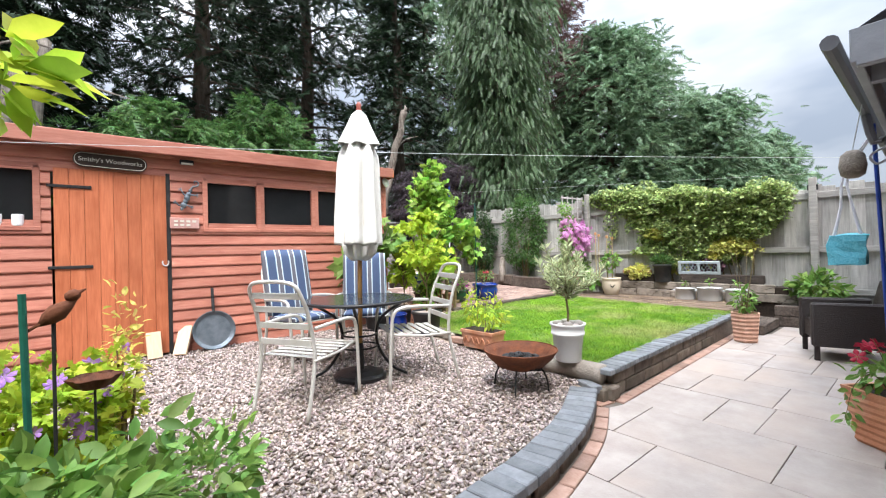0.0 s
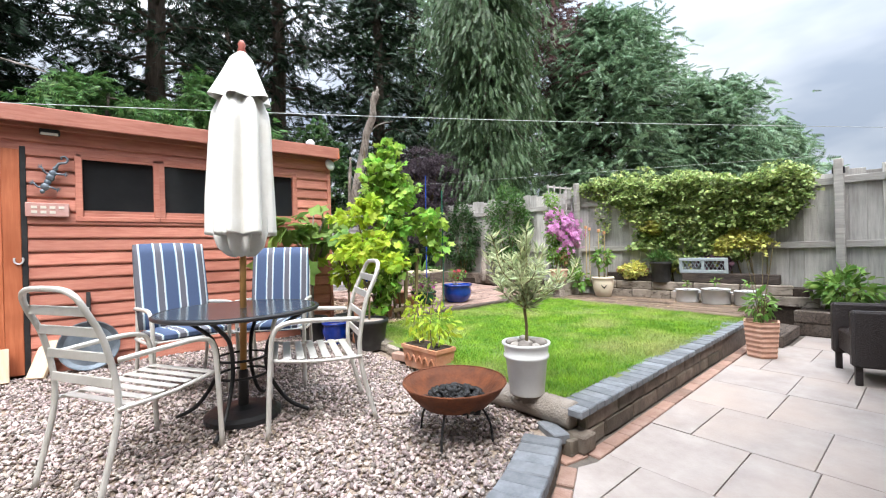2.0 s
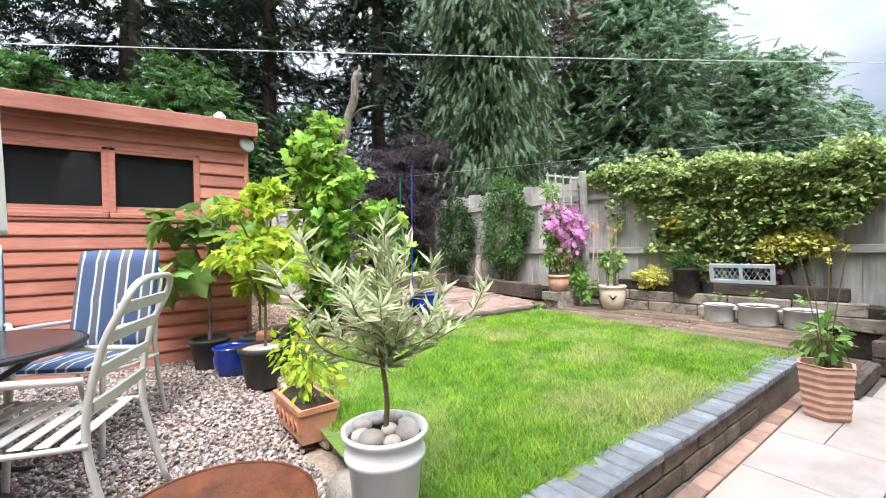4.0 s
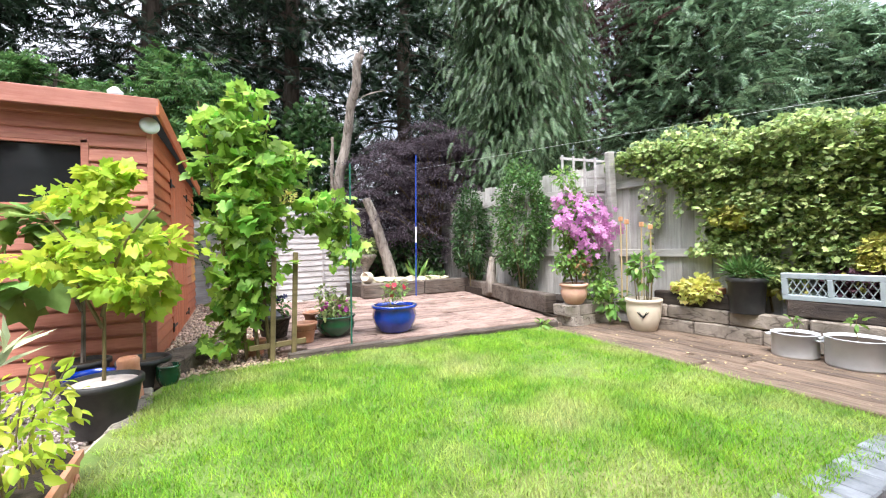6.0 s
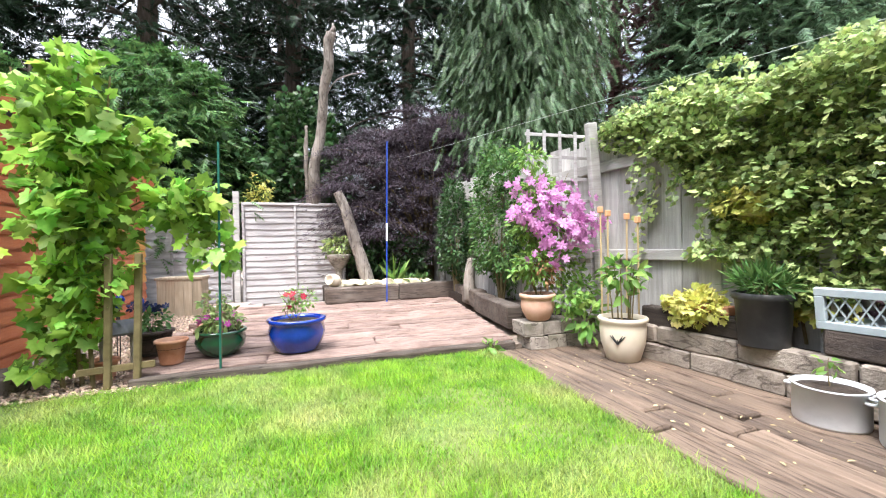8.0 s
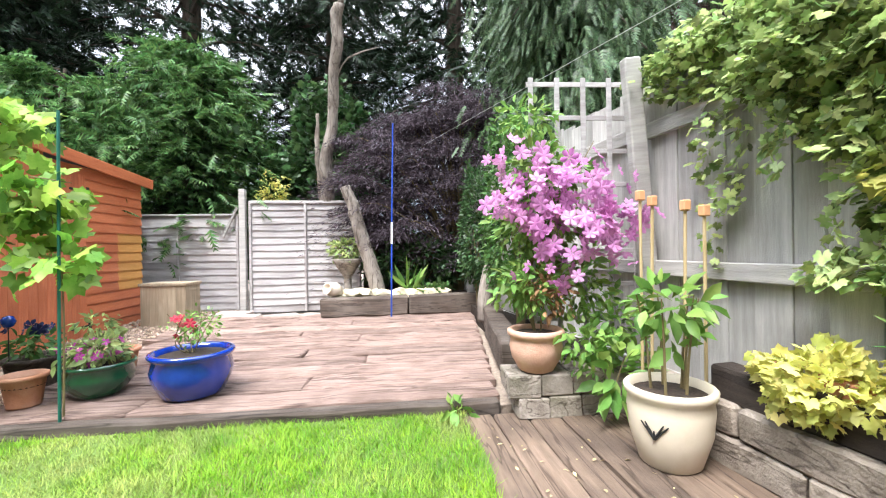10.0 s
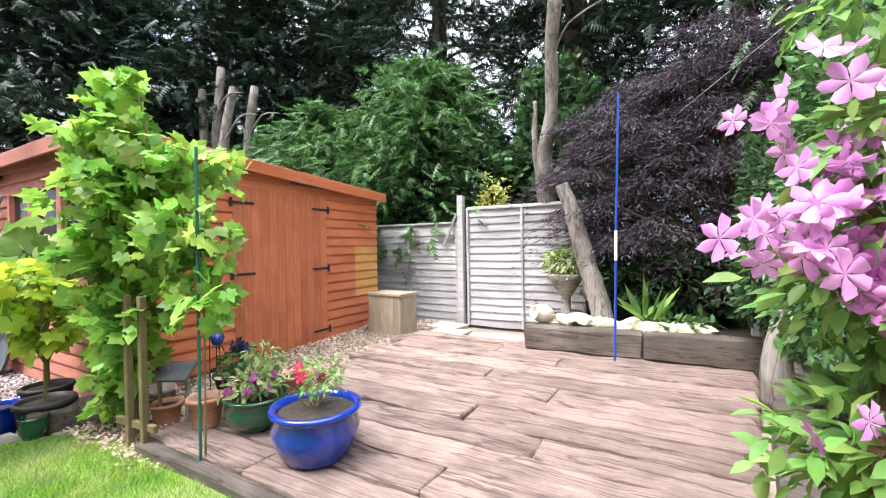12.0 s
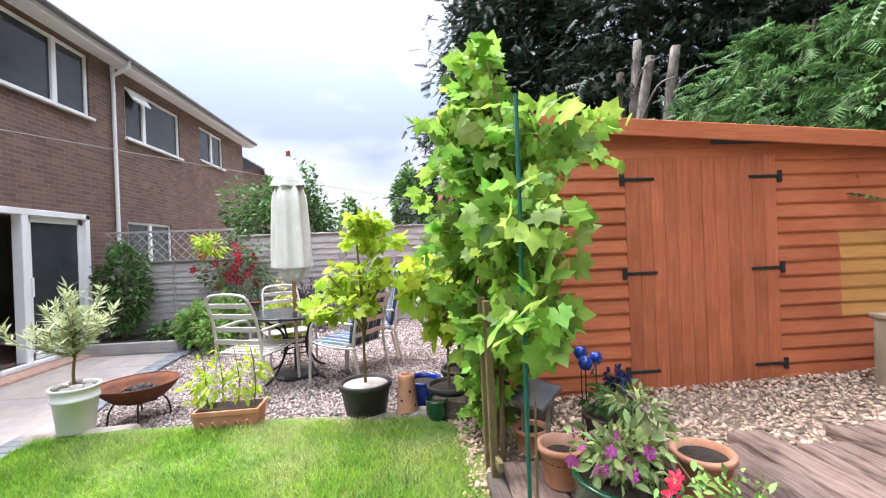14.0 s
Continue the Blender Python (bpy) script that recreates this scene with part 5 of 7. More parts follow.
    for i in range(stems):
        a = 2 * math.pi * i / max(stems, 1) + 0.4
        tip = (radii[0] * 0.5 * math.cos(a), radii[1] * 0.5 * math.sin(a), radii[2] * (1.1 + 0.4 * math.sin(i * 3)))
        part("stem", tube(bmesh.new(), arc([(0.02 * math.cos(a), 0.02 * math.sin(a), 0), (tip[0] * 0.4, tip[1] * 0.4, tip[2] * 0.5), tip], 4), 0.008 + 0.01 * radii[2], 0.004, 6), M_stem, ob)
    p, d = clump(rg, n, (0, 0, radii[2]), radii, shell)
    part("foliage", scatter("foliage", SHAPES[kind], p, d, size * rg.uniform(0.6, 1.3, n), material, rg, droop, wild), None, ob)
    return ob


bush("ivy_thicket", "thicket of dark glossy ivy behind the far fence", 4.4, 11.6, 0.3, (1.7, 0.9, 2.1), 5200, 0.12, L_darkivy, "lobed", 1, shell=0.7)
bush("ivy_thicket", "tall ivy-covered shrub behind the far fence", 6.2, 11.9, 0.3, (1.2, 0.9, 2.6), 4200, 0.12, L_darkivy, "lobed", 2, shell=0.7)


def layered_maple(name, label, x, y, z, radii, pads, each, size, material, seed):
    """Arching branches that carry flat overlapping pads of small leaves."""
    rg = np.random.default_rng(seed)
    ob = thing(name, label, "tree", pose(x, y, z))
    ps, ds = [], []
    for i in range(pads):
        a = i * 2.39996
        h = 1 - 1.55 * (i + 0.5) / pads
        rr = math.sqrt(max(1 - h * h, 0.0)) * rg.uniform(0.55, 1.2)
        c = Vector((radii[0] * rr * math.cos(a), radii[1] * rr * math.sin(a), radii[2] * (0.98 + h * rg.uniform(0.75, 1.12))))
        if i % 2 == 0:
            part("branch", tube(bmesh.new(), arc([(0.06 * math.cos(a), 0.05 * math.sin(a), 0), (c.x * 0.3, c.y * 0.3, c.z * 0.6), (c.x * 0.8, c.y * 0.8, c.z * 0.98), c], 3), 0.035, 0.006, 5), M_stem, ob)
        n = int(each * rg.uniform(0.6, 1.3))
        u = rg.normal(0, 1, (n, 2)) * np.array([[0.3, 0.25]]) * rg.uniform(0.7, 1.3)
        drop = -0.35 * (u ** 2).sum(1) / 0.09 * 0.09 * 2.2
        p = np.stack([c.x + u[:, 0] * 1.1, c.y + u[:, 1], c.z + drop + rg.normal(0, 0.045, n)], 1)
        ps.append(p)
        ds.append(np.stack([u[:, 0] * 3 + 0.3 * math.cos(a), u[:, 1] * 3 + 0.3 * math.sin(a), np.zeros(n)], 1))
    p, d = np.concatenate(ps), np.concatenate(ds)
    part("foliage", scatter("foliage", SHAPES["narrow"], p, d, size * rg.uniform(0.6, 1.3, len(p)), material, rg, 0.55, 0.5), None, ob)
    return ob


layered_maple("purple_maple", "purple-leaved Japanese maple with layered spreading crown", 8.7, 10.25, 0.62, (1.82, 0.7, 1.8), 115, 950, 0.085, L_purple, 3)
bush("laurel", "dark evergreen shrub under the maple", 7.9, 9.95, 0.62, (1.1, 0.4, 0.55), 1600, 0.13, L_darkivy, "oval", 4)
# second laurel is added: its dark leaves stand in for the maple's shaded underside
bush("laurel", "added dark shrub standing in for the maple's shaded underside", 8.72, 8.75, 0.5, (0.32, 0.75, 1.1), 3600, 0.075, L_darkivy, "oval", 45, shell=0.6)
bush("holly_bush", "glossy green evergreen shrub beside the fence", 8.85, 7.25, 0.5, (0.45, 0.75, 1.25), 6000, 0.065, L_shrub, "oval", 5, shell=0.6)
bush("yellow_shrub", "pale yellow-green shrub above the fence", 5.35, 10.75, 1.7, (0.35, 0.25, 0.6), 500, 0.08, L_ivy_yellow, "oval", 6)
bush("round_shrub", "rounded green shrub behind the rose fence", -2.6, 2.5, -0.07, (1.25, 1.45, 2.05), 11000, 0.12, L_shrub, "oval", 7, shell=0.45)
bush("distant_tree", "rounded green tree far beyond the fence", -26, 5.8, -0.07, (2.2, 2.4, 4.4), 5600, 0.45, L_shrub, "oval", 8, shell=0.7, category="tree")
bush("distant_tree", "rounded green tree far beyond the fence", -26, 0.6, -0.07, (1.1, 1.2, 3.2), 1400, 0.4, L_shrub, "oval", 9, shell=0.7, category="tree")

# dead trunk, and the cut log in the bed
b = bmesh.new()
tube(b, arc([(6.4, 10.5, 0.3), (6.4, 10.42, 1.9), (6.43, 10.2, 3.0), (6.56, 9.95, 4.1), (6.66, 9.7, 4.9), (6.74, 9.62, 5.25)], 5), 0.125, 0.078, 12)
tube(b, [(6.74, 9.62, 5.24), (6.77, 9.61, 5.34), (6.76, 9.6, 5.42)], 0.055, 0.015, 7)
tube(b, arc([(6.4, 10.42, 1.7), (6.28, 10.35, 2.5), (6.24, 10.2, 3.3), (6.25, 10.15, 3.7)], 4), 0.06, 0.02, 9)
tube(b, arc([(6.56, 9.95, 4.1), (6.85, 9.85, 4.5), (7.3, 9.8, 4.7)], 4), 0.03, 0.008, 6)
for v in b.verts:
    q = v.co
    v.co += Vector((noise.noise(q * 2.1), noise.noise(q * 2.1 + Vector((7, 3, 1))), 0)) * 0.07 + Vector((noise.noise(q * 9), noise.noise(q * 9 + Vector((2, 5, 8))), 0)) * 0.025
tagged(part("dead_trunk", b, M_deadbark, smooth=True), "tall pale barkless dead tree trunk", "tree trunk")
b = bmesh.new()
tube(b, arc([(7.28, 9.42, 0.6), (7.2, 9.45, 1.0), (7.02, 9.5, 1.6), (6.9, 9.54, 2.05), (6.78, 9.57, 2.36)], 6), 0.13, 0.085, 12)
for v in b.verts:
    q = v.co
    v.co += Vector((noise.noise(q * 8), noise.noise(q * 8 + Vector((2, 5, 8))), 0)) * 0.022
tagged(part("cut_log", b, M_deadbark, smooth=True), "leaning lopped trunk with flaking grey bark", "log")
bp = tagged(part("blue_pole", tube(bmesh.new(), [(7.47, 8.72, 0.43), (7.49, 8.72, 1.45)], 0.012), M_bluepole), "thin blue pole with a white sleeve standing by the bed", "pole")
part("sleeve", tube(bmesh.new(), [(7.49, 8.72, 1.45), (7.495, 8.72, 1.75)], 0.014), M_white, bp, "white sleeve")
part("upper_pole", tube(bmesh.new(), [(7.495, 8.72, 1.75), (7.53, 8.73, 3.12)], 0.011), M_bluepole, bp)

# lopped stems that stand behind the shed
b = bmesh.new()
for i, (x, y, h, ln) in enumerate(((-1.5, 10.2, 5.9, 0.2), (-1.75, 10.3, 5.6, -0.5), (-1.2, 10.1, 5.3, 0.5), (-0.8, 10.5, 5.4, 0.3))):
    tube(b, arc([(x, y, 0.0), (x + 0.1 * ln, y, 2.0), (x + 0.5 * ln, y, 4.0), (x + ln, y + 0.1, h)], 4), 0.15, 0.09, 8)
    tube(b, arc([(x + 0.6 * ln, y, h - 1.2), (x + ln + 0.5, y - 0.1, h - 0.8), (x + ln + 1.2, y - 0.2, h - 0.9)], 4), 0.03, 0.01, 5)
tagged(part("lopped_trunk", b, M_deadbark, smooth=True), "pale lopped tree stems behind the shed", "tree trunk")

# ---- garden furniture ----
TX, TY, TZ = 2.14, 3.87, 0.17
table = thing("round_table", "round dark glass garden table with black metal legs", "table", pose(TX, TY, TZ))
part("tabletop", lathe(bmesh.new(), [(0.02, 0.735), (0.5, 0.735), (0.52, 0.742), (0.52, 0.756), (0.5, 0.762), (0.02, 0.762)], 48), M_tabletop, table, smooth=False)
part("rim", tube(bmesh.new(), [(0.52 * math.cos(a), 0.52 * math.sin(a), 0.748) for a in np.linspace(0, 2 * math.pi, 49)], 0.014, seg=8), M_black, table, smooth=True)
for i in range(4):
    a = math.pi / 4 + i * math.pi / 2 + 0.2
    c, s = math.cos(a), math.sin(a)
    part("leg", tube(bmesh.new(), arc([(0.46 * c, 0.46 * s, 0.73), (0.4 * c, 0.4 * s, 0.7), (0.2 * c, 0.2 * s, 0.55), (0.17 * c, 0.17 * s, 0.32), (0.3 * c, 0.3 * s, 0.1), (0.45 * c, 0.45 * s, 0.015)], 5), 0.014, seg=8), M_black, table, smooth=True)
for z in (0.3, 0.42):
    part("ring", tube(bmesh.new(), [(0.17 * math.cos(a), 0.17 * math.sin(a), z) for a in np.linspace(0, 2 * math.pi, 25)], 0.009, seg=6), M_black, table, smooth=True)

umbrella = thing("garden_umbrella", "closed cream canvas garden umbrella on a wooden pole", "umbrella", pose(TX, TY, TZ, 0, 1.2, 0))
part("base", lathe(bmesh.new(), [(0.25, 0.0), (0.25, 0.03), (0.22, 0.05), (0.1, 0.065), (0.035, 0.08), (0.032, 0.32), (0.02, 0.33)], 32), M_black, umbrella, smooth=False)
part("pole", tube(bmesh.new(), [(0, 0, 0.3), (0, 0, 2.5)], 0.022, seg=12), M_pole_wood, umbrella, smooth=True)


def folds(profile, count, seed, seg=72):
    """Hanging cloth: a turned profile whose radius swings in folds."""
    b = bmesh.new()
    rings = []
    for j, (r, z, amp) in enumerate(profile):
        ring = []
        for i in range(seg):
            a = 2 * math.pi * i / seg
            w = math.cos(a * count + 0.5 * math.sin(3 * a + seed)) + 0.5 * math.cos(a * (count - 3) + seed + 0.6 * z)
            rr = r * (1 + amp * w + 0.05 * noise.noise(Vector((math.cos(a) * 2, math.sin(a) * 2, z * 2 + seed))))
            ring.append(b.verts.new((rr * math.cos(a), rr * math.sin(a), z + 0.03 * amp * w)))
        rings.append(ring)
    for p, q in zip(rings, rings[1:]):
        for i in range(seg):
            b.faces.new((p[i], p[(i + 1) % seg], q[(i + 1) % seg], q[i]))
    return b


part("hem", folds([(0.03, 1.15, 0.05), (0.08, 1.13, 0.25), (0.115, 1.18, 0.3), (0.14, 1.27, 0.26), (0.15, 1.38, 0.2)], 8, 3), M_canvas, umbrella, "gathered hem of the canopy", smooth=True)
part("canopy", folds([(0.18, 1.285, 0.2), (0.192, 1.275, 0.2), (0.194, 1.3, 0.19), (0.188, 1.55, 0.18), (0.182, 1.8, 0.16), (0.178, 2.05, 0.13), (0.172, 2.14, 0.1), (0.13, 2.24, 0.12), (0.07, 2.3, 0.1), (0.03, 2.4, 0.02)], 9, 1), M_canvas, umbrella, smooth=True)
part("vent_cap", folds([(0.178, 2.24, 0.18), (0.166, 2.29, 0.13), (0.12, 2.42, 0.08), (0.075, 2.54, 0.04), (0.02, 2.6, 0.0)], 6, 2), M_canvas, umbrella, smooth=True)
part("finial", lathe(bmesh.new(), [(0.018, 2.58), (0.03, 2.6), (0.02, 2.63), (0.028, 2.65), (0.012, 2.68)], 14), mat("finial_red_wood", (0.3, 0.08, 0.06), (0.4, 0.12, 0.09), 0.4, 9, 0.05), umbrella, smooth=True)

chair = thing("garden_chair", "pale painted metal garden chair with slatted seat and back", "chair", pose(1.54, 3.6, 0.155, 0, 0, -60) @ Matrix.Scale(1.06, 4), group="chairs round the table")
for s in (-1, 1):
    part("arm", tube(bmesh.new(), arc([(0.27 * s, 0.27, 0.0), (0.27 * s, 0.25, 0.4), (0.27 * s, 0.23, 0.58), (0.27 * s, 0.16, 0.635), (0.27 * s, 0.0, 0.64), (0.25 * s, -0.25, 0.625)], 5), 0.014, seg=8), M_alu, chair, smooth=True)
    part("back_leg", tube(bmesh.new(), arc([(0.24 * s, -0.34, 0.0), (0.24 * s, -0.25, 0.4), (0.23 * s, -0.29, 0.7), (0.22 * s, -0.36, 0.87), (0.19 * s, -0.385, 0.935), (0.12 * s, -0.395, 0.96), (0, -0.398, 0.965)], 5), 0.014, seg=8), M_alu, chair, smooth=True)
    part("seat_rail", tube(bmesh.new(), arc([(0.25 * s, -0.26, 0.4), (0.25 * s, 0.0, 0.4), (0.25 * s, 0.24, 0.43)], 3), 0.011, seg=6), M_alu, chair, smooth=True)
for i in range(7):
    y = -0.2 + i * 0.072
    part("seat_slat", boxed(-0.245, 0.245, y - 0.022, y + 0.022, 0.405 + 0.004 * i, 0.413 + 0.004 * i, 0.003), M_alu, chair)
for z, y in ((0.52, -0.262), (0.64, -0.278), (0.76, -0.31), (0.86, -0.35)):
    part("back_slat", boxed(-0.225, 0.225, y - 0.006, y + 0.006, z - 0.022, z + 0.022, 0.003), M_alu, chair)


def pad(sx, sy, sz, seed):
    """A stuffed cushion with buttons pulled in."""
    b = boxed(-sx / 2, sx / 2, -sy / 2, sy / 2, -sz / 2, sz / 2)
    bmesh.ops.subdivide_edges(b, edges=b.edges, cuts=7, use_grid_fill=True)
    for v in b.verts:
        u, w = v.co.x / (sx / 2), v.co.y / (sy / 2)
        edge = (1 - abs(u) ** 5) * (1 - abs(w) ** 5)
        dim = sum(math.exp(-((u - p) ** 2 + (w - q) ** 2) / 0.05) for p in (-0.45, 0.45) for q in (-0.35, 0.4))
        v.co.z *= (0.35 + 0.65 * edge) * (1 - 0.3 * dim)
        v.co.x *= 1 - 0.03 * abs(w) ** 3
        v.co.y *= 1 - 0.03 * abs(u) ** 3
    return b


cushion = thing("chair_cushion", "blue striped padded cushion with white and grey stripes", "cushion", pose(2.58, 4.55, 0.19, 0, 0, 150) @ Matrix.Scale(1.04, 4), group="cushions on the chairs")
part("seat_pad", pad(0.48, 0.48, 0.08, 1), M_stripe, cushion, smooth=True, at=pose(0, 0.01, 0.462, 2, 0, 0))
part("back_pad", pad(0.5, 0.68, 0.09, 2), M_stripe, cushion, smooth=True, at=pose(0, -0.275, 0.8, 101, 0, 0))
copy_thing(chair, pose(2.54, 3.56, 0.155, 0, 0, 72) @ Matrix.Scale(1.06, 4))
copy_thing(chair, pose(2.58, 4.55, 0.19, 0, 0, 150) @ Matrix.Scale(1.04, 4))
d_pose = pose(1.91, 4.72, 0.19, 0, 0, 190) @ Matrix.Scale(1.05, 4)
copy_thing(chair, d_pose)
copy_thing(cushion, d_pose)

# fire bowl
bowl = thing("fire_bowl", "rusty iron fire bowl on short legs holding charcoal", "fire pit", pose(3.1, 2.68, gravel_z(2.68)) @ Matrix.Diagonal((0.87, 0.87, 1.0, 1)))
part("bowl", lathe(bmesh.new(), [(0.02, 0.17), (0.12, 0.175), (0.24, 0.215), (0.33, 0.29), (0.375, 0.35), (0.37, 0.357), (0.32, 0.305), (0.23, 0.23), (0.12, 0.19), (0.02, 0.185)], 40), M_rust, bowl, smooth=True)
for i in range(4):
    a = i * math.pi / 2 + 0.5
    c, s = math.cos(a), math.sin(a)
    part("leg", tube(bmesh.new(), arc([(0.2 * c, 0.2 * s, 0.205), (0.26 * c, 0.26 * s, 0.12), (0.28 * c, 0.28 * s, 0.0)], 3), 0.009, seg=6), M_iron, bowl)
part("rim", tube(bmesh.new(), [(0.373 * math.cos(a), 0.373 * math.sin(a), 0.354) for a in np.linspace(0, 2 * math.pi, 41)], 0.007, seg=6), M_rust, bowl, smooth=True)
rg = np.random.default_rng(21)
n = 260
a, r = rg.uniform(0, 6.28, n), 0.2 * np.sqrt(rg.random(n))
pts = np.stack([3.1 + r * np.cos(a), 2.68 + r * np.sin(a), gravel_z(2.68) + 0.21 + 0.07 * (1 - (r / 0.2) ** 2) + rg.uniform(0, 0.03, n)], 1)
tagged(part("charcoal", pebbles("charcoal", pts, rg.uniform(0.014, 0.035, n), M_coal, 22), None), "heap of black charcoal in the fire bowl", "charcoal", kind="stuff")


# ---- pots ----
def pot(name, label, x, y, z, profile, material, soil_z, soil_r, category="plant pot", soil=None, seg=36, ripple=0.0, count=0):
    ob = thing(name, label, category, pose(x, y, z))
    part("body", lathe(bmesh.new(), profile, seg, ripple=ripple, count=count), material, ob, smooth=seg > 12)
    part("soil", lathe(bmesh.new(), [(soil_r, soil_z - 0.02), (soil_r, soil_z), (soil_r * 0.5, soil_z + 0.012), (0.01, soil_z + 0.015)], 24), soil or M_soil, ob)
    return ob


def flared(r0, r1, h, lip=0.012, t=0.014):
    """Profile of a flared pot with a rolled lip, open at the top."""
    return [(r0, 0), (r0 * 1.02, 0.01), (r1 - 0.004, h * 0.86), (r1 + lip, h * 0.88), (r1 + lip, h * 0.985), (r1 + lip * 0.5, h), (r1 - t, h), (r1 - t - 0.01, h * 0.8), (r0 * 0.8, h * 0.55)]


def bellied(r, h, foot=0.7, neck=0.94):
    """Profile of a glazed bowl with a round belly and thick rim."""
    return [(r * foot, 0), (r * (foot + 0.06), 0.012), (r * 0.95, h * 0.38), (r * 1.0, h * 0.6), (r * neck, h * 0.84), (r * 0.99, h * 0.88), (r * 1.04, h * 0.94), (r * 1.02, h), (r * 0.9, h), (r * 0.86, h * 0.88), (r * 0.84, h * 0.7)]


pot("white_pot", "white enamel pot on the log beside the lawn", 3.68, 2.57, 0.285, [(0.115, 0), (0.12, 0.01), (0.145, 0.25), (0.158, 0.255), (0.158, 0.275), (0.15, 0.28), (0.155, 0.335), (0.168, 0.345), (0.168, 0.36), (0.155, 0.36), (0.148, 0.3), (0.12, 0.22)], M_whitepot, 0.32, 0.148)
for i in range(9):
    a = i * 0.75
    r = 0.1 if i < 8 else 0.02
    b = bmesh.new()
    bmesh.ops.create_icosphere(b, subdivisions=2, radius=0.042 + 0.008 * math.sin(i * 3))
    for v in b.verts:
        v.co.z *= 0.65
        v.co += noise.noise_vector(v.co * 12 + Vector((i, 0, 0))) * 0.008
    tagged(part("cobble", b, M_cobble, smooth=True, at=pose(3.68 + r * math.cos(a), 2.57 + r * math.sin(a), 0.63 + 0.012 * (i % 2), 10 * math.sin(i), 9, i * 40)), "rounded grey-brown cobble on the white pot", "cobble", "cobbles on the pot")
pot("black_pot", "black plastic tub with pale gravel on top", 3.71, 4.85, gravel_z(4.85) + 0.01, flared(0.15, 0.205, 0.335), M_plastic, 0.31, 0.185, soil=M_pebble)
pot("black_pot", "large black plastic tub beside the shed", 3.8, 5.54, gravel_z(5.54) + 0.005, flared(0.14, 0.175, 0.28), M_plastic, 0.25, 0.155)
pot("black_pot", "black plastic pot under the fig by the shed", 3.38, 5.68, gravel_z(5.68) + 0.005, flared(0.13, 0.17, 0.28), M_plastic, 0.25, 0.15)
pot("blue_pot", "small deep blue glazed pot behind the tub", 3.52, 5.33, gravel_z(5.33) + 0.005, bellied(0.16, 0.26), M_bluepot, 0.22, 0.13)
pot("blue_bowl_pot", "bright blue glazed bowl pot on the deck edge", 6.11, 6.06, deck_z(6.06) + 0.004, bellied(0.258, 0.3), M_bluepot, 0.265, 0.22)
pot("green_bowl_pot", "dark green glazed bowl pot on the deck edge", 5.45, 6.15, deck_z(6.15) + 0.004, bellied(0.212, 0.225, 0.6), M_greenpot, 0.195, 0.18)
pot("terracotta_pot", "plain terracotta pot on the deck edge", 5.1, 6.0, deck_z(6.0), flared(0.085, 0.115, 0.205), M_terra, 0.15, 0.105)
pot("terracotta_pot", "orange terracotta pot behind the green bowl", 5.3, 6.62, deck_z(6.6) + 0.006, flared(0.1, 0.13, 0.2), M_terra, 0.17, 0.11)
pot("brown_pot", "dark brown pot behind the terracotta pot", 4.83, 6.42, deck_z(6.4), flared(0.13, 0.17, 0.22), M_sleeper_dark, 0.19, 0.15)
pot("clematis_pot", "pale terracotta pot with a thick rim on the pier", 8.42, 5.58, 0.575, [(0.09, 0), (0.11, 0.01), (0.155, 0.09), (0.17, 0.16), (0.16, 0.21), (0.165, 0.225), (0.182, 0.235), (0.182, 0.262), (0.17, 0.27), (0.15, 0.268), (0.14, 0.22), (0.12, 0.16)], M_terra_pale, 0.24, 0.145)
bird_pot = pot("cream_pot", "cream glazed pot painted with a dark bird", 8.85, 4.88, 0.305, [(0.125, 0), (0.14, 0.012), (0.185, 0.16), (0.195, 0.28), (0.19, 0.33), (0.205, 0.345), (0.21, 0.37), (0.2, 0.382), (0.182, 0.38), (0.175, 0.33), (0.16, 0.26)], M_cream, 0.34, 0.175)
b = bmesh.new()
for k in range(7):
    a0 = math.radians(215 + (k - 3) * 6)
    zz = 0.19 + 0.05 * abs(k - 3) / 3 + 0.02 * (k % 2)
    tube(b, [(0.19 * math.cos(math.radians(215)), 0.19 * math.sin(math.radians(215)), 0.17), (0.197 * math.cos(a0), 0.197 * math.sin(a0), zz)], 0.008, 0.003, 5)
part("painted_bird", b, M_iron, bird_pot, "dark painted bird motif")
for x, y, r, h in ((8.97, 3.43, 0.168, 0.21), (9.0, 3.02, 0.2, 0.235), (9.04, 2.6, 0.175, 0.22)):
    tin = pot("aluminium_pan", "dull aluminium cooking pan used as a planter", x, y, 0.31, [(r * 0.97, 0), (r, 0.015), (r, h - 0.008), (r + 0.008, h - 0.006), (r + 0.008, h), (r - 0.008, h), (r - 0.01, h * 0.7)], M_tin, h - 0.025, r - 0.012, "pan")
    tin["group"] = "pans along the walkway"
    for s in (-1, 1):
        part("handle", tube(bmesh.new(), arc([(-0.03, s * r, h * 0.78), (-0.035, s * (r + 0.04), h * 0.8), (0.035, s * (r + 0.04), h * 0.8), (0.03, s * r, h * 0.78)], 4), 0.009, seg=6), M_tin, tin, smooth=True)
pot("black_bucket_pot", "tall black plastic pot on the raised bed", 9.23, 3.95, 0.6, flared(0.145, 0.172, 0.37), M_plastic, 0.34, 0.155)
pot("steel_pail", "grey metal pail at the edge of the gravel", -0.1, 1.45, 0.003, flared(0.13, 0.17, 0.28, 0.006), M_pan, 0.25, 0.15)

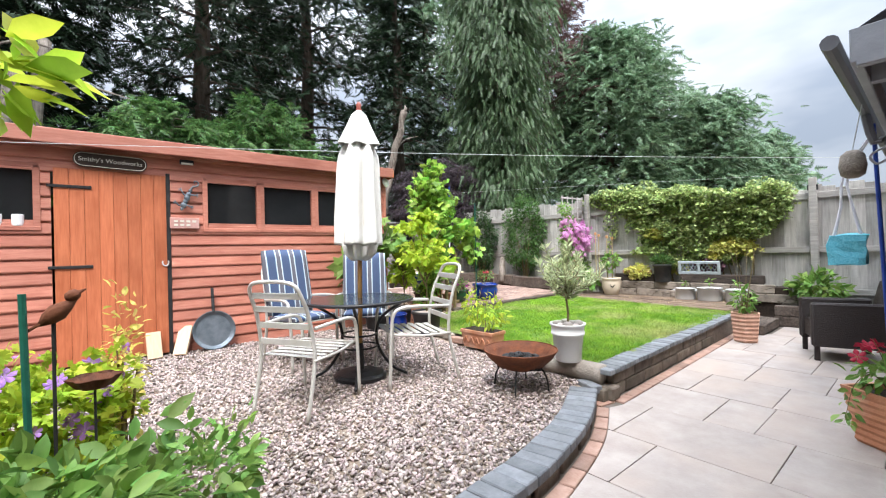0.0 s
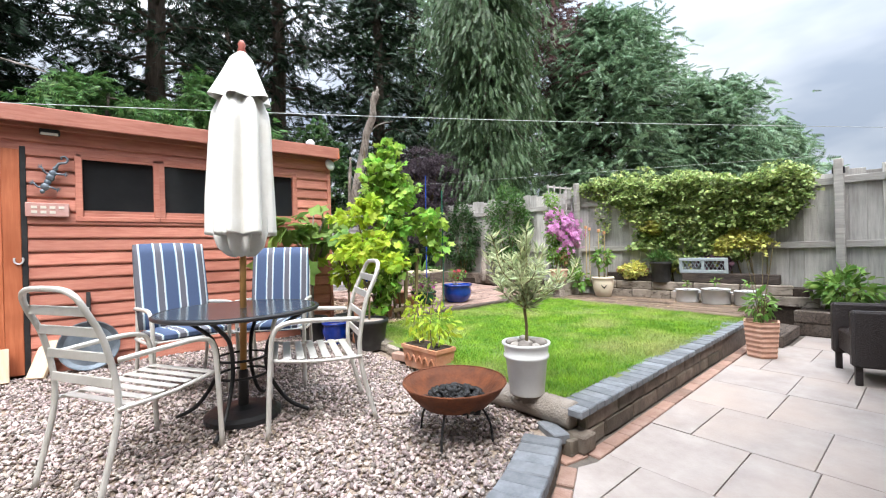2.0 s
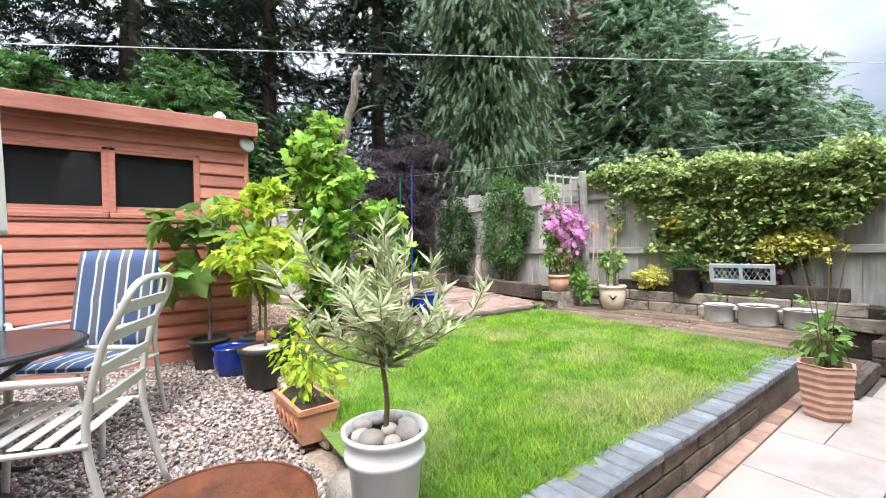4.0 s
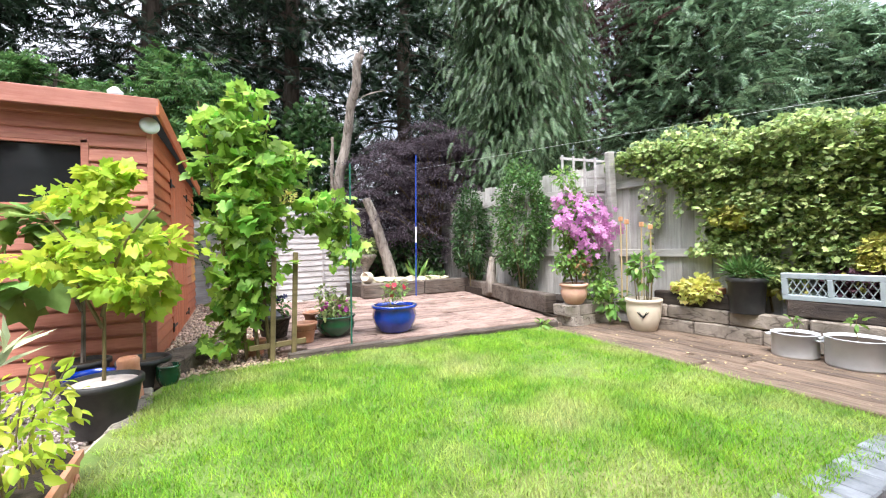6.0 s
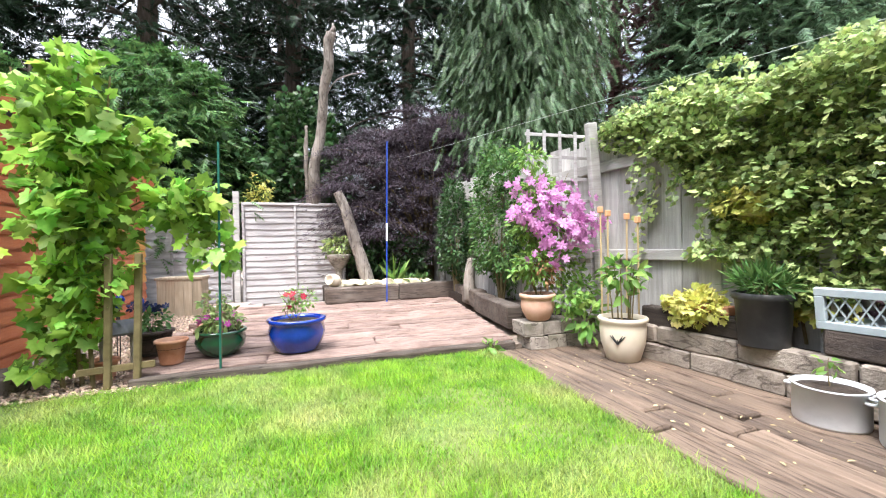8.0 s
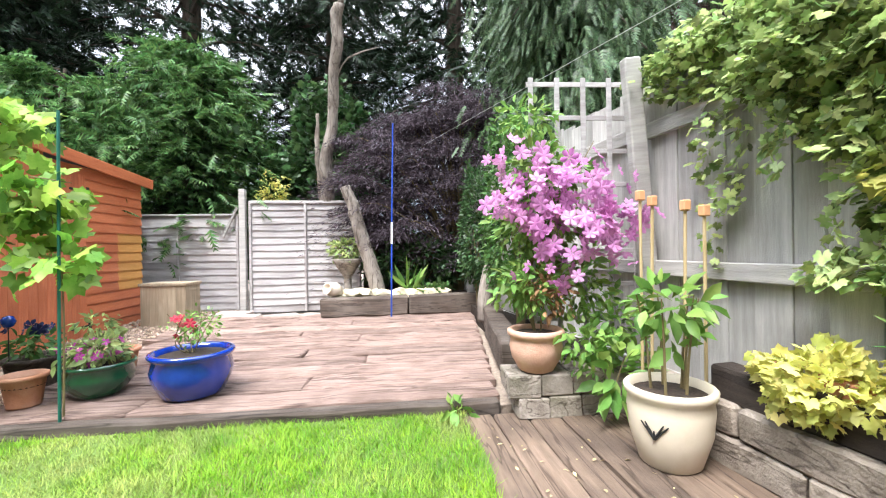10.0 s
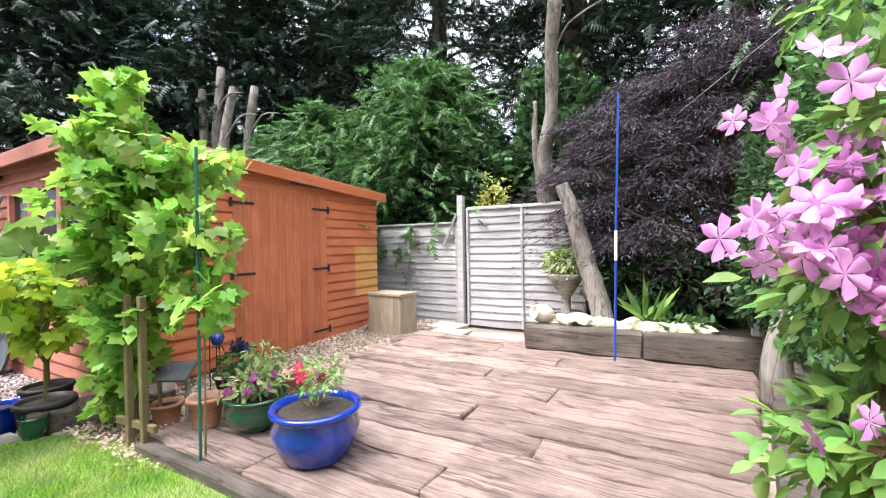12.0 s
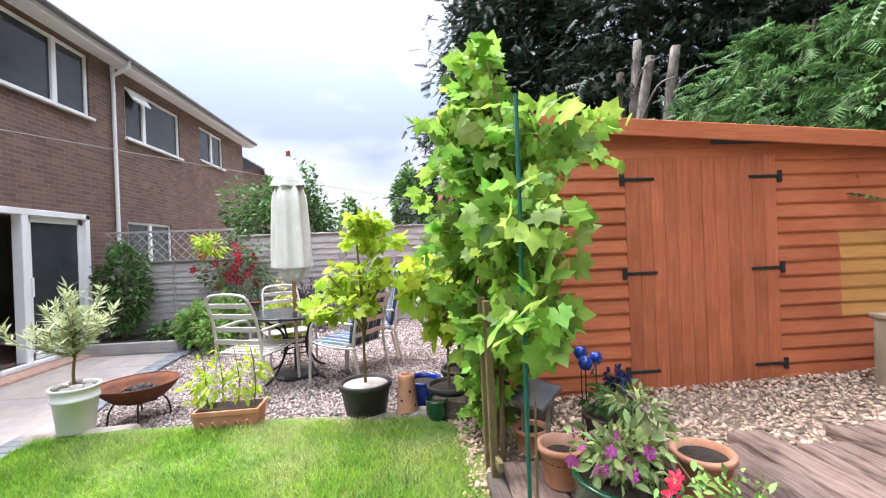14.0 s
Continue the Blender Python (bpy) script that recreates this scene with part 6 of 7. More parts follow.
# ribbed six-sided terracotta planter
rib = thing("ribbed_planter", "six-sided ribbed terracotta planter on the patio", "planter", pose(7.1, 2.0, 0.003, 0, 0, 12) @ Matrix.Diagonal((0.72, 0.72, 1.0, 1)))
prof = []
for i in range(7):
    z = i * 0.055
    r = 0.2 + 0.042 * i / 6
    prof += [(r, z), (r + 0.02, z + 0.028), (r + 0.004, z + 0.054)]
prof += [(0.262, 0.4), (0.23, 0.4), (0.22, 0.34), (0.2, 0.25)]
part("body", lathe(bmesh.new(), prof, 6), M_terra_pale, rib)
part("soil", lathe(bmesh.new(), [(0.215, 0.34), (0.215, 0.36), (0.02, 0.37)], 6), M_soil, rib)

# terracotta trough
trough = thing("terracotta_trough", "long terracotta trough with moulded sides at the lawn edge", "planter", pose(3.72, 3.77, gravel_z(3.77) + 0.045, 0, 0, 3) @ Matrix.Diagonal((1, 0.86, 1.28, 1)))
b = bmesh.new()
for z0, z1, w0, w1 in ((0, 0.14, 0.095, 0.115), (0.14, 0.165, 0.125, 0.125)):
    l0, l1 = w0 + 0.165, w1 + 0.165
    lo = [b.verts.new(p) for p in ((-w0, -l0, z0), (w0, -l0, z0), (w0, l0, z0), (-w0, l0, z0))]
    hi = [b.verts.new(p) for p in ((-w1, -l1, z1), (w1, -l1, z1), (w1, l1, z1), (-w1, l1, z1))]
    for i in range(4):
        b.faces.new((lo[i], lo[(i + 1) % 4], hi[(i + 1) % 4], hi[i]))
    b.faces.new(lo)
    b.faces.new(hi)
part("body", b, M_terra, trough)
part("soil", boxed(-0.1, 0.1, -0.265, 0.265, 0.15, 0.17, 0.004), M_soil, trough)
for i in range(5):
    for s in (-1, 1):
        part("moulding", tube(bmesh.new(), arc([(s * 0.108, -0.24 + i * 0.1, 0.05), (s * 0.118, -0.21 + i * 0.1, 0.1), (s * 0.112, -0.16 + i * 0.1, 0.05)], 4), 0.008, seg=5), M_terra, trough)
tagged(part("loose_brick", rough_box(0.1, 0.2, 0.07, 301, 0.004, 3, 0.006), M_edgebrick, at=pose(3.72, 4.22, gravel_z(4.22) + 0.05, 0, 0, 12)), "pale orange brick lying on the gravel", "brick")
lan = thing("terracotta_lantern", "tall tapering terracotta lantern pierced with holes", "lantern", pose(3.77, 5.19, gravel_z(5.19) + 0.01) @ Matrix.Diagonal((0.95, 0.95, 1.08, 1)))
part("body", lathe(bmesh.new(), [(0.1, 0), (0.1, 0.02), (0.07, 0.3), (0.075, 0.33), (0.06, 0.35), (0.05, 0.35), (0.045, 0.3)], 24), M_terra, lan, smooth=True)
# no openings: the shade inside the holes is put on as black discs
for i in range(10):
    a, z = i * 2.4, 0.06 + 0.022 * i
    r = 0.1 - 0.03 * z / 0.3 + 0.001
    part("hole", lathe(bmesh.new(), [(0.011, -0.002), (0.011, 0.002)], 10), M_iron, lan, at=Matrix.Translation((r * math.cos(a), r * math.sin(a), z)) @ Matrix.Rotation(a, 4, "Z") @ Matrix.Rotation(radians(90), 4, "Y"))

# ---- plants ----
def leafy_mass(name, label, category, stems, clumps, size, material, kind, seed, droop=0.3, wild=0.6, stem_mat=None, stem_r=0.012, shell=0.3):
    """A plant with given stems and clumps of leaves (count, centre, radii)."""
    rg = np.random.default_rng(seed + 900)
    ob = thing(name, label, category)
    for s in stems:
        part("stem", tube(bmesh.new(), arc(s, 4), stem_r, stem_r * 0.4, 6), stem_mat or M_stem, ob)
    ps, ds = zip(*[clump(rg, n_, c_, r_, shell) for n_, c_, r_ in clumps])
    p, d = np.concatenate(ps), np.concatenate(ds)
    part("foliage", scatter("foliage", SHAPES[kind], p, d, size * rg.uniform(0.55, 1.25, len(p)), material, rg, droop, wild), None, ob)
    return ob


def flowers(ob, name, n, clumps, size, material, seed, face=(0, -0.6, 0.4)):
    rg = np.random.default_rng(seed + 1300)
    ps, ds = zip(*[clump(rg, n_, c_, r_, 0.8) for n_, c_, r_ in clumps])
    p, d = np.concatenate(ps), np.concatenate(ds)
    p = p + rg.normal(0, 0.35 * size, p.shape)
    d = d + np.array(face)
    for i in range(len(p)):
        part(name, scatter(name, SHAPES["flower"], p[i:i + 1], d[i:i + 1], [size * rg.uniform(0.7, 1.2)], material, rg, 0.0, 0.5), None, ob)


# the vine on its stakes
vz = 0.3
vine_stems = [[(4.45 + 0.1 * i, 5.78 + 0.05 * math.sin(i * 2), vz), (4.4 + 0.1 * i, 5.8, 1.1), (4.3 + 0.13 * i, 5.78 + 0.04 * i, 2.0), (4.2 + 0.2 * i, 5.75, 2.7)] for i in range(4)]
leafy_mass("grape_vine", "tall bright green grape vine climbing its stakes", "vine", vine_stems, [
    (230, (4.5, 5.7, 2.42), (0.45, 0.42, 0.36)), (330, (4.6, 5.75, 2.05), (0.52, 0.48, 0.42)), (330, (4.6, 5.75, 1.62), (0.5, 0.42, 0.42)),
    (200, (4.58, 5.75, 1.2), (0.42, 0.34, 0.4)), (110, (4.5, 5.75, 0.85), (0.32, 0.26, 0.3)), (50, (4.35, 5.75, 0.55), (0.24, 0.22, 0.18)),
    (120, (4.95, 5.95, 2.2), (0.36, 0.42, 0.26)), (40, (4.6, 5.72, 2.8), (0.26, 0.2, 0.14)), (34, (4.7, 6.4, 2.25), (0.26, 0.3, 0.2))], 0.122, L_vine, "lobed", 1, droop=0.35, wild=1.1, stem_r=0.018, shell=0.15)
leafy_mass("grape_vine", "vine shoots on a thin green stake", "vine", [[(5.52, 5.74, 0.3), (5.52, 5.75, 1.2), (5.4, 5.8, 1.75)], [(4.9, 5.8, 1.7), (5.2, 5.78, 1.85), (5.6, 5.72, 1.8)]],
           [(150, (5.3, 5.78, 1.72), (0.42, 0.3, 0.3)), (70, (5.45, 5.76, 1.35), (0.25, 0.22, 0.25))], 0.12, L_vine, "lobed", 2, droop=0.35, wild=1.1, stem_r=0.007)
for x, y, h in ((5.52, 5.71, 1.95),):
    tagged(part("plant_stake", tube(bmesh.new(), [(x, y, 0.28), (x + 0.02, y, 0.28 + h)], 0.009, seg=7), M_greenstake), "thin dark green plant stake", "stake")
for x in (4.78, 4.97):
    tagged(part("vine_post", rough_box(0.045, 0.04, 1.1, int(x * 10), 0.003, 2, 0.004), M_stem, at=pose(x, 5.67, 0.78, 1, 2, 0)), "weathered brown timber stake under the vine", "stake")
tagged(part("vine_rail", rough_box(0.5, 0.03, 0.05, 313, 0.003, 3, 0.004), M_stem, at=pose(4.82, 5.69, 0.46, 0, -3, 0)), "low weathered rail nailed across the vine stakes", "rail")
tagged(part("low_wall", rough_box(0.25, 0.9, 0.2, 311, 0.016, 6, 0.016), M_sleeper_dark, at=pose(4.02, 5.85, 0.36, 0, 0, -24)), "dark split sleeper beside the vine foot", "sleeper")

# lime tree in the tub, fig, tomatoes, olive
def small_tree(name, label, x, y, z, h, crown, n, size, material, kind, seed, forks=5, r=0.014, spread=0.3):
    stems = [[(x, y, z), (x + 0.01, y, z + h * 0.35), (x, y + 0.01, z + h * 0.6)]]
    for i in range(forks):
        a = i * 2.4 + seed
        stems.append([(x, y, z + h * (0.3 + 0.06 * i)), (x + 0.5 * spread * math.cos(a), y + 0.5 * spread * math.sin(a), z + h * (0.55 + 0.05 * i)), (x + spread * math.cos(a), y + spread * math.sin(a), z + h * (0.68 + 0.06 * i))])
    return leafy_mass(name, label, "tree", stems, [(n // len(crown), (x + c[0], y + c[1], z + c[2]), c[3]) for c in crown], size, material, kind, seed, stem_r=r, droop=0.35, wild=0.45, stem_mat=M_deadbark if name == "fig_tree" else None)


small_tree("potted_maple", "young tree with lime-yellow leaves in a black tub", 3.71, 4.85, 0.48, 1.3, [(0.05, 0, 0.95, (0.42, 0.42, 0.13)), (-0.08, 0.12, 1.22, (0.34, 0.34, 0.11)), (0.14, -0.17, 0.7, (0.36, 0.36, 0.1)), (-0.2, -0.1, 0.82, (0.3, 0.3, 0.1)), (0.05, 0.05, 1.38, (0.2, 0.2, 0.1))], 620, 0.085, L_lime, "lobed", 3)
small_tree("fig_tree", "young fig tree with broad lobed leaves beside the shed", 3.38, 5.68, 0.47, 1.45, [(-0.18, 0.0, 1.2, (0.3, 0.25, 0.2)), (0.2, -0.05, 1.05, (0.3, 0.25, 0.18)), (-0.35, -0.05, 0.7, (0.25, 0.2, 0.15))], 84, 0.24, L_fig, "lobed", 4, r=0.02)
small_tree("potted_lime_shrub", "second young tree with yellow-green leaves behind the tub", 3.8, 5.54, 0.45, 1.15, [(0.1, -0.15, 0.95, (0.35, 0.3, 0.22)), (0.0, 0.0, 0.6, (0.3, 0.3, 0.2))], 170, 0.125, L_lime, "lobed", 5)
leafy_mass("tomato_plants", "spindly yellow-green tomato plants in the trough", "plant", [[(3.72, 3.59 + 0.12 * i, 0.41), (3.71, 3.58 + 0.13 * i, 0.62), (3.73 + 0.03 * i, 3.56 + 0.14 * i, 0.9)] for i in range(4)],
           [(130, (3.73, 3.64, 0.64), (0.2, 0.22, 0.24)), (120, (3.71, 3.92, 0.68), (0.2, 0.2, 0.28))], 0.075, L_lime, "oval", 6, droop=0.6, stem_r=0.006)
rg = np.random.default_rng(17)
olive = thing("olive_tree", "small airy silvery olive tree in the white pot", "tree", pose(3.68, 2.57, 0.6))
part("trunk", tube(bmesh.new(), arc([(0, 0, 0), (0.012, 0.0, 0.15), (-0.008, 0.01, 0.36), (0.0, 0.0, 0.5)], 4), 0.012, 0.008, 8), M_stem, olive, smooth=True)
op, od = [], []
for i in range(30):
    a = i * 2.39996
    h0, ln = rg.uniform(0.27, 0.5), rg.uniform(0.24, 0.48)
    out = rg.uniform(0.25, 0.95) if i > 3 else 0.06
    tip = Vector((out * ln * math.cos(a), out * ln * math.sin(a), h0 + ln * (1.0 if i < 4 else rg.uniform(0.25, 0.85))))
    start = Vector((0, 0, h0))
    mid = (start + tip) / 2 + Vector((0.25 * (tip.x), 0.25 * tip.y, 0.0))
    line = arc([start, mid, tip], 6)
    part("shoot", tube(bmesh.new(), line, 0.0045, 0.002, 5), M_stem, olive)
    for q in range(1, len(line)):
        for m in range(4):
            u = rg.random()
            p = line[q - 1].lerp(line[q], u)
            ax = (line[q] - line[q - 1]).normalized()
            b1 = rg.uniform(0, 6.28)
            op.append((p.x, p.y, p.z))
            od.append((ax.x * 0.8 + math.cos(b1) * 0.8, ax.y * 0.8 + math.sin(b1) * 0.8, ax.z * 0.9))
part("foliage", scatter("foliage", SHAPES["narrow"], np.array(op), np.array(od), 0.092 * rg.uniform(0.6, 1.2, len(op)), L_olive, rg, 0.0, 0.25), None, olive)

# clematis on its trellis
trel = thing("garden_trellis", "pale weathered square trellis panel", "trellis", pose(8.5, 5.84, 0.5, 0, 0, -4))
for i in range(5):
    part("upright", boxed(0.19 * i - 0.018, 0.19 * i + 0.018, -0.01, 0.002, 0.0, 2.08, 0.002), M_panel, trel)
for i in range(9):
    part("crosspiece", boxed(-0.03, 0.79, 0.003, 0.014, 0.24 * i + 0.1, 0.24 * i + 0.134, 0.002), M_panel, trel)
tagged(part("leaning_post", rough_box(0.11, 0.08, 2.4, 321, 0.005, 3, 0.01), M_rail, at=pose(9.22, 5.62, 1.42, 3.5, -6, -5)), "weathered grey post leaning by the trellis", "post")
cl = leafy_mass("clematis", "clematis covered in large pink flowers on a trellis", "climbing plant", [[(8.42, 5.58, 0.8), (8.4, 5.65, 1.2), (8.5 + 0.1 * i, 5.7, 1.7 + 0.1 * i)] for i in range(5)],
                [(500, (8.42, 5.62, 1.15), (0.3, 0.22, 0.28)), (520, (8.5, 5.66, 1.55), (0.42, 0.24, 0.3)), (420, (8.55, 5.7, 1.9), (0.42, 0.2, 0.25)), (160, (8.45, 5.72, 2.25), (0.3, 0.16, 0.2)), (160, (8.7, 5.45, 0.75), (0.25, 0.2, 0.2)), (300, (8.75, 5.64, 1.15), (0.34, 0.14, 0.36)), (240, (8.98, 5.58, 0.85), (0.26, 0.14, 0.3))],
                0.075, L_bright, "oval", 8, stem_r=0.007)
flowers(cl, "blossom", 0, [(85, (8.4, 5.54, 1.68), (0.4, 0.22, 0.2)), (62, (8.72, 5.48, 1.76), (0.34, 0.2, 0.2)), (70, (8.62, 5.46, 1.45), (0.36, 0.22, 0.22)), (44, (8.95, 5.5, 1.5), (0.24, 0.18, 0.26)), (26, (8.35, 5.6, 1.94), (0.3, 0.18, 0.13)), (14, (8.5, 5.46, 1.2), (0.34, 0.2, 0.13))], 0.088, F_pink, 9, face=(-0.1, -0.7, 0.2))
leafy_mass("dry_stems", "brown withered lower leaves of the clematis", "climbing plant", [[(8.45, 5.57, 0.82), (8.47, 5.58, 1.0), (8.5, 5.6, 1.2)]], [(150, (8.5, 5.56, 1.08), (0.24, 0.18, 0.2))], 0.06, mat("dry_leaf", (0.2, 0.1, 0.045), (0.32, 0.18, 0.08), 0.8, 6, 0.1, rand="island", var=0.3), "oval", 10, stem_r=0.005)
leafy_mass("broad_leaf_plant", "broad-leaved green plant at the pier foot", "plant", [[(8.85, 5.4, 0.3), (8.85, 5.38, 0.5), (8.9, 5.35, 0.7)]], [(60, (8.85, 5.36, 0.6), (0.22, 0.2, 0.2))], 0.16, L_bright, "oval", 11, stem_r=0.006)
leafy_mass("hydrangea", "tall leafy green plants in the cream pot", "plant", [[(8.85 + 0.08 * math.cos(i * 1.3), 4.88 + 0.08 * math.sin(i * 1.3), 0.64), (8.85 + 0.1 * math.cos(i * 1.3), 4.88 + 0.1 * math.sin(i * 1.3), 0.9), (8.85 + 0.14 * math.cos(i * 1.3), 4.88 + 0.14 * math.sin(i * 1.3), 1.12)] for i in range(6)],
           [(70, (8.85, 4.88, 1.08), (0.22, 0.22, 0.13)), (16, (8.85, 4.88, 0.9), (0.17, 0.17, 0.1))], 0.125, L_bright, "oval", 12, stem_r=0.008, droop=0.35)
for i, (x, y) in enumerate(((8.98, 5.3), (9.0, 5.24), (9.1, 5.1), (9.14, 4.99))):
    cane = tagged(part("bamboo_cane", tube(bmesh.new(), [(x, y, 0.55), (x + 0.02 * math.sin(i), y, 1.66 - 0.04 * i)], 0.009, seg=7), M_cane), "bamboo cane with an orange cap", "cane", "capped canes")
    part("cap", boxed(x + 0.02 * math.sin(i) - 0.022, x + 0.02 * math.sin(i) + 0.022, y - 0.022, y + 0.022, 1.64 - 0.04 * i, 1.7 - 0.04 * i, 0.006), M_clay_tip, cane)

# plants of the deck pots
leafy_mass("rose", "small red rose bush in the blue pot", "plant", [[(6.11, 6.06, 0.65), (6.08 + 0.08 * math.cos(i), 6.06 + 0.08 * math.sin(i), 0.77), (6.11 + 0.16 * math.cos(i * 1.6), 6.06 + 0.16 * math.sin(i * 1.6), 0.95)] for i in range(5)], [(330, (6.13, 6.08, 0.86), (0.22, 0.22, 0.17))], 0.036, L_bright, "oval", 13, stem_r=0.005)
rs = bpy.data.objects["rose"]
flowers(rs, "bloom", 0, [(6, (6.06, 6.04, 0.87), (0.2, 0.2, 0.1))], 0.058, F_red, 14, face=(0.3, -0.6, 0.5))
bs = leafy_mass("bedding_plants", "mixed variegated bedding plants in the green bowl", "plant", [[(5.45, 6.15, 0.58), (5.45, 6.15, 0.68), (5.47, 6.17, 0.77)]], [(420, (5.45, 6.15, 0.7), (0.23, 0.23, 0.15)), (70, (5.36, 6.28, 0.86), (0.16, 0.16, 0.12))], 0.065, L_ivy, "oval", 15, stem_r=0.005)
flowers(bs, "bloom", 0, [(26, (5.47, 6.1, 0.72), (0.22, 0.22, 0.1))], 0.05, leafy("magenta_petal", (0.45, 0.04, 0.25), (0.6, 0.1, 0.4), var=0.2), 16, face=(0.4, -0.5, 0.6))
leafy_mass("pansies", "dark blue pansies in the brown pot", "plant", [[(4.83, 6.42, 0.58), (4.84, 6.42, 0.68), (4.85, 6.43, 0.78)]], [(120, (4.83, 6.42, 0.7), (0.2, 0.2, 0.14))], 0.08, L_shrub, "oval", 17, stem_r=0.004)
flowers(bpy.data.objects["pansies"], "bloom", 0, [(9, (4.83, 6.4, 0.82), (0.16, 0.16, 0.06))], 0.08, mat("navy_petal", (0.01, 0.015, 0.06), (0.02, 0.03, 0.12), 0.5, 6, 0.1), 18)
leafy_mass("weed", "small green weed at the deck step", "plant", [[(7.9, 5.6, 0.3), (7.9, 5.58, 0.34), (7.91, 5.57, 0.38)]], [(22, (7.9, 5.57, 0.36), (0.09, 0.07, 0.06))], 0.11, L_bright, "oval", 19, stem_r=0.004)

# ivy over the fence
rg = np.random.default_rng(77)
n = 46000
iy, iz = rg.uniform(1.9, 5.75, n), rg.uniform(0.75, 2.75, n)
edge = np.array([noise.noise(Vector((a * 1.6, b * 1.6, 3))) + 0.5 * noise.noise(Vector((a * 5, b * 5, 8))) for a, b in zip(iy, iz)])
low = 1.02 + 0.35 * np.clip((iy - 4.0) / 0.9, 0, 2.0) + 0.75 * np.clip((2.75 - iy) / 0.6, 0, 2.5)
inside = (iz > low + 0.4 * edge) & (iz < 2.5 + 0.22 * edge + 0.12 * np.sin(iy * 1.7)) & (iy < 4.45 + 0.25 * edge + 1.25 * np.clip((iz - 1.95) / 0.45, 0, 1))
iy, iz, edge = iy[inside], iz[inside], edge[inside]
bulge = 0.07 + 0.34 * np.clip((5.2 - iy) / 0.9, 0.12, 1) * np.clip((iz - 1.3) / 1.2, 0, 1) * (0.75 + 0.5 * edge)
ix = np.array([fence_x(a) for a in iy]) - bulge * rg.uniform(0.25, 1.0, len(iy))
over = iz > 2.33
ix[over] += rg.uniform(-0.1, 0.45, over.sum())
P = np.stack([ix, iy, iz], 1)
D = np.tile(np.array([[-1.0, 0.0, 0.25]]), (len(P), 1))
# swags: drooping cushions of leaves that stand proud of the mass
front = np.flatnonzero(P[:, 1] < 4.75)
swag = rg.choice(front, 150, replace=False)
sp, sd = [P[rg.random(len(P)) < np.where(P[:, 1] > 4.75, 0.5, 0.8)]], []
sd.append(np.tile(np.array([[-1.0, 0.0, 0.25]]), (len(sp[0]), 1)))
for c in P[swag]:
    m = int(rg.uniform(45, 110))
    e = rg.normal(0, 1, (m, 3))
    e /= np.linalg.norm(e, axis=1, keepdims=True)
    e[:, 2] = np.abs(e[:, 2]) * 1.2 - 0.4
    sp.append(c + np.array([[-0.1, 0.0, 0.02]]) + e * np.array([[0.15, rg.uniform(0.16, 0.3), rg.uniform(0.08, 0.15)]]) * rg.uniform(0.6, 1.0, (m, 1)))
    sd.append(e + np.array([[-0.5, 0.0, 0.0]]))
for k in range(34):
    c = P[front[rg.integers(len(front))]] + np.array([-0.12, 0, 0])
    m = int(rg.uniform(10, 24))
    f = np.linspace(0, 1, m)[:, None]
    sp.append(c + f * np.array([[rg.uniform(-0.1, 0.0), rg.uniform(-0.12, 0.12), -rg.uniform(0.25, 0.5)]]) + rg.normal(0, 0.018, (m, 3)))
    sd.append(np.tile(np.array([[-0.6, 0.0, -0.4]]), (m, 1)))
for k in range(44):
    fy = rg.uniform(4.6, 5.6)
    m = 26
    sp.append(np.array([[fence_x(fy), fy, 2.5]]) + rg.normal(0, 1, (m, 3)) * np.array([[0.1, 0.09, 0.05]]) + np.array([[-0.03, 0, 0.02]]))
    sd.append(rg.normal(0, 1, (m, 3)) * np.array([[1, 1, 0.4]]) + np.array([[-0.5, 0, 0.3]]))
for ty, drop in ((5.02, 1.25), (4.9, 0.9), (5.1, 0.7)):
    f = np.linspace(0, 1, 70)[:, None]
    sp.append(np.array([[fence_x(ty) - 0.06, ty, 2.45]]) + f * np.array([[-0.03, 0.12, -drop]]) + rg.normal(0, 1, (70, 3)) * np.array([[0.03, 0.035, 0.03]]))
    sd.append(np.tile(np.array([[-0.7, 0.1, -0.3]]), (70, 1)))
P, D = np.concatenate(sp), np.concatenate(sd)
iy, iz = P[:, 1], P[:, 2]
yel = (np.array([noise.noise(Vector((a * 1.3, b * 1.3, 21))) for a, b in zip(iy, iz)]) - 0.55 * (iz - 1.6)) > 0.22
ivy = thing("ivy", "thick variegated ivy hanging over the fence", "climbing plant")
part("foliage", scatter("foliage", SHAPES["lobed"], P[~yel], D[~yel], 0.05 * rg.uniform(0.55, 1.3, (~yel).sum()), L_ivy, rg, 0.5, 0.6), None, ivy)
part("yellow_foliage", scatter("yellow_foliage", SHAPES["lobed"], P[yel], D[yel], 0.054 * rg.uniform(0.55, 1.3, yel.sum()), L_ivy_yellow, rg, 0.5, 0.6), None, ivy, "yellowing ivy leaves")
b = bmesh.new()
for i in range(12):
    y0 = 2.5 + i * 0.15
    tube(b, arc([(fence_x(y0) - 0.05, y0, 0.6), (fence_x(y0) - 0.07, y0 + 0.15 * math.sin(i), 1.4), (fence_x(y0) - 0.12, y0 + 0.2 * math.cos(i), 2.4)], 4), 0.012, 0.005, 5)
part("stem", b, M_stem, ivy)
bush("yellow_shrub", "yellow-green shrub in the raised bed", 9.2, 4.45, 0.6, (0.2, 0.32, 0.2), 620, 0.05, L_ivy_yellow, "lobed", 20)
bush("lavender", "grassy green plant in the black pot", 9.23, 3.95, 0.94, (0.2, 0.22, 0.1), 420, 0.12, L_shrub, "narrow", 21, droop=-0.6)
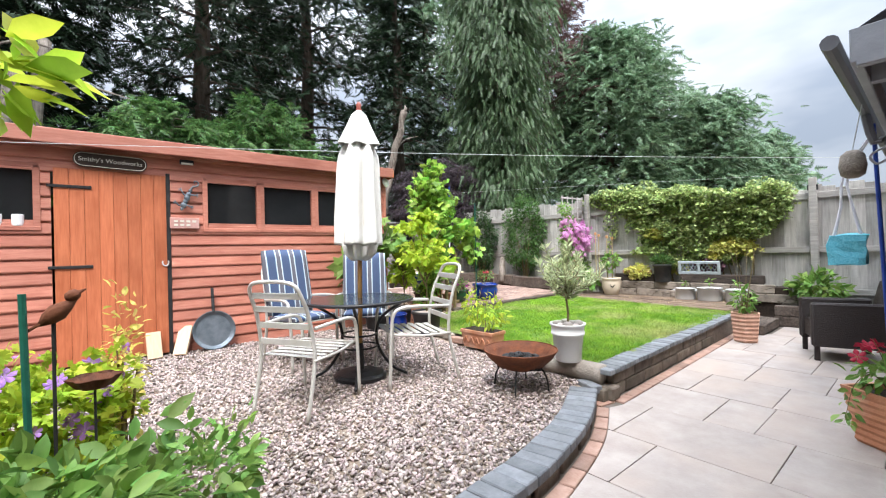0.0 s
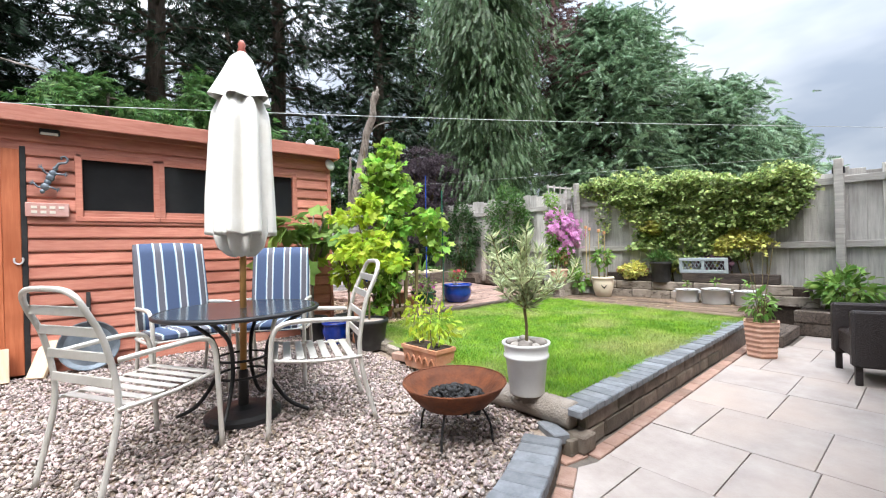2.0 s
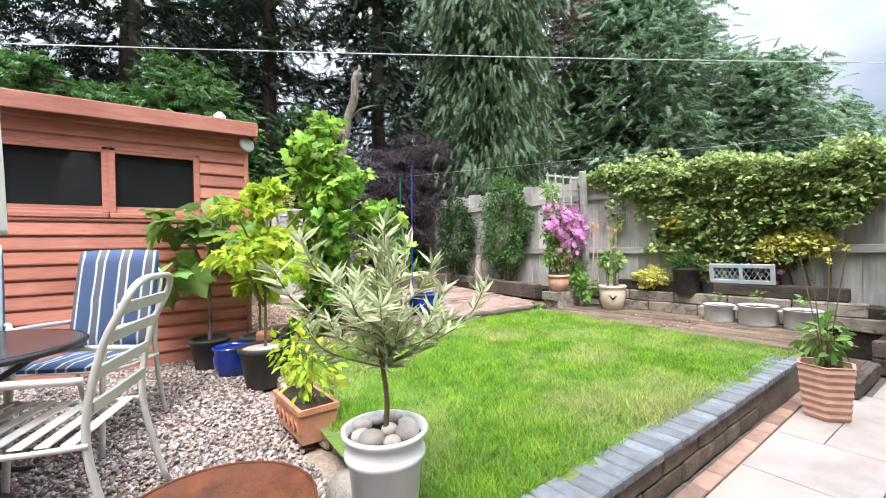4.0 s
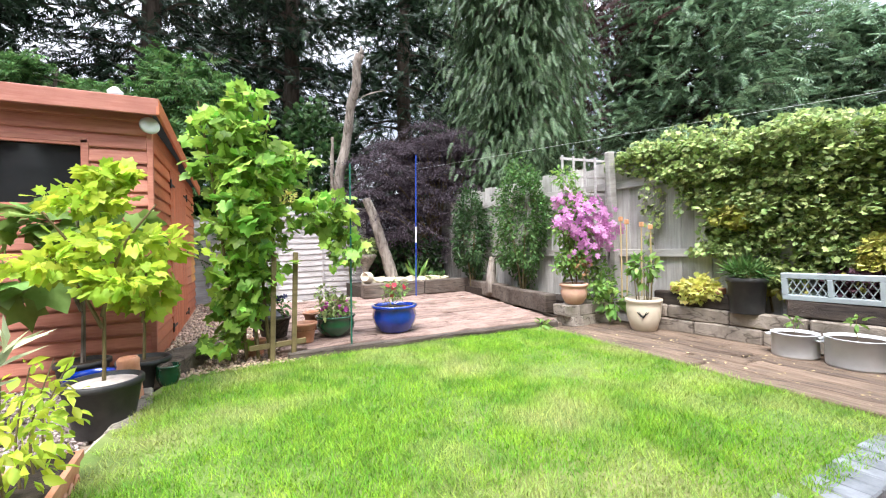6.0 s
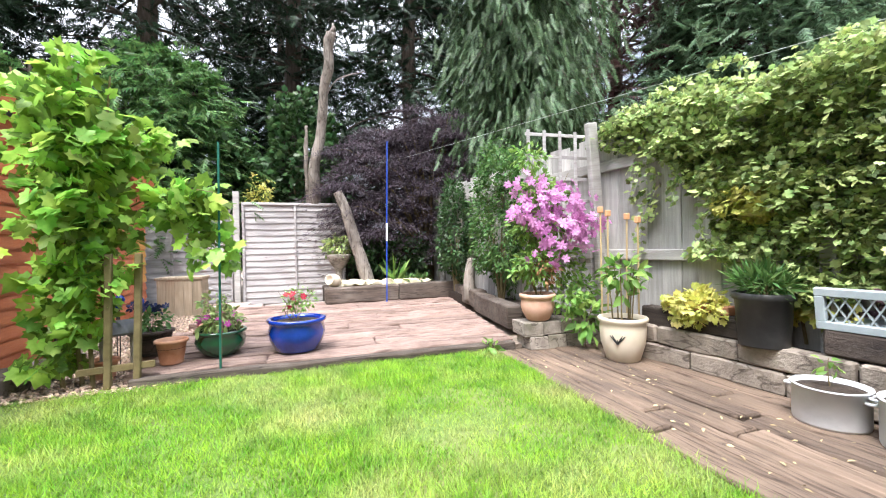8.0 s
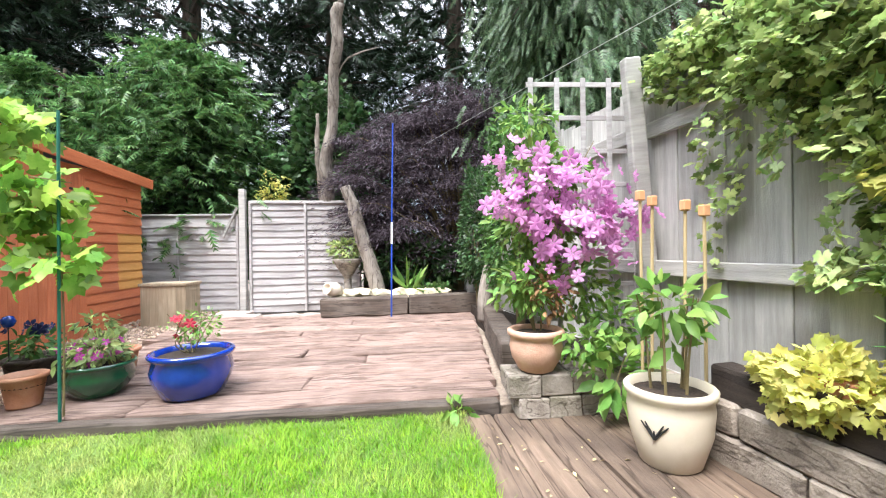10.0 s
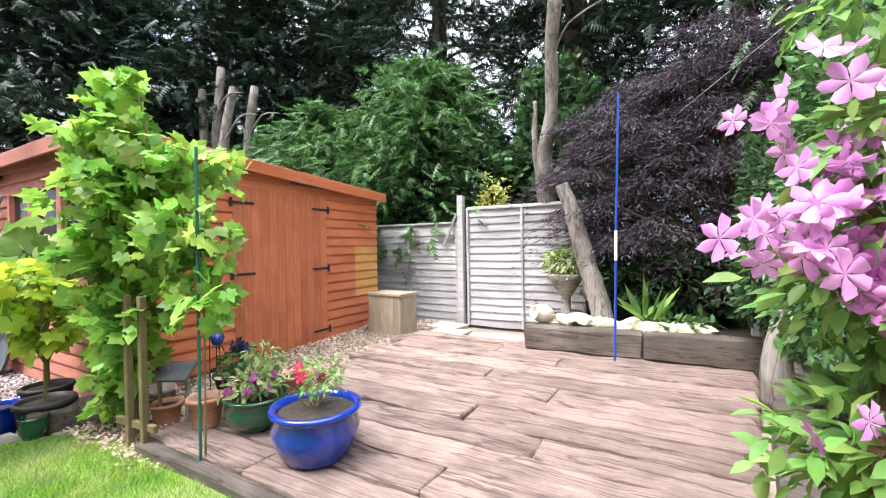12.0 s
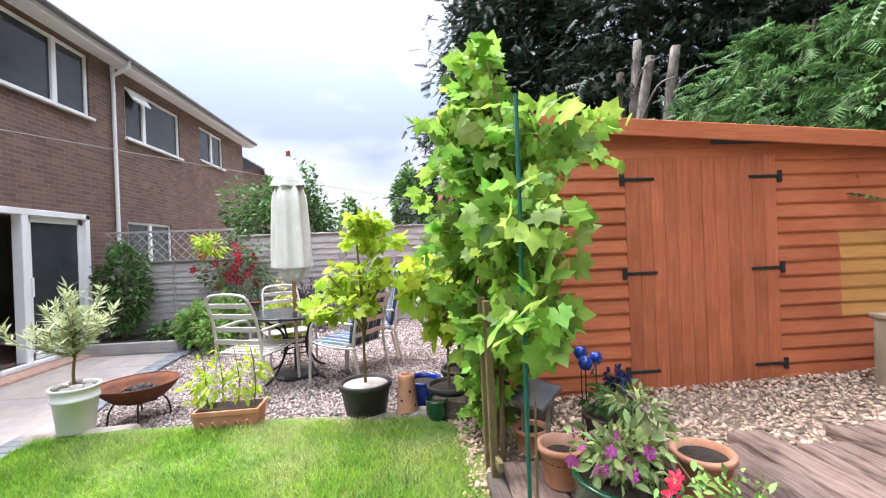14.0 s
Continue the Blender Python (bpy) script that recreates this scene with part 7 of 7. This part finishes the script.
bush("heuchera", "dark red-leaved plant behind the crate", 9.4, 3.15, 0.78, (0.1, 0.32, 0.17), 220, 0.07, L_heuchera, "lobed", 22)
bush("fern_shrub", "leafy green shrub against the fence", 9.25, 1.55, 0.3, (0.3, 0.42, 0.3), 340, 0.15, L_bright, "oval", 23)
bush("rib_planter_plant", "tall straggly green plants in the ribbed planter", 7.1, 2.0, 0.36, (0.17, 0.17, 0.22), 110, 0.09, L_bright, "oval", 24, droop=0.5, category="plant")
for i in range(5):
    tagged(part("seed_stem", tube(bmesh.new(), arc([(7.1, 2.0, 0.37), (7.1 + 0.08 * math.cos(i * 1.4), 2.0 + 0.08 * math.sin(i * 1.4), 0.8), (7.1 + 0.16 * math.cos(i * 1.4), 2.0 + 0.16 * math.sin(i * 1.4), 1.25)], 4), 0.005, 0.003, 5), M_stem), "thin upright seed stem in the planter", "plant stem")
for x, y, z in ((8.97, 3.43, 0.49), (9.0, 3.02, 0.52), (9.04, 2.6, 0.5)):
    leafy_mass("seedling", "small pale green seedling in the pan", "plant", [[(x, y, z), (x, y + 0.01, z + 0.1), (x - 0.01, y, z + 0.18)]], [(14, (x, y, z + 0.15), (0.06, 0.06, 0.06))], 0.07, L_bright, "oval", int(x * 100 + y), stem_r=0.004)
bush("bed_plants", "mixed green plants in the far raised bed", 8.05, 9.3, 0.64, (0.5, 0.2, 0.1), 240, 0.1, L_shrub, "oval", 26)
bush("spiky_plant", "spiky green sword-leaved plant in the bed", 7.75, 9.35, 0.66, (0.12, 0.1, 0.08), 16, 0.42, L_bright, "narrow", 27, droop=-1.2)

# rocks on the far bed
rg = np.random.default_rng(31)
for i in range(13):
    b = bmesh.new()
    bmesh.ops.create_icosphere(b, subdivisions=2, radius=1.0)
    for v in b.verts:
        v.co += noise.noise_vector(v.co * 1.1 + Vector((i * 5, 0, 0))) * 0.45
        v.co.x *= rg.uniform(0.98, 1.02) * 0.15
        v.co.y *= 0.1
        v.co.z *= 0.075
    tagged(part("rock", b, M_rock, at=pose(6.72 + i * 0.13, 9.13 + rg.uniform(-0.03, 0.25), 0.7 + rg.uniform(-0.01, 0.03), 0, 0, rg.uniform(0, 180))), "pale yellow limestone rock on the raised bed", "rock", "rocks on the bed")
pot("stone_urn", "weathered stone urn with a leafy shrub", 6.78, 9.7, 0.64, [(0.1, 0), (0.1, 0.04), (0.06, 0.08), (0.06, 0.3), (0.14, 0.42), (0.2, 0.52), (0.23, 0.58), (0.21, 0.6), (0.17, 0.58)], M_pier, 0.56, 0.17, "urn")
bush("urn_shrub", "yellow-green shrub in the stone urn", 6.78, 9.7, 1.18, (0.32, 0.28, 0.22), 420, 0.085, L_ivy, "oval", 28)
tip = pot("tipped_pot", "cream pottery jar lying on its side on the bed", 6.72, 9.18, 0.79, [(0.06, 0), (0.075, 0.01), (0.11, 0.1), (0.1, 0.18), (0.075, 0.21), (0.085, 0.235), (0.085, 0.25), (0.07, 0.25), (0.06, 0.21)], M_cream, 0.16, 0.08)
tip.matrix_basis = pose(6.72, 9.18, 0.78, 78, 0, -40)
b = bmesh.new()
tube(b, arc([(8.62, 7.85, 0.5), (8.6, 7.85, 0.8), (8.66, 7.88, 1.15)], 4), 0.12, 0.06, 9)
tagged(part("tree_stump", b, M_deadbark, smooth=True), "pale splintered tree stump beside the fence", "stump")

# wooden box by the shed
wb = thing("wooden_box", "old weathered wooden box with a flat lid", "box", pose(4.42, 9.15, 0.36, 0, 0, -3) @ Matrix.Diagonal((0.68, 0.74, 1.02, 1)))
part("body", boxed(-0.42, 0.42, -0.24, 0.24, 0, 0.55), M_boxwood, wb)
for i in range(5):
    part("plank", boxed(-0.425 + 0.17 * i, -0.425 + 0.17 * i + 0.166, -0.26, -0.241, 0.0, 0.55, 0.003), M_boxwood, wb)
for i in range(3):
    part("plank", boxed(0.421, 0.44, -0.25 + 0.166 * i, -0.25 + 0.166 * i + 0.163, 0.0, 0.55, 0.003), M_boxwood, wb)
part("lid", boxed(-0.46, 0.46, -0.28, 0.28, 0.551, 0.59, 0.006), M_boxwood, wb)
for i, (x, y) in enumerate(((5.25, 9.35), (5.85, 9.3), (6.35, 9.25), (5.0, 9.75))):
    tagged(part("paving_slab", rough_box(0.5, 0.42, 0.06, 340 + i, 0.006, 4, 0.01), M_slab, at=pose(x, y, 0.395, 0, 0, 25 * math.sin(i * 2))), "loose grey paving slab beyond the deck", "paving slab", "loose slabs")

# ---- along the shed ----
pan = thing("frying_pan", "large worn steel pan leaning on the shed", "pan", pose(1.27, 5.9, gravel_z(5.9) + 0.01, 80, 0, 0) @ Matrix.Scale(0.94, 4))
part("dish", lathe(bmesh.new(), [(0.02, 0.0), (0.2, 0.0), (0.24, 0.035), (0.25, 0.035), (0.205, -0.008), (0.02, -0.008)], 36, centre=(0, 0.25, 0)), M_pan, pan, smooth=False)
part("handle", boxed(-0.018, 0.018, 0.48, 0.8, 0.02, 0.035, 0.004), M_iron, pan)
for x, rx, rz, h in ((0.72, 70, 6, 0.3), (0.95, 55, -28, 0.36)):
    tagged(part("timber_offcut", boxed(-0.07, 0.07, 0, h, -0.02, 0.02, 0.004), mat("fresh_pine", (0.55, 0.4, 0.27), (0.65, 0.5, 0.36), 0.7, 6, 0.2, stretch=(6, 1, 1)), at=pose(x - 0.05, 5.86, gravel_z(5.8) + 0.02, rx, 0, rz)), "pale timber offcut leaning at the shed door", "offcut")
light_box = thing("solar_light", "small black and cream solar light under the eaves", "light", pose(1.03, 5.985, 2.5))
part("body", boxed(-0.07, 0.07, -0.03, 0.03, -0.02, 0.03, 0.006), M_black, light_box)
part("lens", boxed(-0.06, 0.06, -0.036, -0.03, -0.03, -0.005, 0.004), M_letter, light_box)
gk = bmesh.new()
spine = [Vector((0.97 + 0.11 * t, 5.985, 1.95 + 0.26 * t)) for t in np.linspace(0, 1, 7)]
coil = [(1.115 + (0.045 - 0.005 * k) * math.cos(-1.9 + 0.75 * k), 5.985, 2.265 + (0.045 - 0.005 * k) * math.sin(-1.9 + 0.75 * k)) for k in range(9)]
tube(gk, arc([spine[5], spine[6]] + coil, 3), 0.013, 0.006, 7)
for k, r in enumerate((0.02, 0.034, 0.028, 0.034, 0.03, 0.022)):
    m0 = bmesh.ops.create_icosphere(gk, subdivisions=2, radius=r)
    for v in m0["verts"]:
        v.co = Vector((v.co.x, v.co.y * 0.5, v.co.z * 1.15)) + spine[k]
for base, sx, sz in ((spine[1], -0.075, 0.03), (spine[1], 0.075, -0.02), (spine[4], -0.075, 0.05), (spine[4], 0.075, -0.005)):
    foot = base + Vector((sx, 0, sz))
    tube(gk, arc([base, base + Vector((sx * 0.6, 0, -0.005)), foot], 3), 0.011, 0.008, 6)
    for a in (-0.9, -0.3, 0.3, 0.9):
        aim = math.atan2(sz, sx) + a
        tube(gk, [foot, foot + Vector((0.03 * math.cos(aim), 0, 0.03 * math.sin(aim)))], 0.005, 0.004, 5)
tagged(part("lizard_ornament", gk, M_pan, smooth=True), "dark metal lizard ornament on the shed wall", "ornament")
plq = thing("wall_plaque", "weathered pinkish plaque with faded lettering", "plaque", pose(1.0, 6.005, 1.78))
part("board", boxed(-0.15, 0.15, -0.012, 0.012, -0.065, 0.065, 0.006), mat("faded_pink_paint", (0.45, 0.22, 0.18), (0.6, 0.38, 0.34), 0.8, 12, 0.2), plq)
for i in range(2):
    for j in range(4 - i):
        part("letter_bar", boxed(-0.11 + j * 0.062, -0.07 + j * 0.062, -0.016, -0.012, 0.01 - 0.045 * i, 0.035 - 0.045 * i), M_letter, plq)
ra = thing("round_alarm", "white round outdoor bell on the shed corner", "alarm", pose(3.8, 5.99, 2.5, 78, 0, 20))
part("disc", lathe(bmesh.new(), [(0.02, 0.03), (0.05, 0.028), (0.075, 0.015), (0.08, 0.0), (0.02, 0.0)], 24), M_white, ra, smooth=True)
tagged(part("bird_ornament", lathe(bmesh.new(), [(0.01, 0), (0.05, 0.03), (0.06, 0.08), (0.02, 0.12)], 12), M_white, smooth=True, at=pose(3.55, 6.02, 2.7)), "small white ornament on the shed roof", "ornament")
for i, x in enumerate((-0.55, -0.4)):
    tagged(part("jar", lathe(bmesh.new(), [(0.04, 0), (0.045, 0.01), (0.045, 0.11), (0.04, 0.115)], 16), M_white, at=pose(x, SY0 + 0.004, 1.725)), "white jar standing on the shed window ledge", "jar")
# washing line and a second wire
tagged(part("washing_line", tube(bmesh.new(), [(-0.8 + 9.1 * t, 5.88 - 5.13 * t, 2.47 - 0.16 * math.sin(math.pi * t) * 0.3) for t in np.linspace(0, 1, 13)], 0.0026, seg=5), M_wire), "thin pale washing line across the garden", "washing line")
tagged(part("wire", tube(bmesh.new(), [(7.9 + 2.2 * t, 10.2 - 8.4 * t, 3.1 - 0.5 * t) for t in np.linspace(0, 1, 7)], 0.0022, seg=5), M_wire), "thin wire running above the fence", "wire")

# ---- patio end: chair, planters, hanging things ----
rat = thing("rattan_armchair", "dark brown woven rattan armchair on the patio", "armchair", pose(6.9, 1.0, 0.003, 0, 0, 19) @ Matrix.Diagonal((0.84, 1, 1, 1)))
part("seat", boxed(-0.3, 0.3, -0.28, 0.3, 0.2, 0.42, 0.02), M_rattan, rat)
part("backrest", boxed(-0.32, 0.32, -0.03, 0.03, 0.0, 0.5, 0.02), M_rattan, rat, at=pose(0, -0.3, 0.4, 14, 0, 0))
for s in (-1, 1):
    part("arm", boxed(s * 0.35 - 0.05, s * 0.35 + 0.05, -0.32, 0.34, 0.16, 0.66, 0.02), M_rattan, rat)
    for y in (-0.28, 0.29):
        part("leg", boxed(s * 0.35 - 0.025, s * 0.35 + 0.025, y - 0.025, y + 0.025, 0.0, 0.17, 0.004), M_rattan, rat)
copy_thing(rat, pose(2.98, 0.08, 0.003, 0, 0, 0) @ Matrix.Diagonal((0.84, 1, 1, 1)))
tagged(part("timber_step", rough_box(0.9, 0.26, 0.15, 350, 0.008, 5, 0.012), M_sleeper_dark, at=pose(8.13, 2.05, 0.077, 0, 0, 0)), "dark timber block step beside the planter", "step")
pl = thing("patio_planter", "basket-weave terracotta planter with trailing plants", "planter", pose(4.2, 0.48, 0.003, 0, 0, 8))
prof = []
for i in range(8):
    prof += [(0.17 + 0.008 * i, i * 0.045), (0.185 + 0.008 * i, i * 0.045 + 0.022)]
prof += [(0.25, 0.37), (0.22, 0.37), (0.21, 0.3)]
part("body", lathe(bmesh.new(), prof, 4), M_terra, pl)
part("soil", lathe(bmesh.new(), [(0.205, 0.31), (0.205, 0.33), (0.02, 0.34)], 4), M_soil, pl)
tp = leafy_mass("geranium", "trailing green plants with red geranium flowers", "plant", [[(4.2, 0.48, 0.34), (4.13, 0.56, 0.48), (4.0, 0.64, 0.42), (3.93, 0.68, 0.2)], [(4.2, 0.48, 0.34), (4.18, 0.51, 0.55), (4.14, 0.56, 0.72)]], [(170, (4.18, 0.5, 0.48), (0.26, 0.22, 0.16)), (22, (3.94, 0.66, 0.3), (0.08, 0.06, 0.2))], 0.075, L_bright, "oval", 29, stem_r=0.004)
flowers(tp, "bloom", 0, [(6, (4.13, 0.56, 0.66), (0.18, 0.12, 0.1))], 0.08, F_red, 30, face=(-0.6, -0.2, 0.5))
butt = thing("water_butt", "green plastic water butt beside the fence", "water butt", pose(9.3, 0.35, 0.003))
part("barrel", lathe(bmesh.new(), [(0.24, 0), (0.28, 0.3), (0.29, 0.6), (0.28, 1.15), (0.3, 1.2), (0.28, 1.24), (0.05, 1.28)], 28), M_green_butt, butt, smooth=True)
bag = thing("hanging_bag", "turquoise net peg bag hung on straps", "bag", pose(5.1, 0.76, 1.3) @ Matrix.Scale(0.6, 4))
bb = boxed(-0.06, 0.06, -0.2, 0.2, -0.22, 0.2)
bmesh.ops.subdivide_edges(bb, edges=bb.edges, cuts=4, use_grid_fill=True)
for v in bb.verts:
    v.co += noise.noise_vector(v.co * 5) * 0.04
part("net", bb, M_bag, bag)
for s in (-1, 1):
    part("strap", tube(bmesh.new(), arc([(0, s * 0.14, 0.18), (0.02, s * 0.06, 0.6), (0.03, 0.02 * s, 1.05), (0.0, -0.3 + 0.01 * s, 1.6)], 3), 0.02, 0.012, 6), M_cloth, bag)
tagged(part("blue_prop", tube(bmesh.new(), [(4.75, 0.5, 0.0), (4.5, 0.55, 2.2)], 0.013, seg=8), M_bluepole), "thin dark blue clothes prop", "prop")
owl = thing("hanging_lantern", "pierced brown pottery lantern hung under the canopy", "lantern", pose(4.05, 0.62, 1.78))
part("body", lathe(bmesh.new(), [(0.03, 0), (0.06, 0.02), (0.07, 0.08), (0.06, 0.15), (0.03, 0.18)], 18), M_log, owl, smooth=True)
part("cord", tube(bmesh.new(), [(0, 0, 0.18), (0, -0.05, 0.47)], 0.003, seg=5), M_wire, owl)
crook = bmesh.new()
tube(crook, arc([(3.6, 0.25, 0.0), (3.6, 0.25, 1.7), (3.58, 0.3, 1.84), (3.55, 0.42, 1.88), (3.53, 0.5, 1.84), (3.54, 0.48, 1.79), (3.55, 0.44, 1.81)], 5), 0.007, seg=6)
tagged(part("shepherd_crook", crook, M_greywood, smooth=True), "slender metal hanging crook with a curled tip", "crook")

# ---- beds beside the house and the fence ----
side = tagged(part("bed_soil", boxed(-1.25, -0.35, -0.5, 1.35, 0.0, 0.17), M_soil), "raised border edged with grey timber along the fence", "raised bed", kind="structure")
part("timber", rough_box(0.09, 1.95, 0.2, 360, 0.006, 6, 0.01), M_rail, side, at=pose(-0.3, 0.42, 0.1))
bush("border_shrub", "dense dark green shrub by the house wall", -0.85, -0.05, 0.16, (0.45, 0.5, 0.95), 1900, 0.1, L_shrub, "oval", 31, shell=0.65)
bush("border_plant", "low green plants in the border", -0.6, 0.85, 0.16, (0.28, 0.45, 0.16), 420, 0.09, L_shrub, "oval", 32)
rb = bush("climbing_rose", "climbing rose with red flowers on the fence", -1.0, 1.9, 0.1, (0.4, 0.85, 1.1), 1100, 0.085, L_shrub, "oval", 33, shell=0.6)
flowers(rb, "bloom", 0, [(20, (0.05, -0.1, 1.35), (0.4, 0.85, 0.6))], 0.15, F_red, 34, face=(0.9, 0.3, 0.2))
bush("purple_shrub", "dark purple-leaved shrub by the fence", -0.95, 3.3, 0.15, (0.35, 0.5, 0.5), 700, 0.09, L_purple, "oval", 35)
bush("pail_plant", "green leafy plant in the pail", -0.1, 1.45, 0.26, (0.24, 0.24, 0.22), 260, 0.1, L_bright, "oval", 36)
# the planted corner by the path's start
bush("leafy_shrub", "broad-leaved green shrub at the gravel edge", 0.1, 1.78, 0.1, (0.45, 0.36, 0.42), 1500, 0.09, L_bright, "oval", 37, shell=0.5)
bush("leafy_shrub", "broad-leaved green shrub at the gravel edge", -0.35, 2.0, 0.1, (0.42, 0.42, 0.46), 1300, 0.085, L_bright, "oval", 38, shell=0.5)
bush("leafy_shrub", "low spreading green shrub at the gravel edge", 0.5, 2.15, 0.1, (0.36, 0.34, 0.34), 700, 0.07, L_bright, "oval", 43, shell=0.5)
gr = bush("geranium_clump", "mauve-flowered cranesbill clump beside the gravel", 0.0, 3.12, 0.1, (0.55, 0.4, 0.44), 2000, 0.055, L_lime, "lobed", 39)
flowers(gr, "bloom", 0, [(40, (0, 0, 0.6), (0.5, 0.42, 0.24))], 0.07, F_mauve, 40, face=(0, -0.3, 0.6))
bush("loosestrife", "tall pale yellow flower spikes beside the gravel", 0.32, 3.15, 0.1, (0.13, 0.13, 0.62), 300, 0.05, F_yellow, "oval", 41, category="plant")
bush("purple_weed", "wispy dark purple stems at the gravel edge", -0.35, 2.6, 0.1, (0.25, 0.25, 0.55), 200, 0.08, L_heuchera, "narrow", 44, category="plant")
leafy_mass("overhanging_branch", "bright green leafy branch overhanging the gravel", "shrub", [[(-0.7, 1.8, 0.1), (-0.55, 1.82, 1.2), (-0.25, 1.82, 1.75), (0.05, 1.8, 1.9)]], [(60, (0.0, 1.82, 1.86), (0.16, 0.16, 0.14)), (70, (-0.28, 1.85, 1.8), (0.26, 0.26, 0.24))], 0.13, L_lime, "oval", 42, stem_r=0.014)
st = thing("bird_feeder_stake", "dark green stake holding a small metal bird", "ornament", pose(0.0, 2.66, 0.08))
part("stake", tube(bmesh.new(), [(0, 0, 0), (-0.02, 0, 1.16)], 0.013, seg=8), M_greenstake, st)
part("bird", lathe(bmesh.new(), [(0.005, -0.06), (0.03, -0.02), (0.038, 0.02), (0.024, 0.06), (0.006, 0.1)], 12), M_rust, st, smooth=True, at=pose(0.07, 0.02, 1.06, 0, 50, 0))
part("head", lathe(bmesh.new(), [(0.004, -0.03), (0.02, -0.022), (0.026, 0.0), (0.02, 0.018), (0.008, 0.026), (0.003, 0.05)], 12), M_rust, st, smooth=True, at=pose(0.135, 0.02, 1.14, 0, 60, 0))
part("tail", boxed(-0.07, 0.0, -0.014, 0.014, -0.006, 0.006, 0.003), M_rust, st, at=pose(0.03, 0.02, 1.03, 0, -35, 0))
part("arm", tube(bmesh.new(), [(0.07, 0.02, 0.0), (0.07, 0.02, 1.03)], 0.007, seg=6), M_iron, st)
bd = thing("metal_flower_dish", "dark red metal flower-shaped dish on a stem", "bird bath", pose(0.2, 2.7, 0.09) @ Matrix.Diagonal((0.75, 0.75, 0.9, 1)))
part("dish", lathe(bmesh.new(), [(0.02, 0.78), (0.08, 0.795), (0.12, 0.84), (0.125, 0.845), (0.08, 0.805), (0.02, 0.79)], 30, ripple=0.12, count=6), M_rust, bd, smooth=True)
part("stem", tube(bmesh.new(), [(0, 0, 0), (0, 0, 0.79)], 0.007, seg=6), M_iron, bd)

# terracotta pots and a green jar tucked in beside the vine
pot("terracotta_pot", "small terracotta pot half hidden by the vine", 4.62, 5.98, 0.305, flared(0.08, 0.105, 0.17), M_terra, 0.14, 0.09)
pot("green_jar", "small dark green glazed jar behind the tub", 3.98, 5.42, 0.285, bellied(0.085, 0.17, 0.6), M_greenpot, 0.14, 0.07)
for i, (x, y, q) in enumerate(((8.98, 4.72, 5), (9.06, 4.42, -8), (9.12, 4.28, 4))):
    tagged(part("loose_brick", rough_box(0.1, 0.16, 0.07, 303 + i, 0.004, 3, 0.006), M_terra, at=pose(9.27, y, 0.8, 0, 0, q)), "small terracotta edging brick on the dark sleeper", "brick", "bricks on the sleeper")

# lattice crate on the raised bed
crate = thing("lattice_crate", "pale blue-grey plastic lattice crate on the sleeper", "crate", pose(9.3, 3.29, 0.775, 0, -8, 5.7))
for q in ((-0.36, 0.36, 0.0, 0.05), (-0.36, 0.36, 0.21, 0.26), (-0.36, -0.31, 0.05, 0.21), (0.31, 0.36, 0.05, 0.21), (-0.02, 0.02, 0.05, 0.21)):
    part("frame", boxed(-0.02, 0.02, q[0], q[1], q[2], q[3], 0.004), M_crate, crate)
part("floor", boxed(0.02, 0.26, -0.36, 0.36, 0.0, 0.02, 0.003), M_crate, crate)
for s in (-1, 1):
    for i in range(11):
        y0 = -0.34 + i * 0.06
        part("lattice", tube(bmesh.new(), [(0.004 * s, y0, 0.05 if s > 0 else 0.21), (0.004 * s, y0 + 0.09, 0.21 if s > 0 else 0.05)], 0.006, seg=4), M_crate, crate)

# glass balls and a slate roofed feeder behind the pots
for i, (x, y, z) in enumerate(((4.62, 6.32, 0.92), (4.78, 6.28, 0.9), (4.55, 6.45, 0.86))):
    gb = thing("glass_ball_stake", "dark blue glass ball on a thin wire stake", "ornament", pose(x, y, 0.3), group="glass balls")
    part("ball", lathe(bmesh.new(), [(0.004, z - 0.345), (0.03, z - 0.335), (0.045, z - 0.3), (0.03, z - 0.265), (0.004, z - 0.255)], 16), M_bluepot, gb, smooth=True)
    part("stake", tube(bmesh.new(), [(0, 0, 0), (0, 0, z - 0.34)], 0.004, seg=5), M_iron, gb)
fd = thing("slate_feeder", "small weathered feeder with a dark slanting roof", "bird feeder", pose(4.72, 5.98, 0.3, 0, 0, 30))
part("roof", boxed(-0.14, 0.14, -0.1, 0.1, -0.012, 0.012, 0.004), M_grey_roof, fd, at=pose(0, 0, 0.42, 28, 0, 0))
for s in (-1, 1):
    part("leg", boxed(s * 0.1 - 0.012, s * 0.1 + 0.012, -0.012, 0.012, 0, 0.41, 0.003), M_log, fd)
# leaf litter by the vine foot and moss in the joints of the pier
rg = np.random.default_rng(61)
n = 260
px, py = np.concatenate([rg.uniform(4.1, 5.3, n // 2), rg.uniform(8.0, 9.0, n - n // 2)]), np.concatenate([rg.uniform(5.5, 5.68, n // 2), rg.uniform(2.6, 5.4, n - n // 2)])
pz = np.where(px < 6, 0.325, 0.312)
tagged(part("leaf_litter", scatter("leaf_litter", SHAPES["oval"], np.stack([px, py, pz], 1), rg.normal(0, 1, (n, 3)) * np.array([1, 1, 0.05]), rg.uniform(0.015, 0.04, n), mat("fallen_leaf", (0.3, 0.2, 0.1), (0.5, 0.42, 0.22), 0.8, 6, 0.1, rand="island", var=0.4), rg, 0.0, 0.05), None), "scattered dry fallen leaves", "leaf litter", kind="stuff")
